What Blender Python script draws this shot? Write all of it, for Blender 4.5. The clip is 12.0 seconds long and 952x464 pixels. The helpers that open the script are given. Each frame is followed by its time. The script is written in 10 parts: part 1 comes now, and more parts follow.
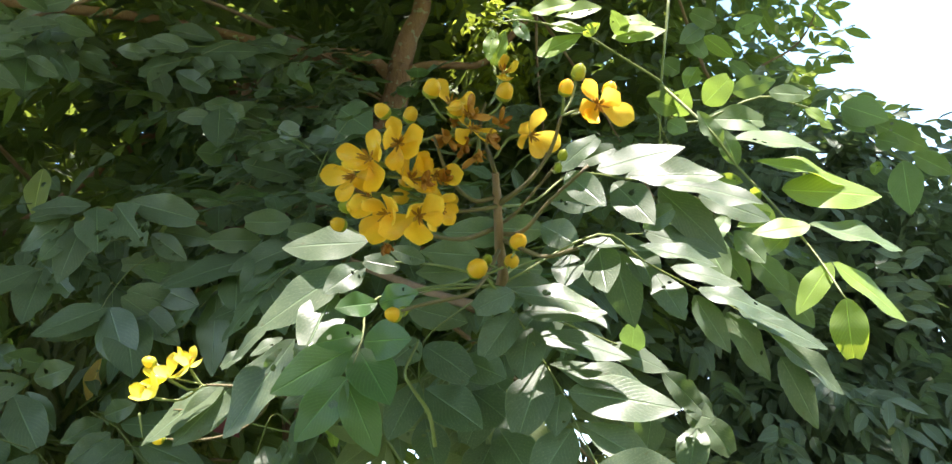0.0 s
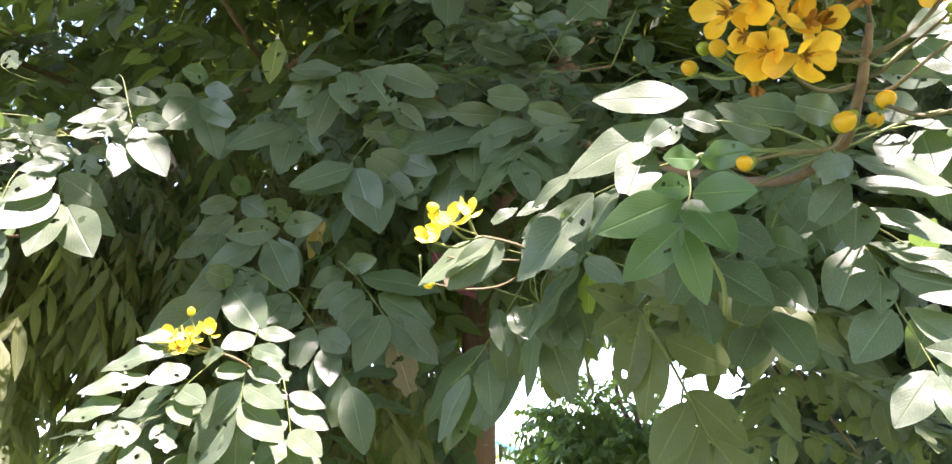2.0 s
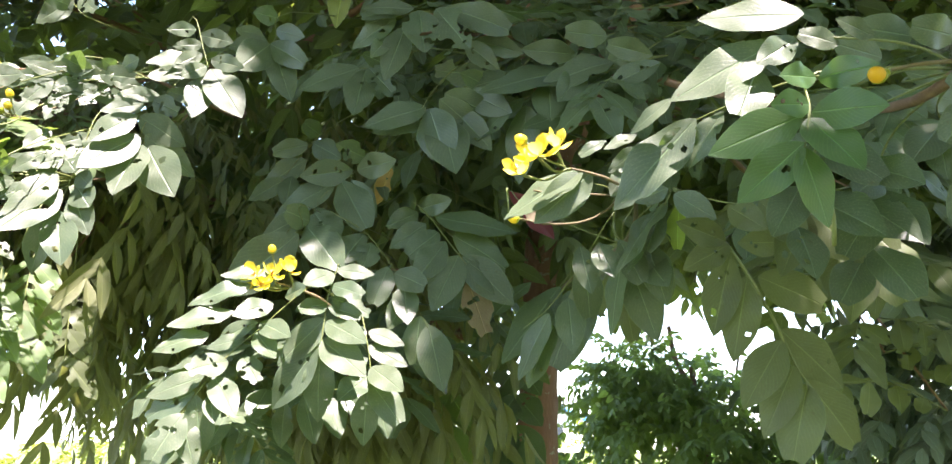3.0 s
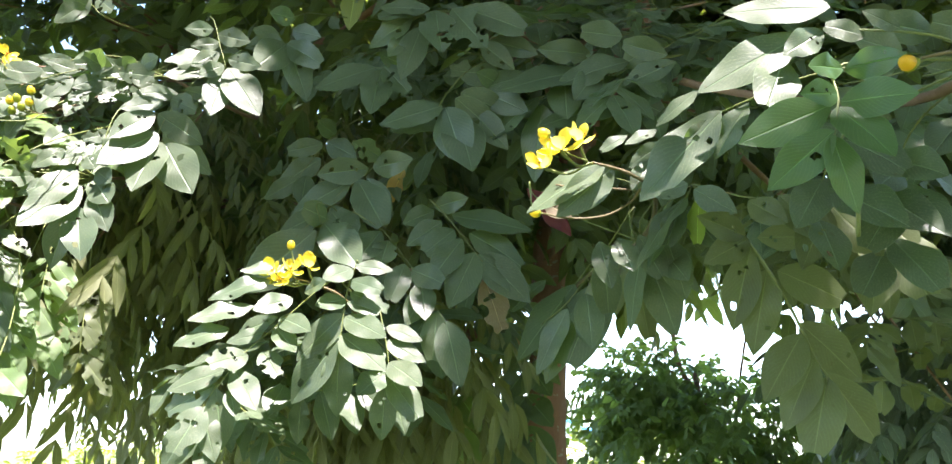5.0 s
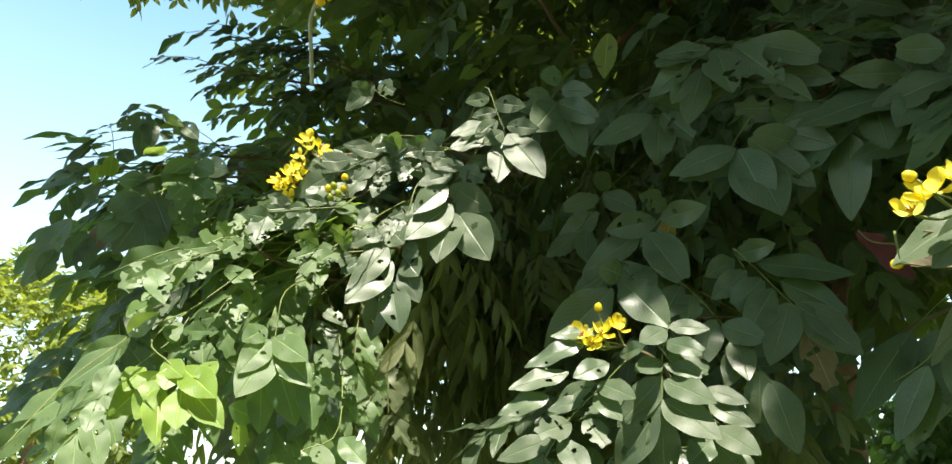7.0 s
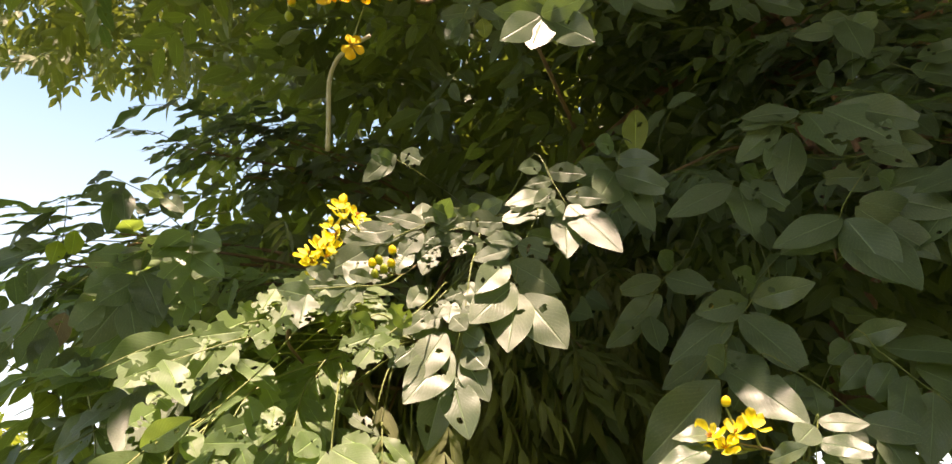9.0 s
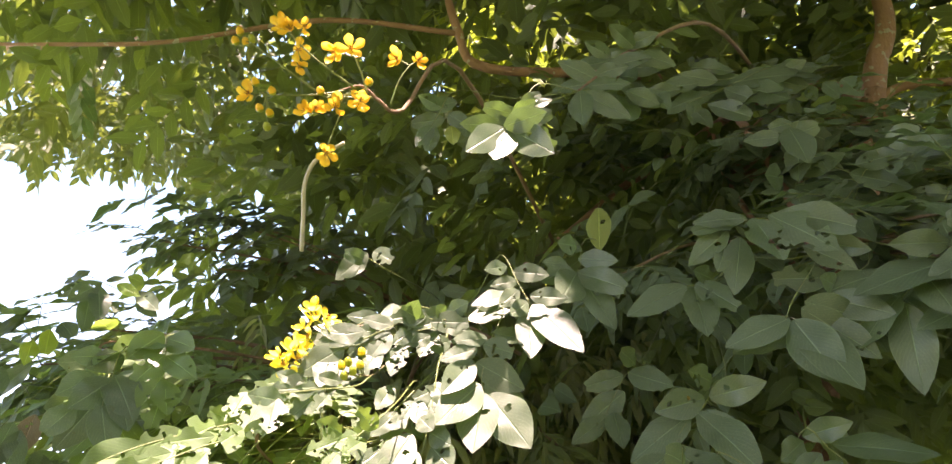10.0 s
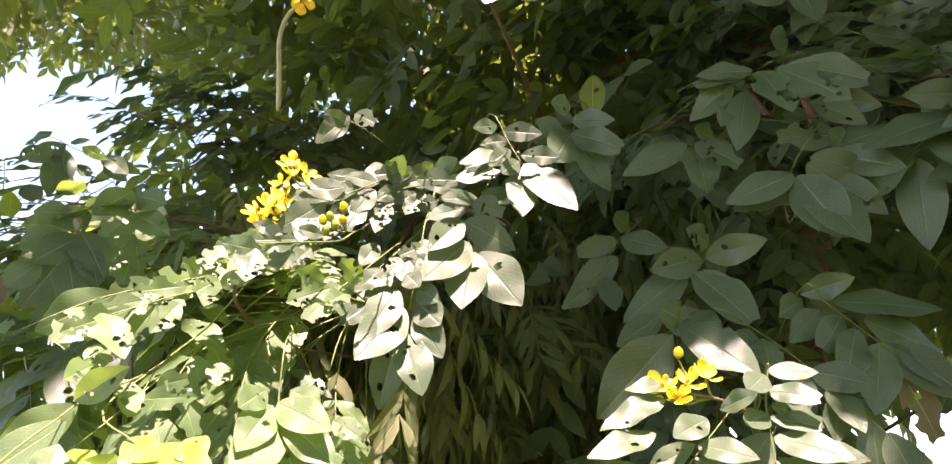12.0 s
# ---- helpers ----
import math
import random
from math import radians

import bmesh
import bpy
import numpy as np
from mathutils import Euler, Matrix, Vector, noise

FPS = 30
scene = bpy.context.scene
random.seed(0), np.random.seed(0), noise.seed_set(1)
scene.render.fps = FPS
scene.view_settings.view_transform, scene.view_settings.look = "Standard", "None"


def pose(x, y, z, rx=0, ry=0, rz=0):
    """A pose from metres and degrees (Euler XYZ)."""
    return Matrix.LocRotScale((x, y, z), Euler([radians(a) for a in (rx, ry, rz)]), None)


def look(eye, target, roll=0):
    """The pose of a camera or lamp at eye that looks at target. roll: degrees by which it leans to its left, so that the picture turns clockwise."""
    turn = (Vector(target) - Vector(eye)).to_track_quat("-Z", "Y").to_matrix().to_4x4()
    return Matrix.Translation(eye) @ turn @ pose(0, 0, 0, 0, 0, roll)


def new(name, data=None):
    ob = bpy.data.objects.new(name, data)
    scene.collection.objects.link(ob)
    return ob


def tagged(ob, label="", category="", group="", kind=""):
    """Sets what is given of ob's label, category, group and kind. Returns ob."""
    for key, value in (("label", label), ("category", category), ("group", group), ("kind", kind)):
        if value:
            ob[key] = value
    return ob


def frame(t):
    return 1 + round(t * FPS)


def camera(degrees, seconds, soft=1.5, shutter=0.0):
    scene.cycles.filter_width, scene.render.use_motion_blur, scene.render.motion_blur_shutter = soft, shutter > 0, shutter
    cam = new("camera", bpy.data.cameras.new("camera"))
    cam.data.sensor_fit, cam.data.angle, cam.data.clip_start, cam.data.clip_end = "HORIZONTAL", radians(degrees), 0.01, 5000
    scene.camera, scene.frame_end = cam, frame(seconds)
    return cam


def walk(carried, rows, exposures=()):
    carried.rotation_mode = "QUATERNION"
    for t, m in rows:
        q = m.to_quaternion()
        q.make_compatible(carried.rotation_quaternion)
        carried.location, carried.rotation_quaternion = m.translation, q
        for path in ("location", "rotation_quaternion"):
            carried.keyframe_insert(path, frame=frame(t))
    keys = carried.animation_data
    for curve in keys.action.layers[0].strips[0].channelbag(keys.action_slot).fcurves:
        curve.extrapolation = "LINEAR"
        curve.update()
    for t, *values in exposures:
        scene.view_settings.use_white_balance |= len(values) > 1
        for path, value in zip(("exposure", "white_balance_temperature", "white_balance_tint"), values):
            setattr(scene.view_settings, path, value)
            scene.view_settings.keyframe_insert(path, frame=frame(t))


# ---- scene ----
cam = camera(65.6, 12.0)
PATH = [
    (0, (0.043, 0.0867, 1.5309), (0.1294, 1.9241, 2.3162), -12.04),
    (0.5, (0.012, 0.0904, 1.5298), (0.0333, 1.9337, 2.3055), -9.72),
    (1, (-0.043, 0.0892, 1.5193), (-0.1342, 1.9422, 2.2664), -6.36),
    (1.5, (-0.0812, 0.0863, 1.51), (-0.2782, 1.9479, 2.214), -4.21),
    (2, (-0.1107, 0.0952, 1.4979), (-0.4107, 1.9696, 2.1275), -2.35),
    (2.5, (-0.1369, 0.1126, 1.4781), (-0.5426, 1.9902, 2.0349), -1.99),
    (3, (-0.1569, 0.1063, 1.4762), (-0.5889, 1.9861, 2.0051), -1.03),
    (3.2, (-0.1623, 0.0807, 1.4546), (-0.598, 1.9529, 2.0066), 0.12),
    (5, (-0.1804, 0.0979, 1.4597), (-0.6092, 1.9724, 2.0097), -0.87),
    (5.5, (-0.2225, 0.0992, 1.4686), (-0.6204, 1.9627, 2.0762), -0.51),
    (6, (-0.2553, 0.111, 1.4684), (-0.6287, 1.987, 2.0524), -1.25),
    (6.5, (-0.291, 0.0761, 1.4753), (-0.9822, 1.8486, 2.0921), -0.06),
    (7, (-0.3057, 0.06, 1.5047), (-1.2375, 1.7119, 2.1394), -0.35),
    (7.2, (-0.3123, 0.0717, 1.5157), (-1.2475, 1.7401, 2.1005), 0.84),
    (8.8, (-0.5768, 0.1343, 1.5402), (-1.2635, 1.8303, 2.3477), -3.14),
    (9, (-0.5836, 0.1235, 1.5364), (-1.2405, 1.7854, 2.4346), -3.35),
    (9.5, (-0.5648, 0.0800, 1.5518), (-1.1076, 1.6903, 2.6066), -3.83),
    (10, (-0.5457, 0.0774, 1.5419), (-1.0991, 1.6688, 2.6196), -4.69),
    (10.5, (-0.5462, 0.0902, 1.5320), (-1.1037, 1.6908, 2.5937), -5.08),
    (11, (-0.5582, 0.1106, 1.5379), (-1.1499, 1.7151, 2.5749), -4.93),
    (11.5, (-0.5816, 0.1243, 1.5417), (-1.1976, 1.7448, 2.5389), -3.35),
    (12, (-0.5856, 0.1544, 1.5088), (-1.1575, 1.8688, 2.3655), -4.84),
]
EXPOSURES = [(0, 3.02, 6250, 22), (1.5, 3.44, 6250, 45), (2, 3.6, 6300, 40), (3, 3.40, 6350, 31), (5.5, 3.27, 6150, 25), (6.5, 3.06, 6200, 27), (7, 2.24, 6750, 7), (7.2, 2.1, 6750, 7),
             (8.8, 2.42, 8500, 30), (9.2, 2.66, 8300, 34), (9.6, 3.2, 7500, 42), (10.5, 3.52, 7200, 42), (12, 3.14, 7100, 42)]
walk(cam, [(t, look(eye, target, roll)) for t, eye, target, roll in PATH], EXPOSURES)


# ---- daylight ----
SUN_UP, SUN_AZ = 65.0, 38.0
to_sun = Vector((math.sin(radians(SUN_AZ)) * math.cos(radians(SUN_UP)), -math.cos(radians(SUN_AZ)) * math.cos(radians(SUN_UP)), math.sin(radians(SUN_UP))))
world = bpy.data.worlds.new("daylight")
scene.world = world
world.use_nodes = True
wn = world.node_tree.nodes
sky = wn.new("ShaderNodeTexSky")
sky.sky_type, sky.sun_disc = "NISHITA", False
sky.sun_elevation = radians(SUN_UP)
sky.sun_rotation = math.atan2(to_sun.x, to_sun.y)
sky.air_density, sky.dust_density = 1.0, 1.0
# bright tropical haze over the blue, thicker towards the horizon
tex = wn.new("ShaderNodeTexCoord")
sep = wn.new("ShaderNodeSeparateXYZ")
haze = wn.new("ShaderNodeValToRGB")
haze.color_ramp.elements[0].position, haze.color_ramp.elements[0].color = 0.0, (0.21, 0.22, 0.225, 1)
haze.color_ramp.elements[1].position, haze.color_ramp.elements[1].color = 0.56, (0.036, 0.066, 0.078, 1)
sky_dim = wn.new("ShaderNodeMix")
sky_dim.data_type, sky_dim.blend_type = "RGBA", "MULTIPLY"
sky_dim.inputs[0].default_value, sky_dim.inputs[7].default_value = 1.0, (0.050, 0.062, 0.060, 1)
total = wn.new("ShaderNodeMix")
total.data_type, total.blend_type, total.inputs[0].default_value = "RGBA", "ADD", 1.0
wl = world.node_tree.links
wl.new(tex.outputs["Generated"], sep.inputs[0])
wl.new(sep.outputs[2], haze.inputs[0])
wl.new(sky.outputs[0], sky_dim.inputs[6])
wl.new(sky_dim.outputs[2], total.inputs[6])
wl.new(haze.outputs[0], total.inputs[7])
wl.new(total.outputs[2], wn["Background"].inputs[0])
wn["Background"].inputs[1].default_value = 1.0
sun = new("sun", bpy.data.lights.new("sun", "SUN"))
sun.data.energy, sun.data.angle, sun.data.color = 3.25, radians(0.53), (1.0, 0.94, 0.83)
sun.matrix_world = look((0, 0, 12), tuple(Vector((0, 0, 12)) - to_sun))


# ---- materials ----
def material(name):
    m = bpy.data.materials.new(name)
    m.use_nodes = True
    nt = m.node_tree
    return m, nt, nt.nodes["Principled BSDF"], nt.nodes["Material Output"]


def node(nt, kind, **values):
    n = nt.nodes.new(kind)
    for k, v in values.items():
        if k in n.inputs:
            n.inputs[k].default_value = v
    return n


def maths(nt, op, a, b=None):
    n = nt.nodes.new("ShaderNodeMath")
    n.operation = op
    for i, v in enumerate((a, b)):
        if v is None:
            continue
        if isinstance(v, (int, float)):
            n.inputs[i].default_value = v
        else:
            nt.links.new(v, n.inputs[i])
    return n.outputs[0]


def ramp(nt, fac, stops):
    n = nt.nodes.new("ShaderNodeValToRGB")
    while len(n.color_ramp.elements) < len(stops):
        n.color_ramp.elements.new(0.5)
    for e, (p, c) in zip(n.color_ramp.elements, stops):
        e.position, e.color = p, (*c, 1)
    nt.links.new(fac, n.inputs[0])
    return n.outputs[0]


def mix(nt, fac, a, b, blend="MIX"):
    n = nt.nodes.new("ShaderNodeMix")
    n.data_type, n.blend_type = "RGBA", blend
    for sock, v in ((n.inputs[0], fac), (n.inputs[6], a), (n.inputs[7], b)):
        if isinstance(v, tuple):
            sock.default_value = (*v, 1)
        elif isinstance(v, (int, float)):
            sock.default_value = v
        else:
            nt.links.new(v, sock)
    return n.outputs[2]


def noise_out(nt, vector, scale, detail=3.0, rough=0.55):
    n = node(nt, "ShaderNodeTexNoise", Scale=scale, Detail=detail, Roughness=rough)
    if vector is not None:
        nt.links.new(vector, n.inputs["Vector"])
    return n.outputs["Fac"]


def leaf_material(name, dark, light, glow, dust, through_light=0.28, rough=0.42, islands=False):
    """Leaf blade: midrib and side veins from the blade's own coordinates, blotches, dust, light that comes through."""
    m, nt, bsdf, out = material(name)
    uv = nt.nodes.new("ShaderNodeUVMap")
    uv.uv_map = "UVMap"
    sep = nt.nodes.new("ShaderNodeSeparateXYZ")
    nt.links.new(uv.outputs[0], sep.inputs[0])
    side = maths(nt, "ABSOLUTE", maths(nt, "SUBTRACT", sep.outputs[0], 0.5))
    rib = maths(nt, "LESS_THAN", side, 0.012)
    rib_soft = maths(nt, "SUBTRACT", 1.0, maths(nt, "MINIMUM", maths(nt, "MULTIPLY", side, 26.0), 1.0))
    veins = maths(nt, "SINE", maths(nt, "MULTIPLY", maths(nt, "SUBTRACT", sep.outputs[1], maths(nt, "MULTIPLY", side, 0.75)), 88.0))
    veins = maths(nt, "POWER", maths(nt, "MAXIMUM", veins, 0.0), 6.0)
    geo = nt.nodes.new("ShaderNodeNewGeometry")
    info = nt.nodes.new("ShaderNodeObjectInfo")
    rnd = geo.outputs["Random Per Island"] if islands else info.outputs["Random"]
    pos = geo.outputs["Position"]
    blot = noise_out(nt, pos, 46.0, 6.0, 0.7)
    fine = noise_out(nt, pos, 420.0, 2.0)
    own = maths(nt, "FRACT", maths(nt, "MULTIPLY", rnd, 17.31))
    c = mix(nt, rnd, dark, light)
    c = mix(nt, maths(nt, "MULTIPLY", own, 0.45), c, tuple(v * 0.45 for v in dark))
    c = mix(nt, maths(nt, "MULTIPLY", blot, 0.55), c, tuple(v * 0.55 for v in dark))
    margin = maths(nt, "GREATER_THAN", side, 0.482)
    c = mix(nt, maths(nt, "MULTIPLY", margin, 0.45), c, tuple(min(1, v * 2.2) for v in light))
    c = mix(nt, maths(nt, "MULTIPLY", veins, 0.26), c, tuple(min(1, v * 1.9) for v in light))
    c = mix(nt, maths(nt, "MULTIPLY", rib, 0.75), c, tuple(min(1, v * 2.6) for v in light))
    d = maths(nt, "MULTIPLY", maths(nt, "MULTIPLY", noise_out(nt, pos, 17.0, 5.0, 0.65), maths(nt, "ADD", fine, 0.4)), dust)
    c = mix(nt, d, c, (0.46, 0.48, 0.27))
    grit = maths(nt, "GREATER_THAN", noise_out(nt, pos, 620.0, 2.0, 0.6), 0.60)
    c = mix(nt, maths(nt, "MULTIPLY", grit, dust), c, (0.42, 0.44, 0.26))
    speck = maths(nt, "GREATER_THAN", noise_out(nt, pos, 160.0, 1.0), 0.73)
    c = mix(nt, maths(nt, "MULTIPLY", speck, 0.6), c, (0.06, 0.045, 0.02))
    nt.links.new(c, bsdf.inputs["Base Color"])
    nt.links.new(maths(nt, "ADD", rough - 0.08, maths(nt, "MULTIPLY", maths(nt, "ADD", blot, own), 0.20)), bsdf.inputs["Roughness"])
    bsdf.inputs["Specular IOR Level"].default_value = 0.6
    bump = node(nt, "ShaderNodeBump", Strength=0.5, Distance=0.0014)
    h = maths(nt, "SUBTRACT", maths(nt, "MULTIPLY", fine, 0.25), maths(nt, "ADD", maths(nt, "MULTIPLY", veins, 0.10), maths(nt, "MULTIPLY", rib_soft, 0.9)))
    nt.links.new(h, bump.inputs["Height"])
    nt.links.new(bump.outputs[0], bsdf.inputs["Normal"])
    tr = nt.nodes.new("ShaderNodeBsdfTranslucent")
    g = mix(nt, maths(nt, "MULTIPLY", maths(nt, "ADD", rib, maths(nt, "MULTIPLY", veins, 0.4)), 0.5), glow, tuple(v * 1.5 for v in glow))
    g = mix(nt, maths(nt, "MULTIPLY", rnd, 0.5), g, tuple(v * 0.6 for v in glow))
    nt.links.new(g, tr.inputs[0])
    ms = node(nt, "ShaderNodeMixShader", Fac=through_light)
    nt.links.new(bsdf.outputs[0], ms.inputs[1])
    nt.links.new(tr.outputs[0], ms.inputs[2])
    nt.links.new(ms.outputs[0], out.inputs[0])
    return m


def plain_material(name, a, b, scale, rough, bump=0.2, distance=0.002, glow=None, stretch=(1, 1, 1), spots=None, through_light=0.3):
    m, nt, bsdf, out = material(name)
    geo = nt.nodes.new("ShaderNodeNewGeometry")
    mp = nt.nodes.new("ShaderNodeMapping")
    mp.inputs["Scale"].default_value = stretch
    nt.links.new(geo.outputs["Position"], mp.inputs[0])
    big = noise_out(nt, mp.outputs[0], scale, 5.0, 0.6)
    small = noise_out(nt, mp.outputs[0], scale * 9, 3.0)
    c = ramp(nt, big, [(0.3, a), (0.7, b)])
    c = mix(nt, maths(nt, "MULTIPLY", small, 0.4), c, tuple(v * 0.6 for v in a))
    if spots:
        c = mix(nt, maths(nt, "GREATER_THAN", noise_out(nt, geo.outputs["Position"], scale * 3, 2.0), 0.64), c, spots)
    nt.links.new(c, bsdf.inputs["Base Color"])
    bsdf.inputs["Roughness"].default_value = rough
    bm = node(nt, "ShaderNodeBump", Strength=bump, Distance=distance)
    nt.links.new(maths(nt, "ADD", big, small), bm.inputs["Height"])
    nt.links.new(bm.outputs[0], bsdf.inputs["Normal"])
    if glow:
        tr = nt.nodes.new("ShaderNodeBsdfTranslucent")
        tr.inputs[0].default_value = (*glow, 1)
        ms = node(nt, "ShaderNodeMixShader", Fac=through_light)
        nt.links.new(bsdf.outputs[0], ms.inputs[1])
        nt.links.new(tr.outputs[0], ms.inputs[2])
        nt.links.new(ms.outputs[0], out.inputs[0])
    return m


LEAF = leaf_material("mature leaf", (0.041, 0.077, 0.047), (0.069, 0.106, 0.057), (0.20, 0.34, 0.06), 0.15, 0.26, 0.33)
# lighter, greener copy of the mature leaf for sunlit branches, sunlight in its colour
LIT_LEAF = leaf_material("lit outer leaf", (0.070, 0.135, 0.050), (0.115, 0.190, 0.060), (0.34, 0.50, 0.07), 0.12, 0.36, 0.42)
DEEP = leaf_material("glossy leaf", (0.035, 0.092, 0.028), (0.055, 0.125, 0.036), (0.22, 0.42, 0.05), 0.05, 0.30, 0.30)
YOUNG = leaf_material("young leaf", (0.16, 0.27, 0.035), (0.22, 0.34, 0.05), (0.50, 0.62, 0.05), 0.12, 0.42, 0.38)
TWIN = leaf_material("vine leaf", (0.075, 0.14, 0.06), (0.12, 0.20, 0.07), (0.30, 0.45, 0.06), 0.2, 0.35, 0.40)
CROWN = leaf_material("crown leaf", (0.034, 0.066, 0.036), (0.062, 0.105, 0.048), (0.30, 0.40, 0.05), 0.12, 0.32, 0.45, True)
OLIVE = leaf_material("drooping leaf", (0.060, 0.088, 0.034), (0.085, 0.110, 0.040), (0.34, 0.40, 0.10), 0.14, 0.42, 0.45)
SIDE = leaf_material("shade tree leaf", (0.080, 0.125, 0.092), (0.115, 0.165, 0.112), (0.22, 0.32, 0.10), 0.16, 0.28, 0.45, True)
HANGING = leaf_material("hanging leaf", (0.095, 0.115, 0.040), (0.150, 0.165, 0.060), (0.34, 0.37, 0.08), 0.2, 0.42, 0.5, True)
DISTANT = leaf_material("distant leaf", (0.085, 0.120, 0.016), (0.150, 0.185, 0.026), (0.45, 0.50, 0.05), 0.04, 0.42, 0.5, True)
TALL = leaf_material("tall tree leaf", (0.042, 0.066, 0.022), (0.074, 0.100, 0.032), (0.24, 0.29, 0.04), 0.10, 0.3, 0.5, True)
MIDDLE = leaf_material("young tree leaf", (0.080, 0.150, 0.045), (0.125, 0.200, 0.060), (0.34, 0.48, 0.07), 0.1, 0.40, 0.5, True)
# brighter, yellower crown leaf with backlight painted into its colour
LIT_CROWN = leaf_material("crown leaf, lit copy", (0.11, 0.16, 0.022), (0.17, 0.23, 0.032), (0.46, 0.56, 0.05), 0.05, 0.45, 0.45, True)
YELLOW_LEAF = leaf_material("ageing leaf", (0.20, 0.25, 0.05), (0.24, 0.28, 0.06), (0.40, 0.45, 0.06), 0.1, 0.35, 0.5)
TURNING = leaf_material("turning leaf", (0.42, 0.25, 0.03), (0.48, 0.30, 0.035), (0.55, 0.36, 0.04), 0.1, 0.3, 0.5)
RED_LEAF = plain_material("rusty leaf", (0.115, 0.014, 0.012), (0.075, 0.010, 0.009), 40.0, 0.7, 0.3, 0.001, (0.25, 0.02, 0.012), through_light=0.2)
BROWN_LEAF = leaf_material("withered leaf", (0.17, 0.115, 0.07), (0.21, 0.15, 0.09), (0.26, 0.17, 0.08), 0.2, 0.2, 0.6)
# lemon copy of the petal for sprays in the sun, brightness in its colour
LIT_PETAL = plain_material("lit petal", (0.96, 0.73, 0.020), (0.98, 0.79, 0.050), 60.0, 0.36, 0.25, 0.0008, (1.0, 0.95, 0.18), through_light=0.48)
PETAL = plain_material("petal", (0.97, 0.46, 0.006), (0.98, 0.54, 0.012), 60.0, 0.36, 0.25, 0.0008, (1.0, 0.80, 0.09), through_light=0.36)
# lemon bud copy for the same sprays, sunlight painted in
LIT_BUD = plain_material("lit bud", (0.86, 0.64, 0.030), (0.80, 0.58, 0.030), 90.0, 0.42, 0.2, 0.0006, (0.95, 0.85, 0.15))
BUD = plain_material("bud", (0.86, 0.46, 0.010), (0.80, 0.40, 0.012), 90.0, 0.42, 0.2, 0.0006, (0.95, 0.80, 0.12))
GREEN_BUD = plain_material("green bud", (0.30, 0.36, 0.03), (0.40, 0.40, 0.03), 90.0, 0.45, 0.2, 0.0006, (0.4, 0.45, 0.04))
STAMEN = plain_material("stamen", (0.50, 0.26, 0.02), (0.34, 0.13, 0.015), 120.0, 0.5, 0.2, 0.0005)
WILTED = plain_material("withered petal", (0.55, 0.26, 0.02), (0.30, 0.10, 0.02), 90.0, 0.6, 0.4, 0.0008, (0.4, 0.15, 0.02))
STALK = plain_material("green stalk", (0.14, 0.18, 0.048), (0.20, 0.22, 0.065), 130.0, 0.5, 0.5, 0.0006)
PEDUNCLE = plain_material("flower stalk", (0.12, 0.090, 0.040), (0.16, 0.13, 0.050), 110.0, 0.6, 0.8, 0.001)
TWIG = plain_material("twig bark", (0.19, 0.11, 0.065), (0.27, 0.17, 0.10), 80.0, 0.75, 0.9, 0.0012)
BARK = plain_material("bark", (0.24, 0.125, 0.082), (0.33, 0.18, 0.12), 16.0, 0.82, 0.9, 0.005, None, (1, 1, 0.35), (0.30, 0.27, 0.21))
POD = plain_material("seed pod", (0.38, 0.33, 0.24), (0.47, 0.40, 0.30), 60.0, 0.6, 0.4, 0.001)
SOIL = plain_material("grassy ground", (0.10, 0.15, 0.03), (0.17, 0.20, 0.06), 0.9, 0.9, 0.8, 0.03, None, (1, 1, 1), (0.20, 0.15, 0.09))
PLASTER = plain_material("white plaster", (0.74, 0.73, 0.70), (0.80, 0.79, 0.76), 1.2, 0.8, 0.15, 0.004)
BLUE_ROOF = plain_material("blue roof sheet", (0.06, 0.20, 0.42), (0.08, 0.25, 0.48), 1.0, 0.45, 0.1, 0.004)
DARK_GLASS = plain_material("window glass", (0.03, 0.04, 0.05), (0.04, 0.05, 0.06), 0.5, 0.08, 0.02, 0.001)


# ---- builders ----
def mesh_of(name, verts, faces, mat, uvs=None, smooth=True):
    me = bpy.data.meshes.new(name)
    me.from_pydata(verts, [], faces)
    if uvs is not None:
        layer = me.uv_layers.new(name="UVMap")
        idx = np.empty(len(me.loops), dtype=np.int32)
        me.loops.foreach_get("vertex_index", idx)
        layer.data.foreach_set("uv", np.asarray(uvs, dtype=np.float32)[idx].ravel())
    if smooth:
        me.polygons.foreach_set("use_smooth", [True] * len(me.polygons))
    me.materials.append(mat)
    me.update()
    return me


def part(name, me, parent, label=""):
    ob = new(name, me)
    if parent is not None:
        ob.parent = parent
        ob.matrix_parent_inverse = parent.matrix_basis.inverted()
    return tagged(ob, label)


def thing(name, at, label, category, group="", kind=""):
    ob = new(name)
    ob.empty_display_size = 0.02
    ob.matrix_basis = Matrix.Translation(at)
    return tagged(ob, label, category, group, kind)


def smooth_line(points, steps):
    """Catmull-Rom curve through the points."""
    p = [Vector(q) for q in points]
    if len(p) == 2:
        return [p[0].lerp(p[1], i / steps) for i in range(steps + 1)]
    p = [p[0] * 2 - p[1], *p, p[-1] * 2 - p[-2]]
    line = []
    for i in range(1, len(p) - 2):
        for k in range(steps):
            t = k / steps
            line.append(0.5 * (2 * p[i] + (p[i + 1] - p[i - 1]) * t + (2 * p[i - 1] - 5 * p[i] + 4 * p[i + 1] - p[i + 2]) * t * t
                               + (3 * p[i] - p[i - 1] - 3 * p[i + 1] + p[i + 2]) * t ** 3))
    return line + [p[-2]]


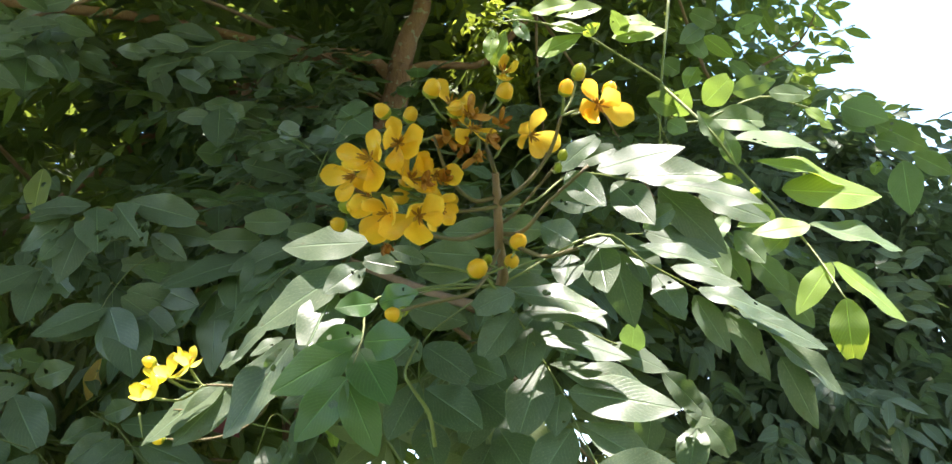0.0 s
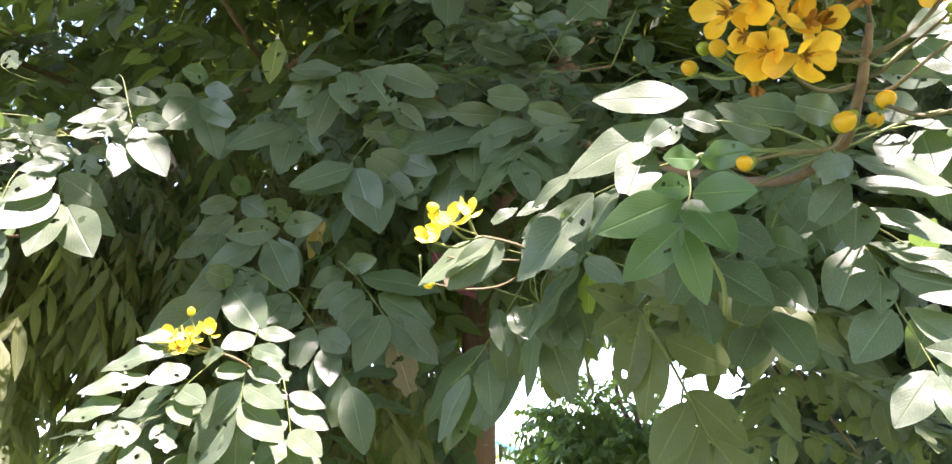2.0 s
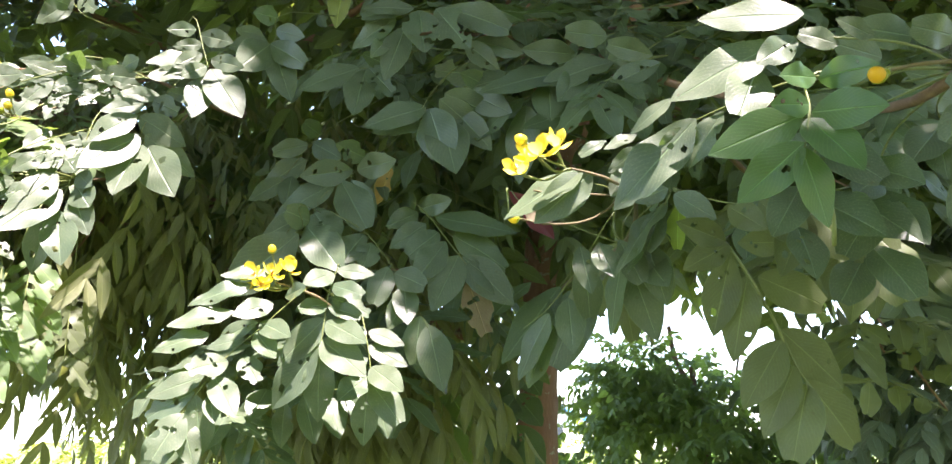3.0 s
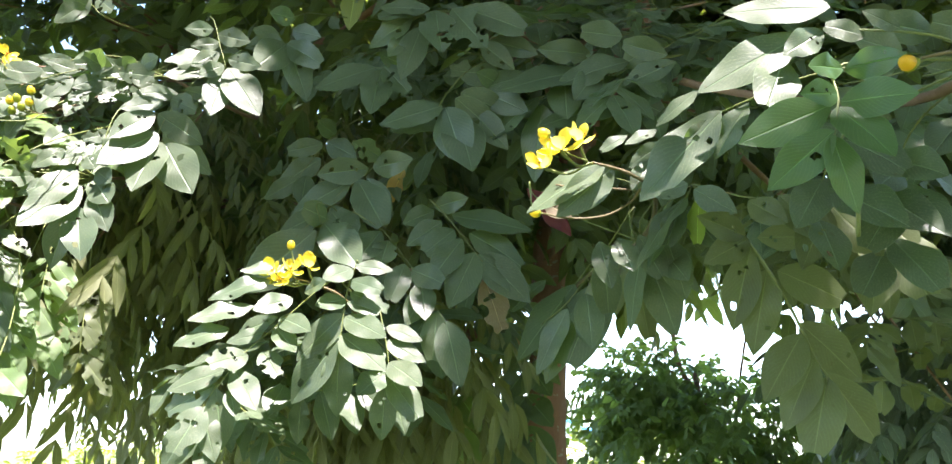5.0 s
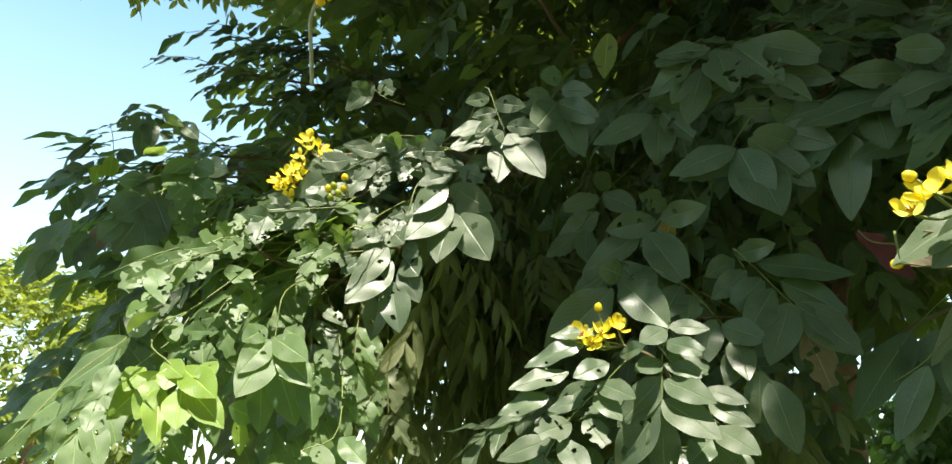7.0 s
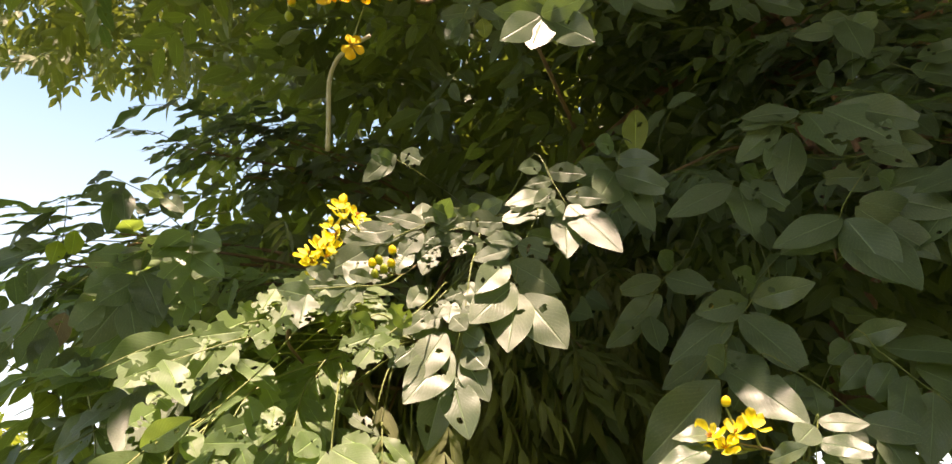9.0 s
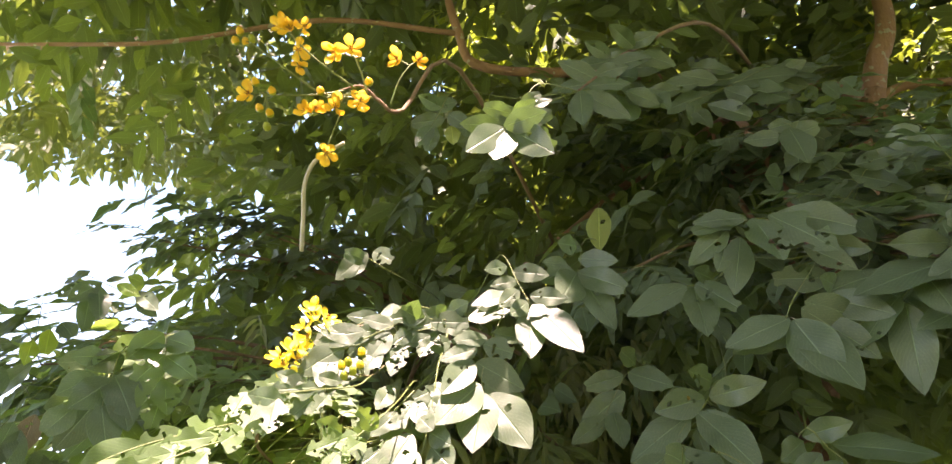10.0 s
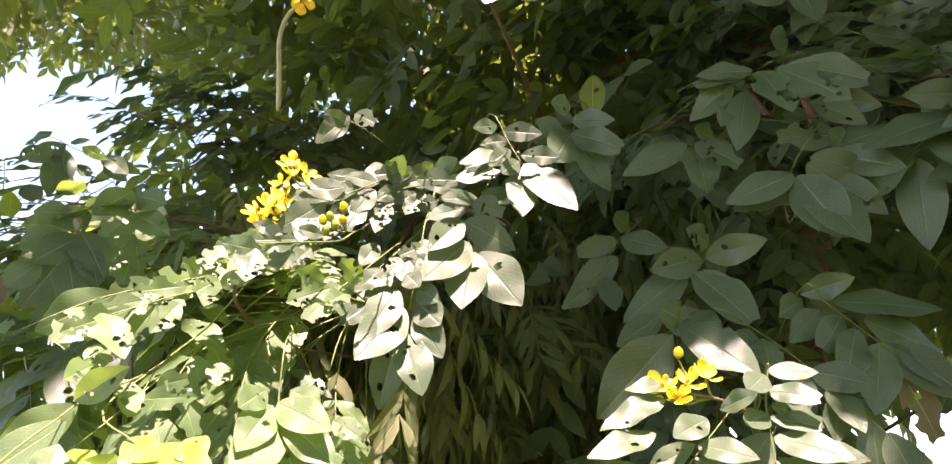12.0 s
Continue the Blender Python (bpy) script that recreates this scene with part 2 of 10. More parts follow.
def tube(name, points, r0, r1, mat, steps=5, sides=7, knobs=0.0, seed=0):
    """Tapered round stem along a smooth line, with uneven girth."""
    rng = random.Random(seed)
    line = smooth_line(points, steps)
    n = len(line)
    verts, faces = [], []
    across = Vector((0.31, 0.22, 0.92))
    for i, c in enumerate(line):
        way = (line[min(i + 1, n - 1)] - line[max(i - 1, 0)]).normalized()
        a = way.cross(across)
        if a.length < 0.05:
            a = way.cross(Vector((1, 0, 0)))
        a.normalize()
        b = way.cross(a)
        r = r0 + (r1 - r0) * i / (n - 1)
        r *= 1 + knobs * (rng.random() - 0.35)
        for k in range(sides):
            w = 2 * math.pi * k / sides
            verts.append(c + (a * math.cos(w) + b * math.sin(w)) * r * (1 + 0.25 * knobs * (rng.random() - 0.5)))
    for i in range(n - 1):
        for k in range(sides):
            j = (k + 1) % sides
            faces.append((i * sides + k, i * sides + j, (i + 1) * sides + j, (i + 1) * sides + k))
    faces.append(tuple(reversed(range(sides))))
    faces.append(tuple(range((n - 1) * sides, n * sides)))
    return mesh_of(name, verts, faces, mat)


def blade_shape(seed, rows, cols, widest=0.48, droop=0.10, fold=0.16, wave=0.02, holes=0, bites=0, notch=False, sharp=1.0):
    """A leaflet 1 long along y and 1 wide, with midrib fold, droop, wavy rim, and holes or bites where insects fed."""
    rng = random.Random(seed)
    ph = rng.random() * 6.3
    spots = [(rng.uniform(-0.30, 0.30), rng.uniform(0.25, 0.85), rng.uniform(0.018, 0.050)) for _ in range(holes)]
    nips = [(rng.choice((-1, 1)) * rng.uniform(0.38, 0.52), rng.uniform(0.2, 1.0), rng.uniform(0.05, 0.10) * (1.25 if bites > 3 else 1.0)) for _ in range(bites)]
    if notch:
        nips.append((rng.uniform(-0.08, 0.08), 1.0, rng.uniform(0.08, 0.16)))
    flat, uvs = [], []
    for i in range(rows + 1):
        v = i / rows
        w = (math.sin(math.pi * v ** (math.log(0.5) / math.log(widest))) ** 0.80) * (1 - 0.20 * sharp * v * v)
        w = max(w, 0.012 if i in (0, rows) else 0.05)
        for j in range(cols + 1):
            u = j / cols - 0.5
            flat.append([u * w, v])
            uvs.append((j / cols, v))
    faces = []
    for i in range(rows):
        for j in range(cols):
            a = i * (cols + 1) + j
            quad = (a, a + 1, a + cols + 2, a + cols + 1)
            cx = sum(flat[q][0] for q in quad) / 4
            cy = sum(flat[q][1] for q in quad) / 4
            if any(((cx - x) * 0.45) ** 2 + (cy - y) ** 2 < r * r for x, y, r in spots + nips):
                continue
            faces.append(quad)
    for p in flat:
        for x, y, r in spots + nips:
            dx, dy = (p[0] - x) * 0.45, p[1] - y
            d = math.hypot(dx, dy)
            if 1e-6 < d < r * 1.25 and d > r * 0.55:
                p[0], p[1] = x + dx / d * r / 0.45, y + dy / d * r
    verts = []
    for x, y in flat:
        z = fold * abs(x) * 0.45 - droop * y * y + wave * math.sin(y * 11 + ph) * abs(x) * 2 + 0.003 * math.sin(y * 9 + 5 * x + ph)
        verts.append((x, y, z))
    return verts, faces, uvs


BLADES = {}


def blades(mat, fine=True):
    """Twelve leaflet shapes in this material: whole, holed, bitten and notched."""
    if (mat.name, fine) not in BLADES:
        made = []
        for k in range(12):
            v, f, uv = blade_shape(40 + k, 22 if fine else 13, 14 if fine else 8, 0.44 + 0.03 * (k % 4), 0.04 + 0.035 * (k % 5), 0.05 + 0.06 * (k % 4), 0.02 + 0.012 * (k % 3),
                                   (0, 1, 0, 3, 0, 2, 5, 0, 1, 3, 4, 0)[k], (0, 0, 1, 0, 0, 2, 3, 0, 0, 4, 6, 0)[k], k in (4, 7, 9), 0.4 + 0.2 * (k % 4))
            made.append(mesh_of("leaflet", v, f, mat, uv))
        BLADES[mat.name, fine] = made
    return BLADES[mat.name, fine]


def leaflet(leaf, base, tip, normal, width, shape, mat, fine=True):
    """One leaflet from base to tip with its upper face towards normal."""
    base, tip = Vector(base), Vector(tip)
    y = tip - base
    length = y.length
    y.normalize()
    z = Vector(normal)
    z = (z - y * z.dot(y)).normalized()
    x = y.cross(z)
    ob = part("leaflet", blades(mat, fine)[shape % 12], leaf)
    m = Matrix((x, y, z)).transposed().to_4x4()
    m.translation = base
    ob.matrix_basis = m @ Matrix.Diagonal((width, length, length, 1))
    return ob


def compound_leaf(branch, points, mat=None, label="", r=0.0007):
    """The stalk of a feathered leaf; its leaflets hang on it."""
    return part("compound_leaf", tube("compound_leaf", points, min(r * 1.9, 0.0022), min(r * 1.0, 0.0010), mat or STALK, 4, 6), branch, label)


def feather(branch, base, tip, normal, pairs, size, mat=None, seed=0, ratio=0.42, sag=0.08, spread=58, bitten=False):
    """A whole feathered leaf from base to tip: pairs of leaflets along a sagging stalk."""
    mat = mat or LEAF
    rng = random.Random(seed)
    base, tip, n = Vector(base), Vector(tip), Vector(normal).normalized()
    way = tip - base
    mid = base.lerp(tip, 0.5) + Vector((0, 0, sag * way.length))
    line = smooth_line([base, mid, tip], 12)
    leaf = compound_leaf(branch, [base, mid, tip])
    for i in range(pairs):
        s = 0.24 + 0.76 * i / max(1, pairs - 1)
        k = min(len(line) - 2, int(s * (len(line) - 1)))
        at, fw = line[k], (line[k + 1] - line[k]).normalized()
        sidew = fw.cross(n).normalized()
        for sg in (-1, 1):
            a = radians(spread - 20 * s + rng.uniform(-9, 9))
            d = fw * math.cos(a) + sidew * sg * math.sin(a) + n * rng.uniform(-0.22, 0.05) + Vector((0, 0, -0.18))
            ln = size * (0.78 + 0.3 * s) * rng.uniform(0.9, 1.1)
            nn = n + sidew * sg * rng.uniform(-0.1, 0.3) + Vector((rng.uniform(-0.2, 0.2), rng.uniform(-0.2, 0.2), rng.uniform(0, 0.25)))
            leaflet(leaf, at, at + d.normalized() * ln, nn, ln * ratio * rng.uniform(0.9, 1.1), rng.choice((1, 2, 3, 5, 6, 9, 10)) if bitten else rng.randrange(12), mat, bitten)
    return leaf


def petal_shape(seed, broad=0.60, more=0.0):
    """A spoon-shaped petal 1 long on a narrow claw, cupped, with a slightly crumpled rim."""
    rng = random.Random(seed)
    cup, curl = rng.uniform(0.45, 0.85) + more, rng.uniform(0.14, 0.40) + more
    verts, faces, uvs = [], [], []
    for i in range(11):
        v = i / 10
        w = 0.10 + 0.90 * math.sin(math.pi * min(1, v ** 1.55 * 0.90 + 0.02)) ** 0.9
        w *= 1 if v < 0.8 else math.sqrt(max(0.03, 1 - ((v - 0.8) / 0.205) ** 2))
        for j in range(7):
            u = j / 6 - 0.5
            z = curl * v * v - 0.10 * math.sin(math.pi * v) + cup * u * u * w + 0.025 * math.sin(9 * u + 7 * v + seed) * v
            verts.append((u * w * (broad + 0.06 * (seed % 3)), v, z))
            uvs.append((j / 6, v))
    for i in range(10):
        for j in range(6):
            a = i * 7 + j
            faces.append((a, a + 1, a + 8, a + 7))
    return verts, faces, uvs


PETALS = [mesh_of("petal", *petal_shape(k)[:2], PETAL) for k in range(5)]
LIT_PETALS = [mesh_of("petal", *petal_shape(k)[:2], LIT_PETAL) for k in range(5)]
WILTS = [mesh_of("petal", *petal_shape(k + 9, 0.34, 0.5)[:2], WILTED) for k in range(3)]


def lathe(name, rings, mat, sides=10):
    """Round body about y from rings of (y, radius)."""
    verts, faces = [], []
    for y, r in rings:
        for k in range(sides):
            w = 2 * math.pi * k / sides
            verts.append((r * math.cos(w), y, r * math.sin(w)))
    for i in range(len(rings) - 1):
        for k in range(sides):
            j = (k + 1) % sides
            faces.append((i * sides + k, i * sides + j, (i + 1) * sides + j, (i + 1) * sides + k))
    faces.append(tuple(range(sides)))
    faces.append(tuple(range((len(rings) - 1) * sides, len(rings) * sides)))
    return mesh_of(name, verts, faces, mat)


EGG = [(0.0, 0.10), (0.06, 0.26), (0.2, 0.36), (0.42, 0.42), (0.64, 0.39), (0.82, 0.29), (0.94, 0.15), (1.0, 0.03)]
BUD_MESH = lathe("bud", EGG, BUD)
LIT_BUD_MESH = lathe("bud", EGG, LIT_BUD)
GREEN_BUD_MESH = lathe("bud", EGG, GREEN_BUD)
SEPAL_MESH = lathe("calyx", [(-0.05, 0.06), (0.0, 0.17), (0.1, 0.33), (0.24, 0.41), (0.30, 0.41)], GREEN_BUD)


def stamen_mesh(name, mat, seed):
    """A tuft of curved stamens with thick anthers and one long style."""
    rng = random.Random(seed)
    verts, faces = [], []
    for k in range(9):
        w = 2 * math.pi * k / 9 + rng.uniform(-0.3, 0.3)
        out = rng.uniform(0.15, 0.45)
        pts = [Vector((0, 0, 0.02)), Vector((out * 0.4 * math.cos(w), out * 0.4 * math.sin(w), 0.22)), Vector((out * math.cos(w), out * math.sin(w), rng.uniform(0.34, 0.52)))]
        for i, (c, r) in enumerate(zip(smooth_line(pts, 2), (0.018, 0.025, 0.06, 0.062, 0.03))):
            for q in range(5):
                verts.append(c + Vector((r * math.cos(q * 1.257), r * math.sin(q * 1.257), 0)))
        b = k * 25
        for i in range(4):
            for q in range(5):
                e = (q + 1) % 5
                faces.append((b + i * 5 + q, b + i * 5 + e, b + i * 5 + 5 + e, b + i * 5 + 5 + q))
        faces.append(tuple(range(b + 20, b + 25)))
    return mesh_of(name, verts, faces, mat)


STAMENS = stamen_mesh("stamen_tuft", STAMEN, 3)


def basis(axis, spin):
    z = Vector(axis).normalized()
    x = z.cross(Vector((0.13, 0.21, 1)))
    x.normalize()
    y = z.cross(x)
    c, s = math.cos(spin), math.sin(spin)
    return Matrix((x * c + y * s, y * c - x * s, z)).transposed().to_4x4()


# extra upward tilt per branch, set so that its flowers catch more sun
UPWARD = {"flowering_branch.001": 0.75, "flowering_branch.002": 0.7, "flowering_branch.003": 0.5, "flowering_branch.004": 0.2}
# sunlit bunches take lemon copies, the sunlight put into the colour; others are gold
SUNLIT_BUNCHES = ("flowering_branch.001", "flowering_branch.002", "flowering_branch.003")


def flower(branch, at, face, size, root, seed, wilted=False, missing=()):
    """Open five-petalled flower: pedicel with a green cup, petals, stamens."""
    rng = random.Random(seed)
    at, face = Vector(at), Vector(face).normalized()
    face = (face + Vector((0.0, -0.1, UPWARD.get(branch.name, 0.0)))).normalized()
    root = Vector(root)
    back = at - face * size * 0.10
    bend = root.lerp(back, 0.6) - face * size * 0.25
    f = part("flower", tube("flower", [root, bend, back, at], 0.0009, 0.0022 * size / 0.04, STALK, 4, 6), branch)
    b = basis(face, rng.random() * 6)
    for k in range(5):
        if k in missing:
            continue
        w = k * 1.2566 + rng.uniform(-0.34, 0.34)
        me = rng.choice(WILTS) if wilted else (LIT_PETALS if branch.name in SUNLIT_BUNCHES else PETALS)[(k + seed) % 5]
        p = part("petal", me, f)
        ln = size * 0.55 * rng.uniform(0.74, 1.16) * (0.6 if wilted else 1)
        tilt = radians(rng.uniform(-10, 56) + (45 if wilted else 0))
        m = b @ Matrix.Rotation(w, 4, "Z") @ Matrix.Rotation(tilt, 4, "X")
        m.translation = at + m.to_3x3() @ Vector((0, size * 0.02, 0))
        p.matrix_basis = m @ Matrix.Diagonal((ln, ln, ln, 1))
    s = part("stamen_tuft", STAMENS, f)
    m = b.copy()
    m.translation = at
    s.matrix_basis = m @ Matrix.Diagonal((size * 0.34, size * 0.34, size * 0.42, 1))
    return f


def bud(branch, at, way, size, root, green=False):
    """A round bud on its thin stalk with sepals clasping it."""
    at, way, root = Vector(at), Vector(way).normalized(), Vector(root)
    lift = root.lerp(at, 0.55) + Vector((0, 0, -0.12 * (at - root).length))
    st = part("flower_bud", tube("flower_bud", [root, lift, at], 0.0009, 0.0012, STALK, 4, 6), branch)
    b = basis(way, 0.0) @ Matrix.Rotation(radians(90), 4, "X")
    b.translation = at
    for nm, me in (("bud", (LIT_BUD_MESH if branch.name in SUNLIT_BUNCHES else BUD_MESH) if not green else GREEN_BUD_MESH), ("calyx", SEPAL_MESH)):
        o = part(nm, me, st)
        o.matrix_basis = b @ Matrix.Diagonal((size, size, size, 1))
    return st


def stem(branch, name, points, r0, r1, mat, knobs=0.25, seed=1, label=""):
    return part(name, tube(name, points, r0, r1, mat, 5, 8, knobs, seed), branch, label)


LOW = {rows: [np.array(a) for a in blade_shape(5, rows, 2, 0.47, 0.14, 0.22, 0.03)] for rows in (3, 4)}


def leaf_mass(name, placed, mat, rows=4):
    """Many leaflets in one mesh, one matrix each."""
    m = np.asarray(placed, dtype=np.float64)
    low_v, low_f, low_uv = LOW[rows]
    k, n = len(m), len(low_v)
    v = np.einsum("kij,nj->kni", m[:, :3, :3], low_v) + m[:, None, :3, 3]
    f = (low_f[None] + (np.arange(k) * n)[:, None, None]).reshape(-1, 4)
    return mesh_of(name, v.reshape(-1, 3).tolist(), f.tolist(), mat, np.tile(low_uv, (k, 1)))


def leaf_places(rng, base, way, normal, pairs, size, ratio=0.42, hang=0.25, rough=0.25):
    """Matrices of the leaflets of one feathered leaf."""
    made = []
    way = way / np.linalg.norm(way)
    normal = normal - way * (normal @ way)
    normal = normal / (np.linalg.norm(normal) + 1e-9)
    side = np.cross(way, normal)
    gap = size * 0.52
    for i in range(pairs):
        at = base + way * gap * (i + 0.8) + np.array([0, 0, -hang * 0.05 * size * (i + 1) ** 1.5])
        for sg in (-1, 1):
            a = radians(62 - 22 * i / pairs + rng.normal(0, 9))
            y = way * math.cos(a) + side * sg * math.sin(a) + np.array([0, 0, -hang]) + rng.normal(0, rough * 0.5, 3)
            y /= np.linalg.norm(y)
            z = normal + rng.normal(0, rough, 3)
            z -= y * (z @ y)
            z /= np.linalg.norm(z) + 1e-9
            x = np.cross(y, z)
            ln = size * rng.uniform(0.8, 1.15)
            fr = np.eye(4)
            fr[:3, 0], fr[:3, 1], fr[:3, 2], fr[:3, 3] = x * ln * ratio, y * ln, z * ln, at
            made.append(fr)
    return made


# ---- ground and distance ----
def ground_sheet():
    """One sheet of uneven grassy ground to the horizon."""
    verts, faces = [], []
    rad = [0, 1.5, 3, 5, 8, 12, 18, 28, 45, 80, 160, 400, 1200, 3500]
    n = 40
    for r in rad:
        for k in range(n):
            w = 2 * math.pi * k / n
            x, y = r * math.cos(w), r * math.sin(w)
            verts.append((x, y, 0.10 * noise.noise(Vector((x * 0.25, y * 0.25, 0))) if r < 60 else 0.0))
    for i in range(len(rad) - 1):
        for k in range(n):
            j = (k + 1) % n
            faces.append((i * n + k, i * n + j, (i + 1) * n + j, (i + 1) * n + k))
    return mesh_of("ground", verts, faces, SOIL)


tagged(new("ground", ground_sheet()), "uneven grassy ground reaching to the horizon", "ground", kind="structure")

# places that the sun reaches through the crown: centre and width
LIT = [((0.17, 0.54, 1.80), 0.0), ((-0.065, 0.66, 1.79), 0.04), ((-0.25, 0.81, 1.745), 0.07), ((0.28, 0.70, 1.79), 0.09), ((0.35, 0.76, 1.69), 0.14),
       ((0.17, 0.69, 1.645), 0.04), ((0.31, 0.83, 2.09), 0.07), ((0.21, 0.80, 2.09), 0.03), ((-0.98, 1.92, 3.52), 0.25), ((0.45, 3.2, 3.8), 0.30), ((0.46, 0.90, 1.84), 0.17), ((-0.64, 0.98, 1.71), 0.06),
       ((-0.56, 0.96, 1.60), 0.11), ((-0.67, 0.92, 1.55), 0.13)]
LIT += [((-0.861, 0.979, 1.914), 0.11), ((-0.882, 0.878, 1.755), 0.11), ((-0.967, 0.937, 1.992), 0.11), ((-1.064, 0.893, 2.004), 0.09), ((-0.801, 1.070, 2.048), 0.02), ((-1.125, 0.719, 1.796), 0.10),
       ((-1.108, 0.598, 1.605), 0.11), ((-0.988, 0.774, 1.640), 0.13), ((-1.444, 0.917, 2.020), 0.06), ((-0.744, 0.900, 2.243), 0.07), ((-0.995, 0.963, 1.804), 0.10), ((-1.099, 1.049, 2.212), 0.05),
       ((-0.8, 2.6, 4.0), 0.30), ((-0.91, 1.85, 3.48), 0.16), ((0.33, 2.27, 3.23), 0.10)]


def shaded(places, slack):
    """For each place, False where a leaf there would stand between the sun and one of the sunlit sprays."""
    ok = np.ones(len(places), dtype=bool)
    way = np.array(to_sun)
    for c, r in LIT:
        d = places - np.array(c)
        along = d @ way
        ok &= ~((along > 0.12) & (np.linalg.norm(d - along[:, None] * way, axis=1) < r + slack))
    return ok


def crown_part(tree, name, mat, seed, count, centre, radii, size, pairs, hang, keep=None, shell=0.0, ratio=0.42, aim=None, rough=0.3, label="", gap=-0.28, rows=4):
    """A cloud of feathered leaves in an ellipsoid, with lumps and gaps."""
    rng = np.random.default_rng(seed)
    placed = []
    c, r = np.array(centre), np.array(radii)
    for _ in range(count):
        q = rng.normal(0, 1, 3)
        q /= np.linalg.norm(q)
        q *= (shell + (1 - shell) * rng.random()) ** 0.42
        p = c + q * r
        lump = noise.noise(Vector(p * 2.2 / max(0.8, min(radii))) + Vector((seed, 0, 0)))
        if lump < gap or (keep and not keep(p)):
            continue
        way = (q if aim is None else np.array(aim)) + rng.normal(0, 0.55, 3) + np.array([0, 0, -hang])
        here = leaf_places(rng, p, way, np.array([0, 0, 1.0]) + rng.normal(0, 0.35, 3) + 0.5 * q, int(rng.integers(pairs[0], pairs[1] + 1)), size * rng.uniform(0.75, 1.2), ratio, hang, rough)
        placed += here
    placed = np.array(placed)
    placed = placed[shaded(placed[:, :3, 3] + 0.5 * placed[:, :3, 1], size * 0.4)]
    return tagged(part(name, leaf_mass(name, placed, mat, rows), tree, label), kind="stuff")


# ---- the flowering tree: trunk, limbs, shaded crown ----
tree = thing("flowering_tree", (-0.78, 2.14, 0.0), "leaning flowering tree with reddish bark and dark shaded crown", "tree")
stem(tree, "trunk", [(-0.49, 2.05, -0.05), (-0.48, 2.05, 0.6), (-0.458, 2.05, 1.35), (-0.44, 2.05, 1.65), (-0.40, 2.05, 2.05), (-0.214, 1.932, 2.414), (-0.031, 1.932, 2.766), (0.003, 1.932, 2.893)], 0.062, 0.036, BARK, 0.12, 3)
stem(tree, "limb", [(-0.007, 1.932, 2.865), (0.054, 1.932, 3.006), (0.120, 1.932, 3.137), (0.172, 1.932, 3.476), (0.209, 1.960, 3.852), (0.238, 1.979, 4.416)], 0.034, 0.018, BARK, 0.12, 4)
stem(tree, "limb", [(-0.016, 1.932, 2.846), (-0.058, 1.932, 2.931), (-0.109, 1.904, 2.949), (-0.200, 1.848, 2.926), (-0.322, 1.885, 2.945), (-0.42, 1.80, 2.84), (-0.58, 1.79, 2.76), (-0.72, 1.82, 2.73), (-0.95, 1.85, 2.62), (-1.3, 1.9, 2.5)], 0.020, 0.008, BARK, 0.15, 5)
stem(tree, "limb", [(0.012, 1.932, 2.865), (0.059, 1.932, 2.888), (0.121, 1.932, 2.884), (0.265, 1.923, 2.855), (0.426, 1.791, 2.902), (0.8, 1.7, 3.05), (1.2, 1.5, 3.0)], 0.014, 0.007, BARK, 0.15, 6)
stem(tree, "limb", [(-0.385, 1.81, 2.865), (-0.382, 1.70, 2.78), (-0.378, 1.654, 2.735), (-0.358, 1.535, 2.513), (-0.345, 1.50, 2.30), (-0.34, 1.5, 2.15)], 0.014, 0.008, BARK, 0.15, 7)
stem(tree, "limb", [(-0.43, 1.79, 2.83), (-0.44, 1.74, 2.70), (-0.44, 1.72, 2.6), (-0.42, 1.66, 2.45), (-0.40, 1.62, 2.35), (-0.36, 1.55, 2.22)], 0.009, 0.006, BARK, 0.15, 11)
stem(tree, "limb", [(-0.45, 2.04, 1.72), (-0.66, 2.10, 1.75), (-0.95, 2.0, 1.9), (-1.25, 1.85, 2.1), (-1.5, 1.75, 2.3)], 0.022, 0.010, BARK, 0.15, 8)
stem(tree, "limb", [(-0.19, 1.92, 2.96), (-0.6, 1.70, 3.02), (-0.95, 1.45, 2.97), (-1.0, 1.37, 3.06), (-1.02, 1.33, 3.35), (-1.0, 1.3, 3.8)], 0.014, 0.010, BARK, 0.15, 9)
stem(tree, "limb", [(-0.99, 1.38, 3.05), (-1.3, 1.2, 3.07), (-1.66, 1.05, 3.01), (-1.98, 0.97, 3.07), (-2.4, 0.9, 3.2)], 0.0075, 0.004, BARK, 0.15, 10)

crown_part(tree, "crown", CROWN, 11, 1700, (-0.15, 2.85, 3.05), (1.9, 0.6, 1.15), 0.100, (3, 5), 0.30, lambda p: p[2] > 2.05 or p[0] < -0.6, gap=-0.45)
crown_part(tree, "crown", CROWN, 12, 420, (-0.85, 2.35, 2.15), (1.0, 0.4, 0.50), 0.090, (3, 5), 0.40, lambda p: p[2] > (1.70 if p[0] < -0.72 else 2.0))
# three unseen overhead layers, added to shade the leaves below, open over LIT
crown_part(tree, "crown", CROWN, 13, 2900, (-0.1, 0.6, 4.0), (2.7, 2.9, 0.85), 0.115, (3, 5), 0.25, lambda p: p[2] > 3.1, gap=-0.5, rows=3)
crown_part(tree, "crown", CROWN, 20, 3400, (0.2, 0.6, 4.95), (3.0, 3.3, 0.6), 0.14, (3, 5), 0.25, None, gap=-0.6, rows=3)
crown_part(tree, "crown", CROWN, 44, 1300, (-1.4, -0.1, 4.0), (1.7, 1.7, 0.6), 0.14, (3, 5), 0.25, None, gap=-0.6, rows=3)
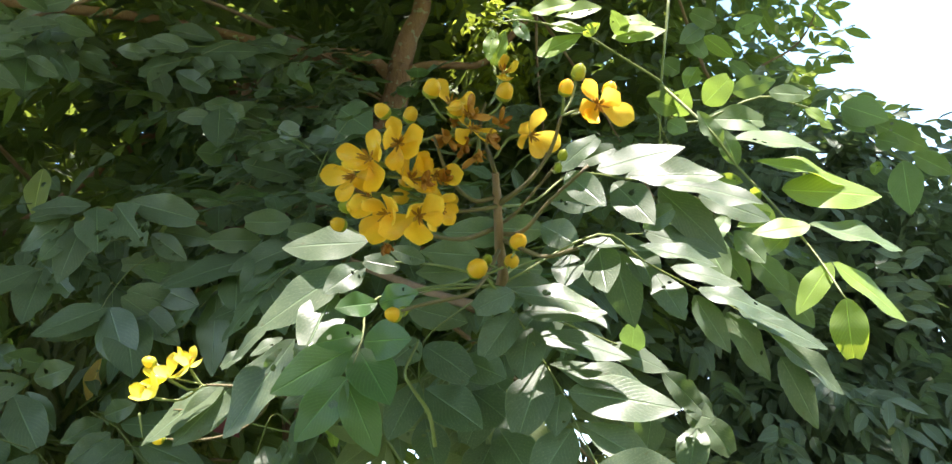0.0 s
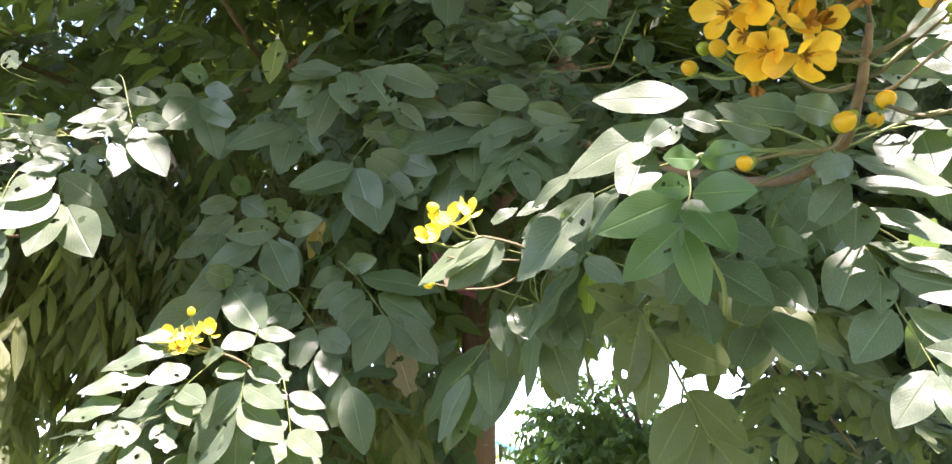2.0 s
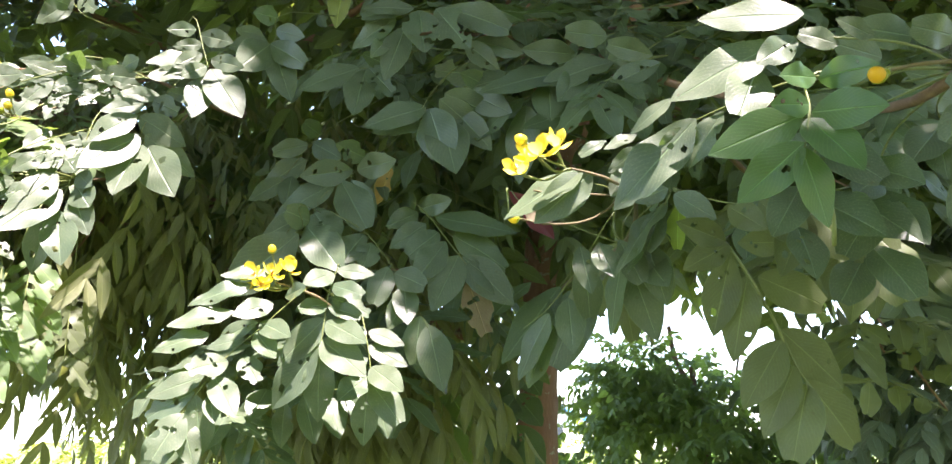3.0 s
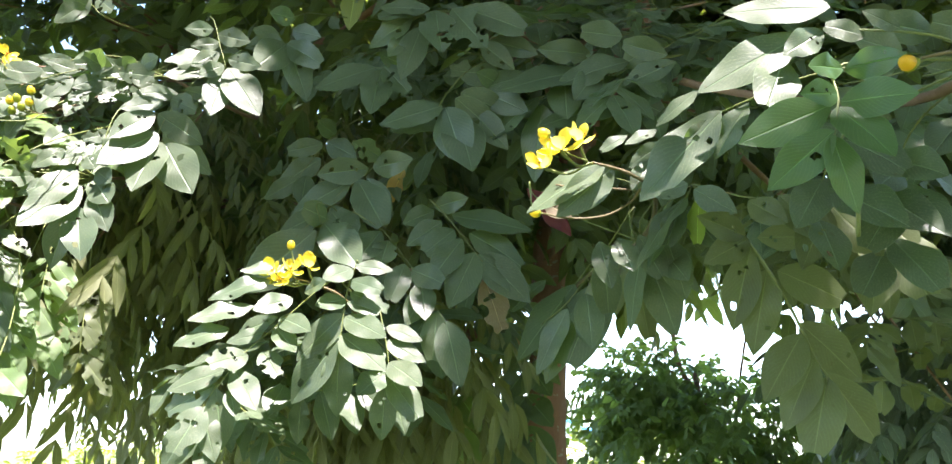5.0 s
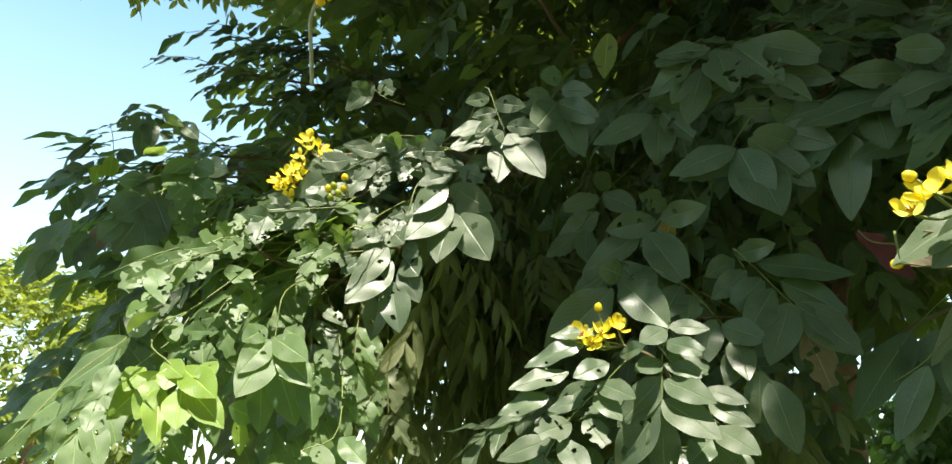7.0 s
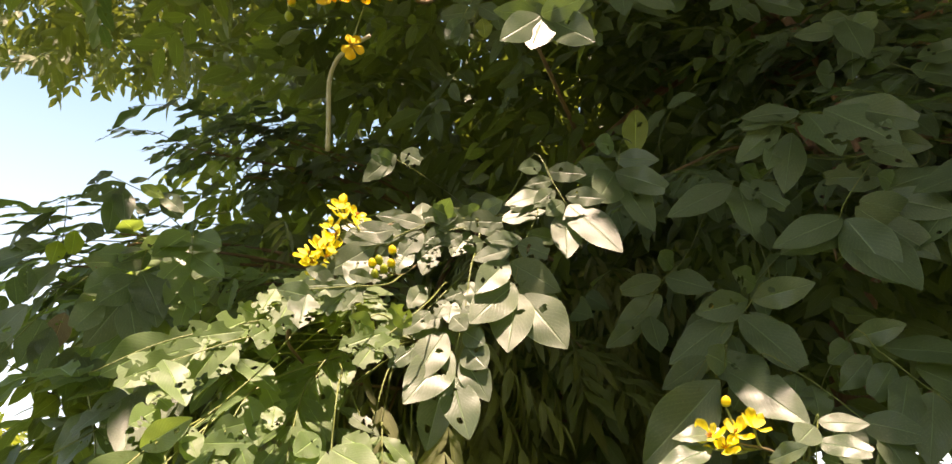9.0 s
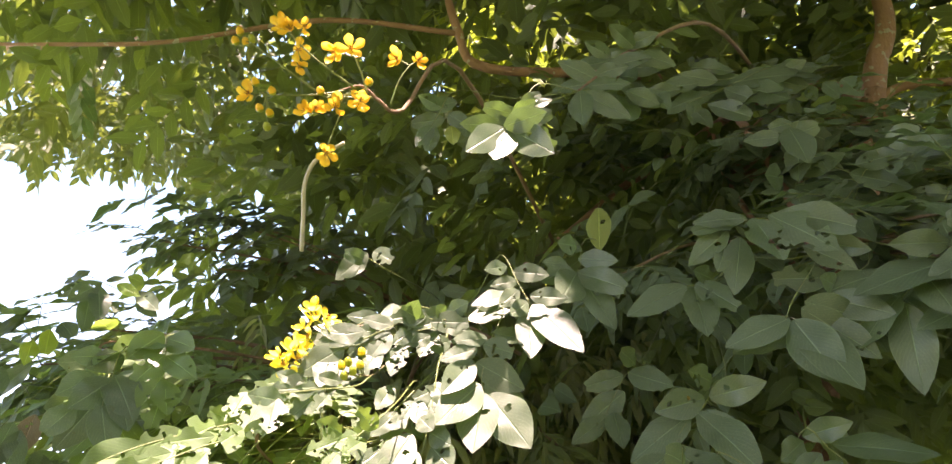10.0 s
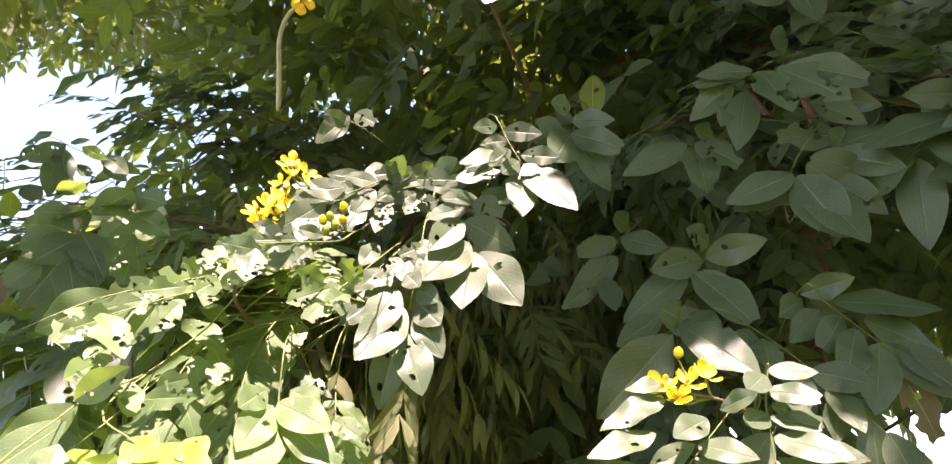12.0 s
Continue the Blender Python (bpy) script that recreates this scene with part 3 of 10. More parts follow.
crown_part(tree, "crown", CROWN, 43, 1500, (-0.35, 3.5, 3.15), (1.9, 0.5, 1.15), 0.14, (3, 5), 0.25, lambda p: p[2] > 2.40, gap=-0.7, rows=3)
crown_part(tree, "crown", CROWN, 15, 330, (-0.55, 1.70, 2.40), (0.9, 0.25, 0.62), 0.085, (3, 4), 0.40, lambda p: p[0] < -0.42 or (p[2] > 1.9 and p[2] < 2.25))
crown_part(tree, "crown", CROWN, 16, 420, (-1.72, 1.95, 2.80), (0.60, 0.45, 0.85), 0.085, (3, 5), 0.40)
crown_part(tree, "crown", CROWN, 17, 420, (0.70, 2.6, 3.15), (0.9, 0.5, 0.85), 0.085, (3, 5), 0.35)
crown_part(tree, "crown", HANGING, 14, 520, (-1.25, 1.95, 1.98), (0.60, 0.28, 0.58), 0.078, (4, 6), 1.5, lambda p: p[2] > 1.45 and (p[0] > -1.5 or p[2] > 1.95), 0, 0.25)
crown_part(tree, "crown", HANGING, 18, 170, (-0.75, 1.62, 1.78), (0.35, 0.16, 0.30), 0.090, (4, 6), 1.3, lambda p: p[2] > 1.5 and p[0] < -0.50, 0, 0.26)
crown_part(tree, "crown", CROWN, 19, 420, (-1.90, 1.58, 2.02), (0.46, 0.35, 0.46), 0.085, (3, 5), 0.50, lambda p: p[2] > 1.82)

crown_part(tree, "crown", HANGING, 35, 420, (-1.10, 2.6, 1.80), (0.70, 0.30, 0.50), 0.075, (4, 6), 1.4, lambda p: p[2] > 1.35 and p[0] < -0.62, 0, 0.27)

crown_part(tree, "crown", HANGING, 38, 75, (-1.70, 2.17, 1.68), (0.30, 0.20, 0.16), 0.050, (4, 6), 0.9, None, 0, 0.38, gap=-0.1)

crown_part(tree, "crown", HANGING, 36, 210, (-1.40, 1.38, 1.95), (0.42, 0.18, 0.35), 0.082, (3, 5), 1.5, None, 0, 0.25)

crown_part(tree, "crown", CROWN, 37, 300, (-0.75, 1.75, 2.98), (1.0, 0.60, 0.26), 0.095, (3, 5), 0.30, lambda p: p[2] > 2.72 and p[0] < -0.32 and p[1] > 1.5, gap=-0.5)

crown_part(tree, "crown", CROWN, 42, 260, (0.22, 1.96, 2.08), (0.42, 0.22, 0.30), 0.085, (3, 5), 0.4, lambda p: p[2] > 1.98 or p[0] > 0.32)

# crown openings: yellow-green copy of the crown leaf, sunlight put into its colour
crown_part(tree, "crown", LIT_CROWN, 45, 150, (-0.912, 1.847, 3.482), (0.20, 0.14, 0.15), 0.058, (4, 6), 0.5)
crown_part(tree, "crown", LIT_CROWN, 46, 60, (0.329, 2.270, 3.233), (0.16, 0.16, 0.20), 0.055, (3, 5), 0.5)
crown_part(tree, "crown", LIT_CROWN, 47, 34, (0.222, 2.407, 3.098), (0.13, 0.12, 0.12), 0.050, (3, 4), 0.5)

# ---- neighbouring trees ----
tall = thing("tall_tree", (-10.2, 2.4, 0.0), "tall leafy tree, sunlit yellow-green crown over grass", "tree")
stem(tall, "trunk", [(-10.2, 2.4, -0.05), (-10.0, 2.5, 1.8), (-9.4, 2.6, 4.2), (-8.6, 2.7, 6.2)], 0.14, 0.06, BARK, 0.12, 21)
stem(tall, "limb", [(-9.4, 2.6, 4.2), (-8.2, 2.8, 6.2), (-6.0, 2.7, 6.4), (-4.0, 2.6, 5.6), (-2.6, 2.5, 5.0)], 0.06, 0.015, BARK, 0.12, 22)
crown_part(tall, "crown", TALL, 22, 2600, (-3.3, 2.4, 4.8), (2.4, 1.3, 1.1), 0.095, (3, 5), 0.45, lambda p: p[2] > 1.75 + 0.67 * math.hypot(p[0] + 0.58, p[1] - 0.08), gap=-0.2)

bush = thing("young_tree", (0.09, 4.2, 0.0), "slender young tree with drooping green leaves, in shade", "tree")
stem(bush, "trunk", [(0.09, 4.2, -0.05), (0.10, 4.2, 0.9), (0.05, 4.17, 1.8)], 0.026, 0.014, BARK, 0.12, 23)
crown_part(bush, "crown", MIDDLE, 24, 1700, (0.42, 4.08, 1.34), (1.30, 0.42, 0.44), 0.052, (4, 6), 0.6, None, 0, 0.50)
crown_part(bush, "crown", MIDDLE, 39, 520, (-0.18, 4.25, 1.70), (0.36, 0.30, 0.25), 0.050, (4, 6), 0.6, None, 0, 0.50)

side = thing("shade_tree", (1.9, 2.8, 0.0), "dense dark tree standing in its own shade", "tree")
stem(side, "trunk", [(1.9, 2.8, -0.05), (1.85, 2.75, 1.0), (1.8, 2.7, 2.1)], 0.06, 0.03, BARK, 0.12, 25)
crown_part(side, "crown", SIDE, 26, 2300, (1.62, 2.40, 1.50), (1.1, 0.6, 1.00), 0.066, (4, 6), 0.6)

crown_part(side, "crown", SIDE, 30, 1100, (0.85, 2.1, 1.50), (0.62, 0.45, 0.55), 0.066, (4, 6), 0.6)
crown_part(side, "crown", SIDE, 40, 760, (1.02, 2.25, 2.26), (0.48, 0.35, 0.34), 0.066, (4, 6), 0.5)
crown_part(side, "crown", SIDE, 41, 430, (1.49, 2.56, 2.10), (0.45, 0.35, 0.36), 0.060, (4, 6), 0.5)

far = thing("roadside_tree", (-20.5, 12.0, 0.0), "broad sunlit tree far across the field", "tree")
stem(far, "trunk", [(-20.5, 12.0, -0.1), (-20.5, 12.0, 2.5), (-20.2, 12.0, 5.0)], 0.35, 0.16, BARK, 0.12, 27)
crown_part(far, "crown", DISTANT, 28, 3000, (-20.5, 11.5, 3.2), (2.6, 4.0, 3.9), 0.27, (3, 4), 0.3, None, 0.5, gap=-0.5, rows=3)
hedge = thing("hedge", (-17.361, 25.988, 0.202), "low sunlit hedge along the field", "hedge")
crown_part(hedge, "foliage", DISTANT, 29, 800, (-13.897, 28.586, 0.808), (16.000, 1.200, 1.200), 0.32, (3, 4), 0.1, lambda p: p[2] > 0, rows=3)

# two unseen trees, added behind and to the right to keep sky light out
rear = thing("unseen_tree", (0.600, -3.600, 0.000), "unseen dense leafy tree, dull green, added to block sky light", "tree")
stem(rear, "trunk", [(0.600, -3.600, -0.050), (0.500, -3.500, 1.500), (0.400, -3.400, 3.200)], 0.14, 0.07, BARK, 0.12, 31)
crown_part(rear, "crown", CROWN, 32, 800, (0.500, -3.400, 3.000), (3.600, 1.200, 2.200), 0.20, (3, 5), 0.3, gap=-0.5, rows=3)
right = thing("unseen_tree", (5.200, 0.000, 0.000), "unseen dense leafy tree, dull green, added to block sky light", "tree")
stem(right, "trunk", [(5.200, 0.000, -0.050), (5.100, 0.000, 1.500), (5.000, 0.100, 3.200)], 0.14, 0.07, BARK, 0.12, 33)
crown_part(right, "crown", CROWN, 34, 700, (4.600, -0.400, 3.000), (1.500, 2.600, 2.200), 0.20, (3, 5), 0.3, gap=-0.5, rows=3)

# ---- building ----
house = thing("white_building", (-8.701, 53.700, 0.202), "white gabled building with a blue roof edge", "building")


def prism(name, outline, y0, y1, mat, parent):
    """A solid with an upright outline of (x, z), from y0 to y1."""
    n = len(outline)
    verts = [(x, y, z) for y in (y0, y1) for x, z in outline]
    faces = [tuple(range(n)), tuple(reversed(range(n, 2 * n)))]
    faces += [(i, n + i, n + (i + 1) % n, (i + 1) % n) for i in range(n)]
    return part(name, mesh_of(name, verts, faces, mat, None, False), parent)


prism("wall", [(-14.6, -0.1), (-5.4, -0.1), (-5.4, 2.3), (-10.0, 4.5), (-14.6, 2.3)], 60.0, 70.0, PLASTER, house)
prism("roof", [(-10.0, 4.75), (-4.9, 2.3), (-4.9, 2.08), (-10.0, 4.52)], 59.6, 70.4, BLUE_ROOF, house)
prism("roof", [(-10.0, 4.75), (-10.0, 4.52), (-15.1, 2.08), (-15.1, 2.3)], 59.6, 70.4, BLUE_ROOF, house)
for wx in (-13.2, -8.4):
    prism("window", [(wx, 1.0), (wx + 1.2, 1.0), (wx + 1.2, 2.1), (wx, 2.1)], 59.96, 60.0, DARK_GLASS, house)
fence = thing("compound_wall", (6.000, 58.000, 0.000), "long white plastered compound wall with coping", "wall")
prism("wall", [(-4.6, -0.1), (26.0, -0.1), (26.0, 1.95), (-4.6, 1.95)], 58.0, 58.25, PLASTER, fence)
prism("coping", [(-4.7, 1.95), (26.1, 1.95), (26.1, 2.05), (-4.7, 2.05)], 57.9, 58.35, PLASTER, fence)


# ---- flowering branch at the front ----

front = thing("flowering_branch", (0.079, 0.656, 1.724), "flowering branch with a large yellow flower bunch and dusty leaves", "branch", "flowering branches")
stem(front, "twig", [(0.088, 0.562, 1.777), (0.086, 0.574, 1.761), (0.082, 0.596, 1.736), (0.080, 0.656, 1.724), (0.053, 0.814, 1.765), (-0.080, 1.093, 1.940), (-0.284, 1.317, 2.153), (-0.340, 1.500, 2.150)], 0.0024, 0.0070, TWIG, 0.30, 2)
stem(front, "stalk", [(0.086, 0.573, 1.763), (0.068, 0.565, 1.760), (0.054, 0.539, 1.769), (0.049, 0.520, 1.791)], 0.0017, 0.0011, PEDUNCLE, 0.30, 3)
stem(front, "stalk", [(0.083, 0.591, 1.747), (0.059, 0.575, 1.736), (0.042, 0.561, 1.734), (0.029, 0.545, 1.734)], 0.0019, 0.0011, PEDUNCLE, 0.30, 4)
stem(front, "stalk", [(0.088, 0.562, 1.777), (0.085, 0.550, 1.793), (0.084, 0.543, 1.810), (0.090, 0.538, 1.821)], 0.0017, 0.0011, PEDUNCLE, 0.30, 5)
stem(front, "stalk", [(0.087, 0.575, 1.758), (0.109, 0.561, 1.764), (0.129, 0.553, 1.781), (0.140, 0.534, 1.797)], 0.0019, 0.0012, PEDUNCLE, 0.30, 6)
stem(front, "stalk", [(0.083, 0.593, 1.742), (0.100, 0.584, 1.737), (0.122, 0.567, 1.749), (0.152, 0.549, 1.762)], 0.0017, 0.0011, PEDUNCLE, 0.30, 7)
stem(front, "stalk", [(0.085, 0.590, 1.748), (0.098, 0.583, 1.752), (0.116, 0.572, 1.763), (0.133, 0.556, 1.772)], 0.0013, 0.0010, PEDUNCLE, 0.30, 8)
stem(front, "stalk", [(0.085, 0.595, 1.738), (0.096, 0.580, 1.722), (0.111, 0.573, 1.710), (0.132, 0.562, 1.708)], 0.0017, 0.0013, PEDUNCLE, 0.30, 9)
stem(front, "stalk", [(0.081, 0.598, 1.732), (0.067, 0.596, 1.712), (0.051, 0.582, 1.697), (0.021, 0.573, 1.693), (0.004, 0.575, 1.692)], 0.0016, 0.0011, PEDUNCLE, 0.30, 10)
stem(front, "stalk", [(0.086, 0.576, 1.757), (0.072, 0.567, 1.753), (0.050, 0.558, 1.751)], 0.0017, 0.0012, PEDUNCLE, 0.30, 11)
flower(front, (0.167, 0.532, 1.799), (-0.151, -0.782, -0.605), 0.044, (0.141, 0.534, 1.797), 1)
flower(front, (0.025, 0.512, 1.786), (-0.044, -0.911, -0.409), 0.042, (0.049, 0.520, 1.791), 2)
flower(front, (0.005, 0.515, 1.780), (-0.435, -0.881, -0.189), 0.046, (0.037, 0.536, 1.766), 3)
flower(front, (-0.008, 0.528, 1.777), (-0.650, -0.652, -0.390), 0.040, (0.037, 0.536, 1.766), 4)
flower(front, (0.029, 0.522, 1.736), (0.105, -0.845, -0.525), 0.042, (0.031, 0.545, 1.733), 5)
flower(front, (0.010, 0.525, 1.743), (-0.424, -0.770, -0.477), 0.040, (0.031, 0.545, 1.733), 6)
flower(front, (0.116, 0.543, 1.792), (0.302, -0.549, -0.779), 0.040, (0.089, 0.553, 1.784), 7)
flower(front, (0.109, 0.546, 1.849), (0.192, -0.981, 0.024), 0.034, (0.092, 0.538, 1.818), 8, False, (1, 3))
flower(front, (0.065, 0.543, 1.811), (0.206, -0.936, -0.284), 0.040, (0.082, 0.545, 1.804), 9, True)
flower(front, (0.071, 0.544, 1.794), (-0.202, -0.634, -0.747), 0.036, (0.081, 0.548, 1.796), 10, True)
flower(front, (0.037, 0.532, 1.764), (0.322, -0.891, -0.320), 0.034, (0.051, 0.541, 1.766), 11, True)
flower(front, (0.004, 0.547, 1.732), (-0.213, -0.478, -0.852), 0.030, (0.026, 0.545, 1.734), 12, True)
flower(front, (0.096, 0.548, 1.808), (0.462, -0.796, -0.391), 0.034, (0.090, 0.543, 1.809), 13, True)
bud(front, (0.051, 0.525, 1.826), (0.436, -0.807, 0.397), 0.015, (0.060, 0.537, 1.812))
bud(front, (0.020, 0.537, 1.824), (-0.527, -0.685, 0.503), 0.013, (0.038, 0.543, 1.800))
bud(front, (0.033, 0.548, 1.824), (0.447, -0.799, 0.402), 0.013, (0.044, 0.543, 1.801))
bud(front, (0.065, 0.531, 1.810), (0.418, -0.811, 0.410), 0.014, (0.076, 0.541, 1.803))
bud(front, (0.102, 0.537, 1.820), (0.387, -0.823, 0.415), 0.015, (0.090, 0.537, 1.810))
bud(front, (0.159, 0.540, 1.828), (0.340, -0.837, 0.429), 0.013, (0.141, 0.539, 1.800), True)
bud(front, (0.144, 0.528, 1.809), (0.346, -0.833, 0.431), 0.013, (0.141, 0.539, 1.800))
bud(front, (0.176, 0.538, 1.807), (0.317, -0.838, 0.445), 0.013, (0.147, 0.539, 1.799))
bud(front, (-0.026, 0.577, 1.764), (-0.723, -0.667, 0.179), 0.013, (0.005, 0.566, 1.750))
bud(front, (-0.009, 0.555, 1.764), (-0.733, -0.659, 0.168), 0.014, (0.010, 0.565, 1.753))
bud(front, (-0.018, 0.562, 1.770), (-0.731, -0.662, 0.168), 0.011, (0.010, 0.565, 1.753), True)
bud(front, (0.092, 0.589, 1.729), (0.404, -0.914, -0.013), 0.015, (0.087, 0.577, 1.716))
bud(front, (0.058, 0.577, 1.710), (0.441, -0.897, 0.006), 0.017, (0.080, 0.580, 1.711))
bud(front, (0.068, 0.581, 1.718), (0.432, -0.902, -0.002), 0.009, (0.074, 0.579, 1.712), True)
bud(front, (0.085, 0.593, 1.717), (0.411, -0.912, 0.006), 0.013, (0.084, 0.580, 1.710))
bud(front, (0.002, 0.585, 1.691), (-0.711, -0.662, 0.237), 0.013, (0.008, 0.588, 1.699))
bud(front, (0.002, 0.593, 1.696), (0.505, -0.863, 0.032), 0.009, (0.012, 0.588, 1.698), True)
bud(front, (0.043, 0.567, 1.779), (0.422, -0.798, 0.430), 0.015, (0.054, 0.554, 1.773))
bud(front, (0.022, 0.550, 1.772), (0.440, -0.791, 0.426), 0.015, (0.036, 0.555, 1.772))
bud(front, (0.015, 0.563, 1.771), (0.507, -0.858, -0.080), 0.015, (0.030, 0.559, 1.765))
bud(front, (0.137, 0.562, 1.777), (0.342, -0.823, 0.454), 0.009, (0.130, 0.552, 1.770), True)
bud(front, (0.129, 0.547, 1.761), (0.344, -0.820, 0.457), 0.007, (0.127, 0.554, 1.766), True)
bud(front, (0.051, 0.564, 1.761), (0.464, -0.883, -0.068), 0.011, (0.057, 0.561, 1.756))


# ---- flowering branch with a small lit flower ----

low = thing("flowering_branch", (-0.174, 0.884, 1.723), "flowering branch with a small sunlit yellow flower spray", "branch", "flowering branches")
stem(low, "stalk", [(-0.221, 0.822, 1.737), (-0.201, 0.838, 1.735), (-0.180, 0.859, 1.731), (-0.159, 0.908, 1.725), (-0.179, 1.047, 1.709), (-0.283, 1.289, 1.707), (-0.370, 1.698, 1.696), (-0.440, 2.040, 1.700)], 0.0012, 0.0035, PEDUNCLE, 0.30, 50)
stem(low, "stalk", [(-0.281, 0.868, 1.701), (-0.251, 0.876, 1.695), (-0.215, 0.883, 1.697), (-0.188, 0.885, 1.710), (-0.174, 0.883, 1.726)], 0.0010, 0.0016, PEDUNCLE, 0.30, 51)
stem(low, "stalk", [(-0.263, 0.843, 1.724), (-0.233, 0.851, 1.719), (-0.205, 0.867, 1.722), (-0.181, 0.883, 1.723)], 0.0009, 0.0012, PEDUNCLE, 0.30, 52)
flower(low, (-0.232, 0.809, 1.756), (0.088, -0.906, 0.415), 0.043, (-0.217, 0.828, 1.738), 31)
flower(low, (-0.250, 0.802, 1.746), (-0.233, -0.960, 0.153), 0.041, (-0.221, 0.822, 1.737), 32)
flower(low, (-0.268, 0.808, 1.732), (-0.483, -0.875, 0.020), 0.039, (-0.224, 0.821, 1.737), 33)
bud(low, (-0.263, 0.803, 1.763), (-0.695, -0.667, 0.267), 0.014, (-0.227, 0.820, 1.739))
bud(low, (-0.284, 0.869, 1.702), (-0.831, -0.552, -0.072), 0.013, (-0.281, 0.868, 1.701))
stem(low, "young_pod", [(-0.287, 0.818, 1.721), (-0.287, 0.825, 1.696)], 0.0013, 0.0005, STALK, 0.10, 58)


# ---- flowering branch with lit leaves ----

lit = thing("flowering_branch", (-0.587, 1.061, 1.638), "flowering branch with insect-bitten sunlit leaves and a yellow flower spray", "branch", "flowering branches")
stem(lit, "stalk", [(-0.636, 0.989, 1.677), (-0.602, 1.006, 1.666), (-0.579, 1.037, 1.650), (-0.576, 1.136, 1.613), (-0.620, 1.350, 1.660), (-0.660, 2.100, 1.750)], 0.0011, 0.0040, PEDUNCLE, 0.30, 61)
flower(lit, (-0.615, 0.990, 1.690), (0.554, -0.706, 0.441), 0.037, (-0.602, 1.006, 1.666), 41)
flower(lit, (-0.637, 0.981, 1.685), (0.361, -0.850, 0.383), 0.039, (-0.613, 1.002, 1.670), 42)
flower(lit, (-0.662, 0.980, 1.684), (-0.092, -0.961, 0.260), 0.037, (-0.621, 1.000, 1.671), 43)
flower(lit, (-0.649, 0.978, 1.671), (0.141, -0.978, -0.155), 0.032, (-0.621, 1.000, 1.671), 44)
bud(lit, (-0.640, 0.984, 1.716), (0.217, -0.589, 0.778), 0.013, (-0.633, 0.993, 1.685))
bud(lit, (-0.664, 0.985, 1.674), (-0.756, -0.648, -0.092), 0.012, (-0.632, 0.997, 1.674))


# ---- flowering branch at the crown edge ----

edge = thing("flowering_branch", (-0.986, 0.974, 1.970), "flowering branch with yellow flowers and insect-bitten sunlit leaves", "branch", "flowering branches")
stem(edge, "twig", [(-1.069, 0.887, 2.005), (-1.035, 0.906, 2.005), (-0.994, 0.948, 2.016), (-0.956, 1.074, 2.070), (-0.914, 1.332, 2.096), (-1.168, 1.656, 2.368)], 0.0009, 0.0040, TWIG, 0.30, 70)
stem(edge, "stalk", [(-1.102, 0.873, 1.938), (-1.065, 0.887, 1.956), (-1.035, 0.930, 1.998)], 0.0008, 0.0010, PEDUNCLE, 0.30, 71)
stem(edge, "stalk", [(-1.012, 0.878, 1.922), (-0.999, 0.905, 1.923), (-1.002, 0.962, 1.964), (-0.992, 1.015, 2.009)], 0.0008, 0.0010, PEDUNCLE, 0.30, 72)
flower(edge, (-1.075, 0.880, 2.014), (0.613, -0.723, 0.317), 0.037, (-1.048, 0.899, 2.004), 51)
flower(edge, (-1.091, 0.876, 2.002), (0.170, -0.985, 0.026), 0.029, (-1.053, 0.897, 2.002), 52)
flower(edge, (-1.061, 0.891, 2.005), (0.902, -0.406, 0.150), 0.029, (-1.036, 0.907, 2.002), 56)
flower(edge, (-1.099, 0.864, 1.966), (0.415, -0.816, 0.402), 0.037, (-1.075, 0.883, 1.952), 53)
flower(edge, (-1.109, 0.865, 1.947), (0.269, -0.963, -0.027), 0.035, (-1.084, 0.880, 1.947), 54)
flower(edge, (-1.089, 0.865, 1.976), (0.811, -0.556, 0.183), 0.029, (-1.075, 0.883, 1.952), 57)
flower(edge, (-1.073, 0.867, 2.022), (0.479, -0.806, 0.348), 0.031, (-1.044, 0.894, 1.998), 110)
flower(edge, (-1.056, 0.882, 2.013), (0.868, -0.461, 0.184), 0.031, (-1.044, 0.894, 1.998), 111, False, (1,))
flower(edge, (-1.051, 0.890, 1.994), (0.957, -0.244, -0.155), 0.031, (-1.044, 0.894, 1.998), 112)
flower(edge, (-1.077, 0.869, 1.984), (0.248, -0.786, -0.566), 0.031, (-1.044, 0.894, 1.998), 113, False, (3,))
flower(edge, (-1.108, 0.852, 1.955), (0.038, -0.995, 0.091), 0.031, (-1.084, 0.887, 1.955), 114)
flower(edge, (-1.090, 0.864, 1.951), (0.878, -0.478, 0.006), 0.031, (-1.084, 0.887, 1.955), 115, False, (0,))
flower(edge, (-1.102, 0.865, 1.930), (0.424, -0.663, -0.617), 0.031, (-1.084, 0.887, 1.955), 116)
flower(edge, (-1.088, 0.871, 1.964), (0.912, -0.387, 0.136), 0.031, (-1.084, 0.887, 1.955), 117, False, (2,))
bud(edge, (-1.074, 0.876, 2.033), (0.398, -0.522, 0.755), 0.015, (-1.070, 0.884, 2.009))
bud(edge, (-1.024, 0.873, 1.926), (0.230, -0.678, 0.698), 0.013, (-1.007, 0.901, 1.924))
bud(edge, (-1.012, 0.882, 1.919), (0.225, -0.680, 0.698), 0.013, (-1.007, 0.901, 1.924), True)
bud(edge, (-1.003, 0.885, 1.926), (0.222, -0.683, 0.696), 0.013, (-1.007, 0.901, 1.924))
bud(edge, (-1.023, 0.878, 1.913), (0.228, -0.677, 0.699), 0.013, (-1.007, 0.901, 1.924), True)
bud(edge, (-0.999, 0.881, 1.942), (0.222, -0.685, 0.694), 0.013, (-1.007, 0.901, 1.924))
bud(edge, (-1.016, 0.876, 1.930), (0.227, -0.680, 0.697), 0.013, (-1.007, 0.901, 1.924), True)


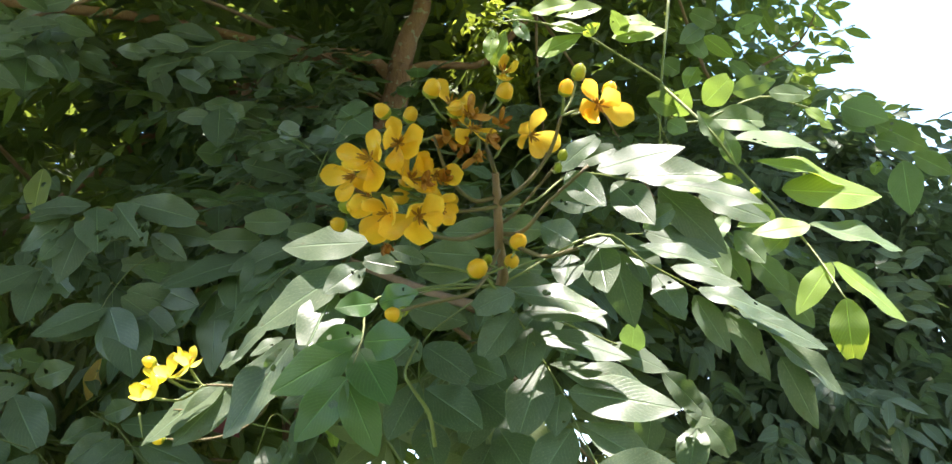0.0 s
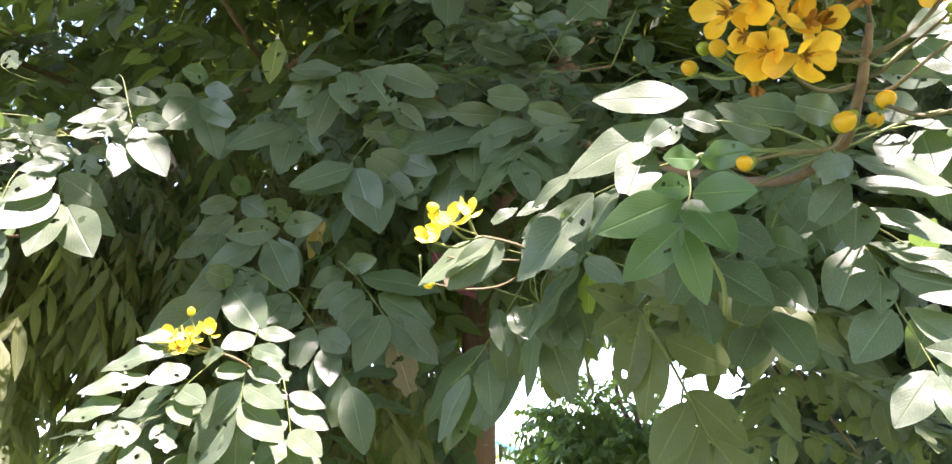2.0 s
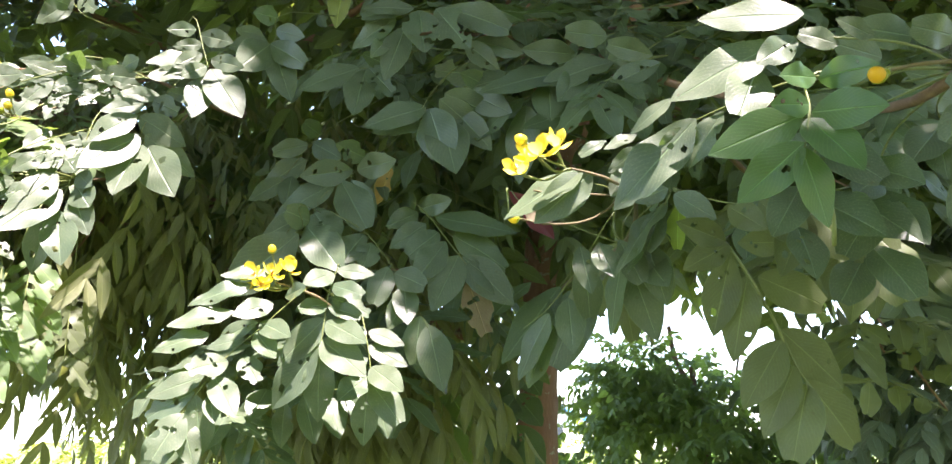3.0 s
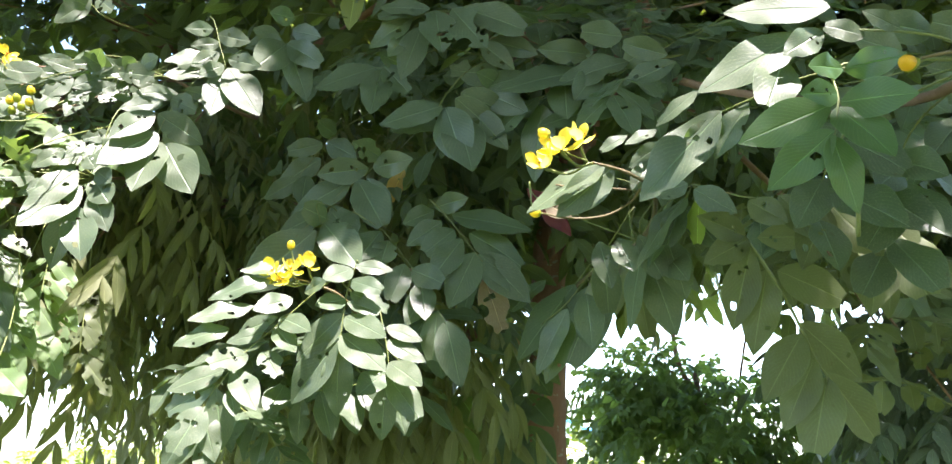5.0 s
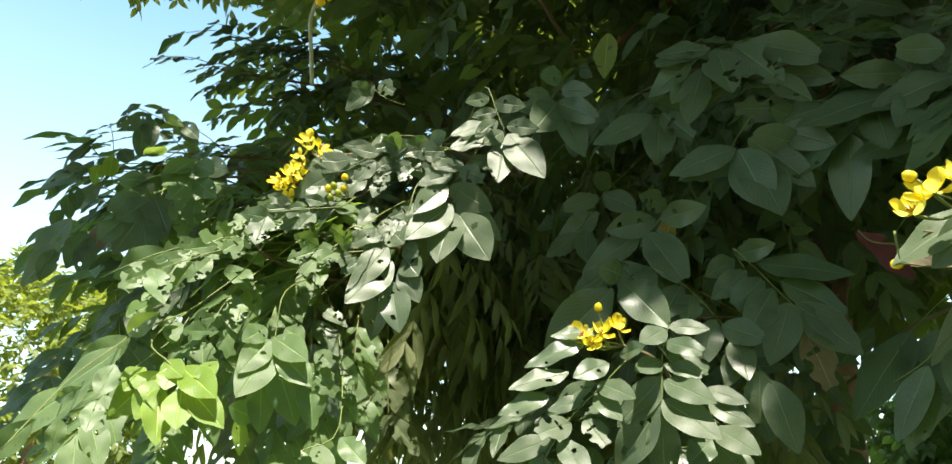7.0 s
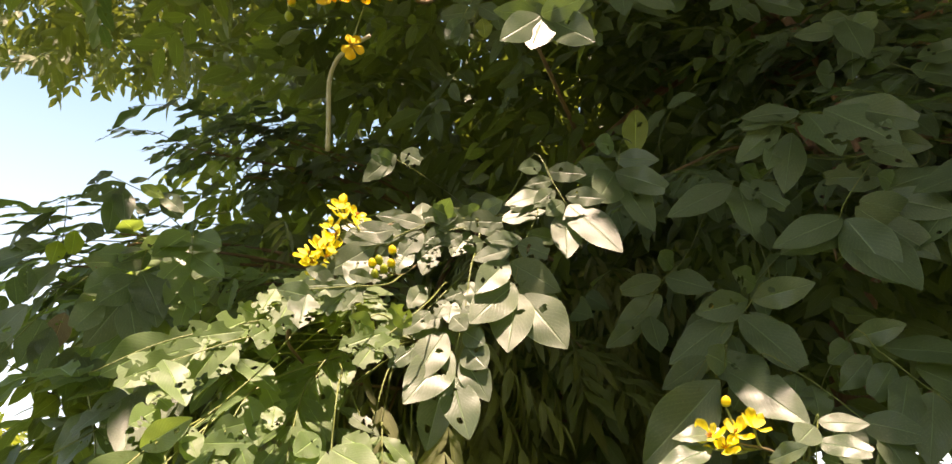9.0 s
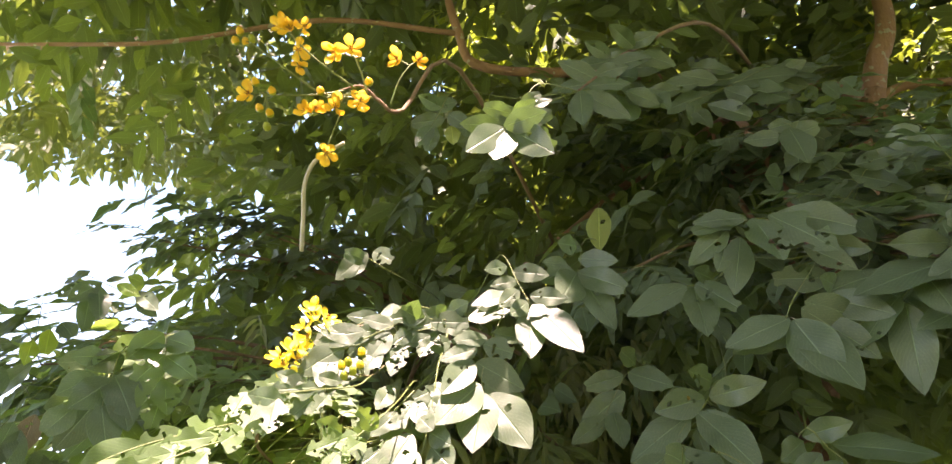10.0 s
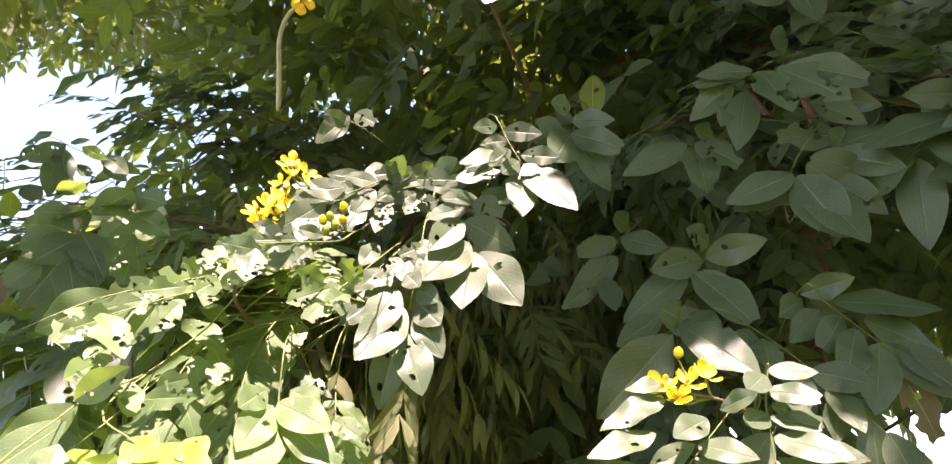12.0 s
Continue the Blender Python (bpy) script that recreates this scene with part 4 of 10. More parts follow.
# ---- flowering branch high in the crown ----

high = thing("flowering_branch", (-0.970, 0.914, 2.393), "flowering branch with loose yellow flowers and a dry seed pod", "branch", "flowering branches")
stem(high, "twig", [(-1.031, 0.836, 2.392), (-0.992, 0.853, 2.404), (-0.977, 0.886, 2.393), (-0.959, 0.937, 2.407), (-0.899, 1.076, 2.603), (-0.889, 1.682, 2.515)], 0.0014, 0.0050, TWIG, 0.30, 96)
stem(high, "stalk", [(-1.114, 0.717, 2.431), (-1.098, 0.741, 2.420), (-1.078, 0.778, 2.406), (-1.045, 0.832, 2.389), (-0.984, 0.878, 2.396)], 0.0011, 0.0020, STALK, 0.30, 97)
stem(high, "stalk", [(-0.987, 0.865, 2.393), (-0.985, 0.841, 2.417), (-0.986, 0.818, 2.437)], 0.0016, 0.0012, STALK, 0.30, 98)
stem(high, "stalk", [(-0.968, 0.910, 2.402), (-0.948, 0.903, 2.442), (-0.928, 0.904, 2.469)], 0.0016, 0.0012, STALK, 0.30, 99)
stem(high, "stalk", [(-1.017, 0.840, 2.393), (-1.056, 0.814, 2.378), (-1.114, 0.784, 2.376), (-1.134, 0.775, 2.380)], 0.0016, 0.0011, STALK, 0.30, 100)
stem(high, "stalk", [(-0.998, 0.846, 2.394), (-1.031, 0.789, 2.416), (-1.050, 0.759, 2.436)], 0.0016, 0.0012, STALK, 0.30, 101)
flower(high, (-1.066, 0.752, 2.471), (0.325, -0.805, -0.496), 0.042, (-1.064, 0.777, 2.459), 60)
flower(high, (-1.077, 0.745, 2.478), (0.032, -0.886, -0.462), 0.035, (-1.064, 0.777, 2.459), 61)
flower(high, (-1.045, 0.758, 2.473), (0.772, -0.385, -0.507), 0.035, (-1.064, 0.777, 2.459), 62)
flower(high, (-1.063, 0.772, 2.443), (0.474, -0.212, -0.855), 0.036, (-1.064, 0.777, 2.459), 63)
flower(high, (-1.008, 0.795, 2.435), (-0.085, -0.744, -0.663), 0.038, (-0.987, 0.820, 2.439), 64)
flower(high, (-0.985, 0.806, 2.441), (0.474, -0.602, -0.642), 0.044, (-0.987, 0.820, 2.439), 65)
flower(high, (-0.937, 0.878, 2.464), (-0.130, -0.815, -0.565), 0.039, (-0.918, 0.881, 2.444), 66)
flower(high, (-0.912, 0.901, 2.471), (0.725, -0.396, -0.564), 0.036, (-0.918, 0.881, 2.444), 67)
flower(high, (-1.151, 0.776, 2.387), (0.073, -0.872, -0.485), 0.040, (-1.146, 0.788, 2.396), 68)
flower(high, (-1.073, 0.822, 2.356), (-0.030, -0.785, -0.618), 0.038, (-1.006, 0.842, 2.388), 69)
flower(high, (-1.059, 0.825, 2.359), (0.665, -0.507, -0.548), 0.035, (-1.006, 0.842, 2.388), 70)
flower(high, (-1.030, 0.836, 2.359), (0.673, -0.565, -0.477), 0.038, (-1.006, 0.842, 2.388), 71)
flower(high, (-0.990, 0.848, 2.367), (0.483, -0.645, -0.592), 0.043, (-1.006, 0.842, 2.388), 72)
flower(high, (-1.060, 0.863, 2.297), (0.336, -0.328, -0.883), 0.043, (-1.006, 0.842, 2.388), 73)
flower(high, (-1.067, 0.784, 2.420), (0.314, -0.129, -0.941), 0.031, (-1.064, 0.777, 2.459), 74)
bud(high, (-1.129, 0.716, 2.450), (0.109, -0.880, 0.462), 0.015, (-1.111, 0.720, 2.429))
bud(high, (-1.139, 0.720, 2.438), (0.113, -0.879, 0.464), 0.015, (-1.111, 0.720, 2.429))
bud(high, (-1.124, 0.727, 2.435), (0.107, -0.880, 0.462), 0.015, (-1.111, 0.720, 2.429))
bud(high, (-1.114, 0.728, 2.438), (0.103, -0.882, 0.460), 0.015, (-1.111, 0.720, 2.429), True)
bud(high, (-1.125, 0.761, 2.380), (0.109, -0.877, 0.468), 0.015, (-1.122, 0.781, 2.377))
bud(high, (-1.129, 0.782, 2.345), (0.111, -0.874, 0.473), 0.015, (-1.122, 0.781, 2.377))
bud(high, (-1.116, 0.792, 2.337), (0.106, -0.875, 0.472), 0.015, (-1.122, 0.781, 2.377))
bud(high, (-1.125, 0.800, 2.319), (0.109, -0.873, 0.476), 0.015, (-1.122, 0.781, 2.377), True)
bud(high, (-1.104, 0.777, 2.366), (0.101, -0.878, 0.467), 0.015, (-1.122, 0.781, 2.377))
bud(high, (-1.034, 0.805, 2.361), (0.072, -0.886, 0.459), 0.015, (-1.037, 0.836, 2.388))
bud(high, (-0.965, 0.835, 2.378), (0.040, -0.892, 0.450), 0.015, (-1.037, 0.836, 2.388))
part("seed_pod", tube("seed_pod", [(-1.051, 0.902, 2.343), (-1.087, 0.905, 2.336), (-1.116, 0.911, 2.327), (-1.137, 0.922, 2.298), (-1.152, 0.946, 2.250), (-1.168, 0.971, 2.202)], 0.0034, 0.0038, POD, 5, 8, 0.1, 3), high, "pale dry seed pod")

# leaves of the front branch
leaf = compound_leaf(front, [(0.086, 0.581, 1.759), (0.120, 0.630, 1.780), (0.167, 0.675, 1.820), (0.226, 0.730, 1.831), (0.268, 0.765, 1.834), (0.320, 0.800, 1.821)], r=0.0006)
leaflet(leaf, (0.148, 0.647, 1.811), (0.189, 0.627, 1.834), (-0.50, -0.86, 0.12), 0.024, 4, LEAF)
leaflet(leaf, (0.163, 0.655, 1.818), (0.205, 0.643, 1.824), (-0.27, -0.96, -0.03), 0.021, 7, LEAF)
leaflet(leaf, (0.199, 0.721, 1.842), (0.283, 0.703, 1.842), (-0.20, -0.91, 0.37), 0.037, 0, LEAF)
leaflet(leaf, (0.229, 0.741, 1.838), (0.321, 0.729, 1.819), (-0.03, -0.91, 0.41), 0.041, 11, LEAF)
leaflet(leaf, (0.268, 0.764, 1.836), (0.366, 0.758, 1.797), (0.12, -0.88, 0.45), 0.046, 2, LEAF)
leaflet(leaf, (0.216, 0.738, 1.833), (0.230, 0.699, 1.771), (-0.37, -0.83, 0.43), 0.037, 1, LEAF)
leaflet(leaf, (0.266, 0.767, 1.831), (0.319, 0.782, 1.753), (0.06, -0.99, -0.15), 0.041, 0, LEAF)
leaflet(leaf, (0.311, 0.788, 1.823), (0.377, 0.789, 1.782), (0.11, -0.98, 0.14), 0.034, 0, LEAF)
leaflet(leaf, (0.156, 0.653, 1.811), (0.176, 0.632, 1.766), (-0.36, -0.90, 0.26), 0.027, 0, LEAF)
leaf = compound_leaf(front, [(0.080, 0.656, 1.724), (0.174, 0.679, 1.760), (0.216, 0.718, 1.741), (0.269, 0.759, 1.716), (0.306, 0.777, 1.694), (0.338, 0.790, 1.661), (0.346, 0.796, 1.647)], r=0.0006)
leaflet(leaf, (0.213, 0.706, 1.752), (0.277, 0.704, 1.722), (0.05, -0.83, 0.55), 0.026, 11, LEAF)
leaflet(leaf, (0.243, 0.733, 1.735), (0.302, 0.732, 1.706), (0.05, -0.84, 0.54), 0.027, 0, LEAF)
leaflet(leaf, (0.269, 0.758, 1.717), (0.345, 0.757, 1.678), (0.06, -0.85, 0.52), 0.031, 8, LEAF)
leaflet(leaf, (0.306, 0.777, 1.695), (0.380, 0.780, 1.642), (0.06, -0.86, 0.50), 0.032, 0, LEAF)
leaflet(leaf, (0.333, 0.788, 1.665), (0.389, 0.798, 1.601), (0.06, -0.88, 0.46), 0.030, 11, LEAF)
leaflet(leaf, (0.226, 0.730, 1.731), (0.235, 0.712, 1.680), (-0.05, -0.88, 0.48), 0.031, 5, LEAF)
leaflet(leaf, (0.264, 0.760, 1.712), (0.286, 0.773, 1.654), (0.0, -0.95, 0.30), 0.028, 0, LEAF)
leaflet(leaf, (0.294, 0.776, 1.694), (0.325, 0.790, 1.625), (0.05, -0.95, 0.30), 0.033, 8, LEAF)
leaflet(leaf, (0.338, 0.796, 1.646), (0.357, 0.813, 1.575), (0.05, -0.96, 0.26), 0.032, 0, LEAF)
leaf = compound_leaf(front, [(0.080, 0.656, 1.724), (0.068, 0.624, 1.723), (0.088, 0.666, 1.699), (0.106, 0.711, 1.668), (0.114, 0.702, 1.638), (0.119, 0.703, 1.610), (0.127, 0.695, 1.576), (0.133, 0.693, 1.554)], r=0.0006)
leaflet(leaf, (0.090, 0.647, 1.713), (0.154, 0.643, 1.688), (0.16, -0.82, 0.55), 0.033, 1, LEAF)
leaflet(leaf, (0.094, 0.665, 1.701), (0.160, 0.657, 1.686), (0.04, -0.79, 0.61), 0.032, 0, LEAF)
leaflet(leaf, (0.104, 0.688, 1.686), (0.175, 0.685, 1.652), (0.06, -0.84, 0.54), 0.031, 0, LEAF)
leaflet(leaf, (0.110, 0.709, 1.664), (0.197, 0.707, 1.619), (0.06, -0.84, 0.54), 0.034, 11, LEAF)
leaflet(leaf, (0.119, 0.701, 1.637), (0.205, 0.695, 1.606), (0.0, -0.93, 0.36), 0.043, 0, LEAF)
leaflet(leaf, (0.123, 0.702, 1.609), (0.180, 0.706, 1.563), (0.08, -0.93, 0.35), 0.034, 7, LEAF)
leaflet(leaf, (0.128, 0.694, 1.576), (0.191, 0.688, 1.558), (-0.05, -0.99, 0.15), 0.031, 7, LEAF)
leaflet(leaf, (0.089, 0.646, 1.713), (0.054, 0.617, 1.697), (0.61, -0.79, 0.13), 0.024, 4, LEAF)
leaflet(leaf, (0.098, 0.680, 1.691), (0.080, 0.651, 1.647), (-0.01, -0.83, 0.56), 0.034, 1, LEAF)
leaflet(leaf, (0.089, 0.663, 1.702), (0.052, 0.642, 1.664), (0.21, -0.93, 0.30), 0.030, 7, LEAF)
leaflet(leaf, (0.105, 0.710, 1.665), (0.068, 0.680, 1.607), (0.04, -0.90, 0.44), 0.042, 7, LEAF)
leaflet(leaf, (0.112, 0.702, 1.636), (0.098, 0.678, 1.605), (-0.05, -0.79, 0.61), 0.024, 8, LEAF)
leaflet(leaf, (0.115, 0.703, 1.608), (0.072, 0.676, 1.567), (0.13, -0.89, 0.44), 0.036, 0, LEAF)
leaflet(leaf, (0.130, 0.694, 1.559), (0.093, 0.686, 1.520), (-0.13, -0.94, 0.31), 0.030, 0, LEAF)
leaflet(leaf, (0.134, 0.693, 1.556), (0.144, 0.676, 1.510), (-0.00, -0.94, 0.35), 0.031, 1, LEAF)
leaflet(leaf, (0.133, 0.693, 1.563), (0.180, 0.695, 1.531), (0.09, -0.99, 0.08), 0.027, 0, LEAF)
leaf = compound_leaf(front, [(0.080, 0.656, 1.724), (-0.018, 0.656, 1.734), (-0.033, 0.630, 1.694), (-0.043, 0.611, 1.663), (-0.045, 0.613, 1.660)], r=0.0006)
leaflet(leaf, (-0.040, 0.625, 1.688), (-0.105, 0.625, 1.666), (0.01, -1.00, -0.07), 0.034, 0, DEEP)
leaflet(leaf, (-0.044, 0.611, 1.663), (-0.090, 0.619, 1.627), (-0.07, -0.99, -0.12), 0.031, 1, DEEP)
leaflet(leaf, (-0.046, 0.612, 1.660), (-0.032, 0.625, 1.606), (0.37, -0.92, -0.13), 0.029, 0, DEEP)
leaflet(leaf, (-0.036, 0.625, 1.686), (-0.015, 0.591, 1.635), (0.06, -0.81, 0.58), 0.036, 0, DEEP)
leaflet(leaf, (-0.032, 0.630, 1.692), (0.005, 0.593, 1.677), (-0.67, -0.73, 0.13), 0.031, 0, DEEP)
leaflet(leaf, (-0.032, 0.633, 1.699), (-0.059, 0.601, 1.690), (0.77, -0.64, 0.03), 0.023, 3, DEEP)
leaflet(leaf, (-0.019, 0.653, 1.728), (0.011, 0.621, 1.720), (-0.74, -0.67, -0.08), 0.024, 8, DEEP)
leaflet(leaf, (-0.020, 0.654, 1.729), (-0.048, 0.626, 1.722), (0.70, -0.71, -0.05), 0.022, 11, DEEP)
leaf = compound_leaf(front, [(0.080, 0.656, 1.724), (0.042, 0.648, 1.745), (-0.007, 0.663, 1.766), (-0.027, 0.663, 1.770), (-0.040, 0.664, 1.768)], r=0.0006)
leaflet(leaf, (-0.021, 0.656, 1.784), (-0.098, 0.673, 1.804), (-0.12, -0.94, 0.32), 0.038, 0, LEAF)
leaflet(leaf, (-0.040, 0.664, 1.768), (-0.126, 0.668, 1.732), (-0.16, -0.94, 0.29), 0.044, 0, LEAF)
leaflet(leaf, (-0.027, 0.664, 1.768), (-0.061, 0.646, 1.743), (0.44, -0.90, 0.08), 0.025, 5, LEAF)
leaflet(leaf, (-0.057, 0.672, 1.751), (-0.078, 0.635, 1.699), (0.36, -0.82, 0.45), 0.038, 4, LEAF)
leaflet(leaf, (0.002, 0.662, 1.758), (-0.030, 0.652, 1.770), (0.21, -0.96, -0.17), 0.018, 4, LEAF)
leaflet(leaf, (0.024, 0.653, 1.756), (-0.003, 0.639, 1.768), (0.36, -0.89, -0.27), 0.016, 1, LEAF)
leaf = compound_leaf(front, [(0.080, 0.656, 1.724), (0.029, 0.673, 1.740), (-0.035, 0.686, 1.742), (-0.081, 0.702, 1.734), (-0.104, 0.716, 1.731)], r=0.0006)
leaflet(leaf, (-0.103, 0.715, 1.732), (-0.179, 0.730, 1.663), (-0.32, -0.93, 0.15), 0.049, 5, LEAF)
leaflet(leaf, (-0.122, 0.708, 1.750), (-0.160, 0.713, 1.724), (-0.40, -0.80, 0.45), 0.022, 0, LEAF)
leaflet(leaf, (-0.113, 0.718, 1.726), (-0.139, 0.724, 1.701), (-0.02, -0.98, -0.20), 0.018, 4, LEAF)
leaflet(leaf, (-0.082, 0.704, 1.732), (-0.115, 0.714, 1.690), (-0.46, -0.88, 0.15), 0.026, 2, LEAF)
leaf = compound_leaf(front, [(0.080, 0.656, 1.724), (0.099, 0.688, 1.748), (0.155, 0.721, 1.767), (0.204, 0.755, 1.784), (0.239, 0.773, 1.788)], r=0.0006)
leaflet(leaf, (0.169, 0.730, 1.774), (0.237, 0.726, 1.759), (0.10, -0.74, 0.67), 0.033, 7, LEAF)
leaflet(leaf, (0.185, 0.743, 1.773), (0.175, 0.714, 1.719), (-0.36, -0.80, 0.49), 0.038, 0, LEAF)
leaflet(leaf, (0.201, 0.757, 1.772), (0.203, 0.771, 1.695), (-0.45, -0.88, -0.17), 0.040, 0, LEAF)
leaflet(leaf, (0.154, 0.722, 1.762), (0.138, 0.703, 1.728), (-0.04, -0.86, 0.51), 0.031, 5, LEAF)
leaflet(leaf, (0.224, 0.768, 1.779), (0.227, 0.742, 1.723), (-0.15, -0.90, 0.42), 0.033, 7, LEAF)
leaflet(leaf, (0.240, 0.772, 1.790), (0.310, 0.777, 1.751), (0.15, -0.98, 0.16), 0.038, 0, LEAF)
leaflet(leaf, (0.240, 0.771, 1.793), (0.262, 0.728, 1.792), (-0.87, -0.43, -0.23), 0.027, 7, LEAF)
leaflet(leaf, (0.141, 0.697, 1.809), (0.191, 0.695, 1.797), (-0.10, -0.98, -0.19), 0.026, 3, LEAF)
leaflet(leaf, (0.130, 0.697, 1.787), (0.152, 0.668, 1.752), (-0.51, -0.79, 0.35), 0.030, 7, LEAF)
leaf = compound_leaf(front, [(0.080, 0.656, 1.724), (0.045, 0.749, 1.739), (0.006, 0.768, 1.723), (-0.007, 0.802, 1.698), (-0.010, 0.836, 1.668)], r=0.0006)
leaflet(leaf, (0.001, 0.769, 1.724), (-0.028, 0.737, 1.699), (0.55, -0.76, 0.34), 0.032, 5, LEAF)
leaflet(leaf, (0.005, 0.774, 1.719), (0.045, 0.733, 1.672), (-0.32, -0.83, 0.46), 0.038, 4, LEAF)
leaflet(leaf, (-0.009, 0.807, 1.693), (-0.042, 0.776, 1.642), (0.24, -0.89, 0.40), 0.039, 11, LEAF)
leaflet(leaf, (-0.004, 0.813, 1.687), (0.042, 0.761, 1.634), (-0.31, -0.80, 0.52), 0.046, 11, LEAF)
leaflet(leaf, (-0.011, 0.838, 1.663), (-0.004, 0.800, 1.610), (0.23, -0.77, 0.59), 0.040, 3, LEAF)
leaflet(leaf, (-0.028, 0.770, 1.730), (-0.054, 0.750, 1.684), (0.20, -0.93, 0.30), 0.032, 7, LEAF)
leaflet(leaf, (0.037, 0.783, 1.702), (0.071, 0.743, 1.669), (-0.47, -0.77, 0.44), 0.038, 11, LEAF)
leaflet(leaf, (0.037, 0.819, 1.680), (0.075, 0.780, 1.631), (-0.25, -0.85, 0.47), 0.040, 2, LEAF)
leaf = compound_leaf(front, [(0.080, 0.656, 1.724), (0.072, 0.783, 1.732), (0.059, 0.819, 1.700), (0.059, 0.859, 1.658), (0.053, 0.899, 1.615)], r=0.0006)
leaflet(leaf, (0.063, 0.829, 1.689), (0.086, 0.795, 1.630), (-0.07, -0.87, 0.48), 0.040, 1, LEAF)
leaflet(leaf, (0.062, 0.839, 1.679), (0.020, 0.817, 1.624), (0.08, -0.94, 0.32), 0.041, 4, LEAF)
leaflet(leaf, (0.059, 0.869, 1.647), (0.082, 0.819, 1.584), (-0.07, -0.80, 0.60), 0.048, 7, LEAF)
leaflet(leaf, (0.055, 0.879, 1.637), (0.018, 0.842, 1.587), (0.17, -0.85, 0.50), 0.042, 7, LEAF)
leaflet(leaf, (0.062, 0.819, 1.700), (0.031, 0.788, 1.675), (0.48, -0.78, 0.40), 0.033, 0, LEAF)
leaf = compound_leaf(front, [(0.080, 0.656, 1.724), (0.108, 0.786, 1.751), (0.130, 0.821, 1.738), (0.195, 0.873, 1.712), (0.246, 0.905, 1.682), (0.288, 0.948, 1.627)], r=0.0006)
leaflet(leaf, (0.194, 0.876, 1.707), (0.254, 0.882, 1.669), (0.26, -0.92, 0.28), 0.034, 0, LEAF)
leaflet(leaf, (0.220, 0.889, 1.698), (0.221, 0.840, 1.718), (-0.59, -0.32, -0.74), 0.029, 0, LEAF)
leaflet(leaf, (0.252, 0.911, 1.676), (0.291, 0.924, 1.622), (0.10, -0.98, -0.18), 0.032, 2, LEAF)
leaflet(leaf, (0.288, 0.948, 1.627), (0.317, 0.953, 1.571), (-0.02, -1.00, -0.08), 0.035, 7, LEAF)
leaflet(leaf, (0.274, 0.945, 1.630), (0.292, 0.913, 1.614), (-0.68, -0.60, 0.43), 0.033, 5, LEAF)
leaflet(leaf, (0.270, 0.927, 1.655), (0.297, 0.926, 1.608), (-0.06, -1.00, -0.01), 0.030, 5, LEAF)
leaflet(leaf, (0.241, 0.925, 1.653), (0.212, 0.946, 1.588), (-0.45, -0.89, -0.08), 0.037, 2, LEAF)
leaflet(leaf, (0.285, 0.954, 1.615), (0.249, 0.932, 1.560), (-0.20, -0.86, 0.47), 0.038, 8, LEAF)
leaf = compound_leaf(front, [(0.080, 0.656, 1.724), (0.086, 0.792, 1.779), (0.116, 0.821, 1.805), (0.053, 0.792, 1.783), (0.004, 0.764, 1.767)], r=0.0006)
leaflet(leaf, (-0.006, 0.764, 1.758), (0.050, 0.777, 1.734), (0.10, -0.96, -0.28), 0.032, 0, LEAF)
leaflet(leaf, (0.066, 0.797, 1.792), (0.009, 0.772, 1.793), (0.37, -0.88, -0.30), 0.028, 0, LEAF)
leaflet(leaf, (0.075, 0.798, 1.808), (0.020, 0.743, 1.802), (0.66, -0.60, -0.45), 0.031, 0, LEAF)
leaflet(leaf, (0.140, 0.831, 1.791), (0.092, 0.786, 1.785), (0.65, -0.64, -0.41), 0.025, 1, LEAF)
leaflet(leaf, (0.145, 0.837, 1.774), (0.093, 0.784, 1.764), (0.71, -0.62, -0.34), 0.028, 4, LEAF)
leaflet(leaf, (0.110, 0.812, 1.833), (0.044, 0.768, 1.829), (0.53, -0.75, -0.39), 0.033, 0, LEAF)
leaflet(leaf, (0.129, 0.839, 1.752), (0.080, 0.789, 1.702), (0.20, -0.78, 0.59), 0.039, 0, LEAF)
leaflet(leaf, (0.125, 0.840, 1.746), (0.111, 0.800, 1.687), (-0.08, -0.82, 0.57), 0.035, 0, LEAF)
leaflet(leaf, (0.076, 0.806, 1.776), (0.095, 0.780, 1.738), (-0.52, -0.80, 0.28), 0.029, 11, LEAF)
leaflet(leaf, (0.149, 0.821, 1.832), (0.097, 0.767, 1.821), (0.68, -0.56, -0.48), 0.032, 4, LEAF)
leaflet(leaf, (0.089, 0.812, 1.779), (0.057, 0.779, 1.729), (-0.04, -0.82, 0.57), 0.027, 2, LEAF)

# leaves of the low branch
leaf = compound_leaf(low, [(-0.179, 1.047, 1.709), (-0.177, 1.022, 1.729), (-0.160, 0.928, 1.728), (-0.183, 0.880, 1.730), (-0.200, 0.855, 1.730)], r=0.0006)
leaflet(leaf, (-0.210, 0.849, 1.744), (-0.295, 0.834, 1.695), (-0.19, -0.80, 0.57), 0.047, 0, LEAF)
leaflet(leaf, (-0.202, 0.851, 1.741), (-0.262, 0.834, 1.686), (0.27, -0.96, 0.01), 0.041, 0, LEAF)
leaflet(leaf, (-0.184, 0.846, 1.773), (-0.216, 0.840, 1.757), (0.00, -0.93, 0.36), 0.017, 7, LEAF)
leaflet(leaf, (-0.152, 0.870, 1.786), (-0.188, 0.862, 1.772), (-0.02, -0.86, 0.51), 0.019, 1, LEAF)
leaflet(leaf, (-0.147, 0.887, 1.777), (-0.185, 0.881, 1.751), (0.19, -0.98, -0.08), 0.022, 8, LEAF)
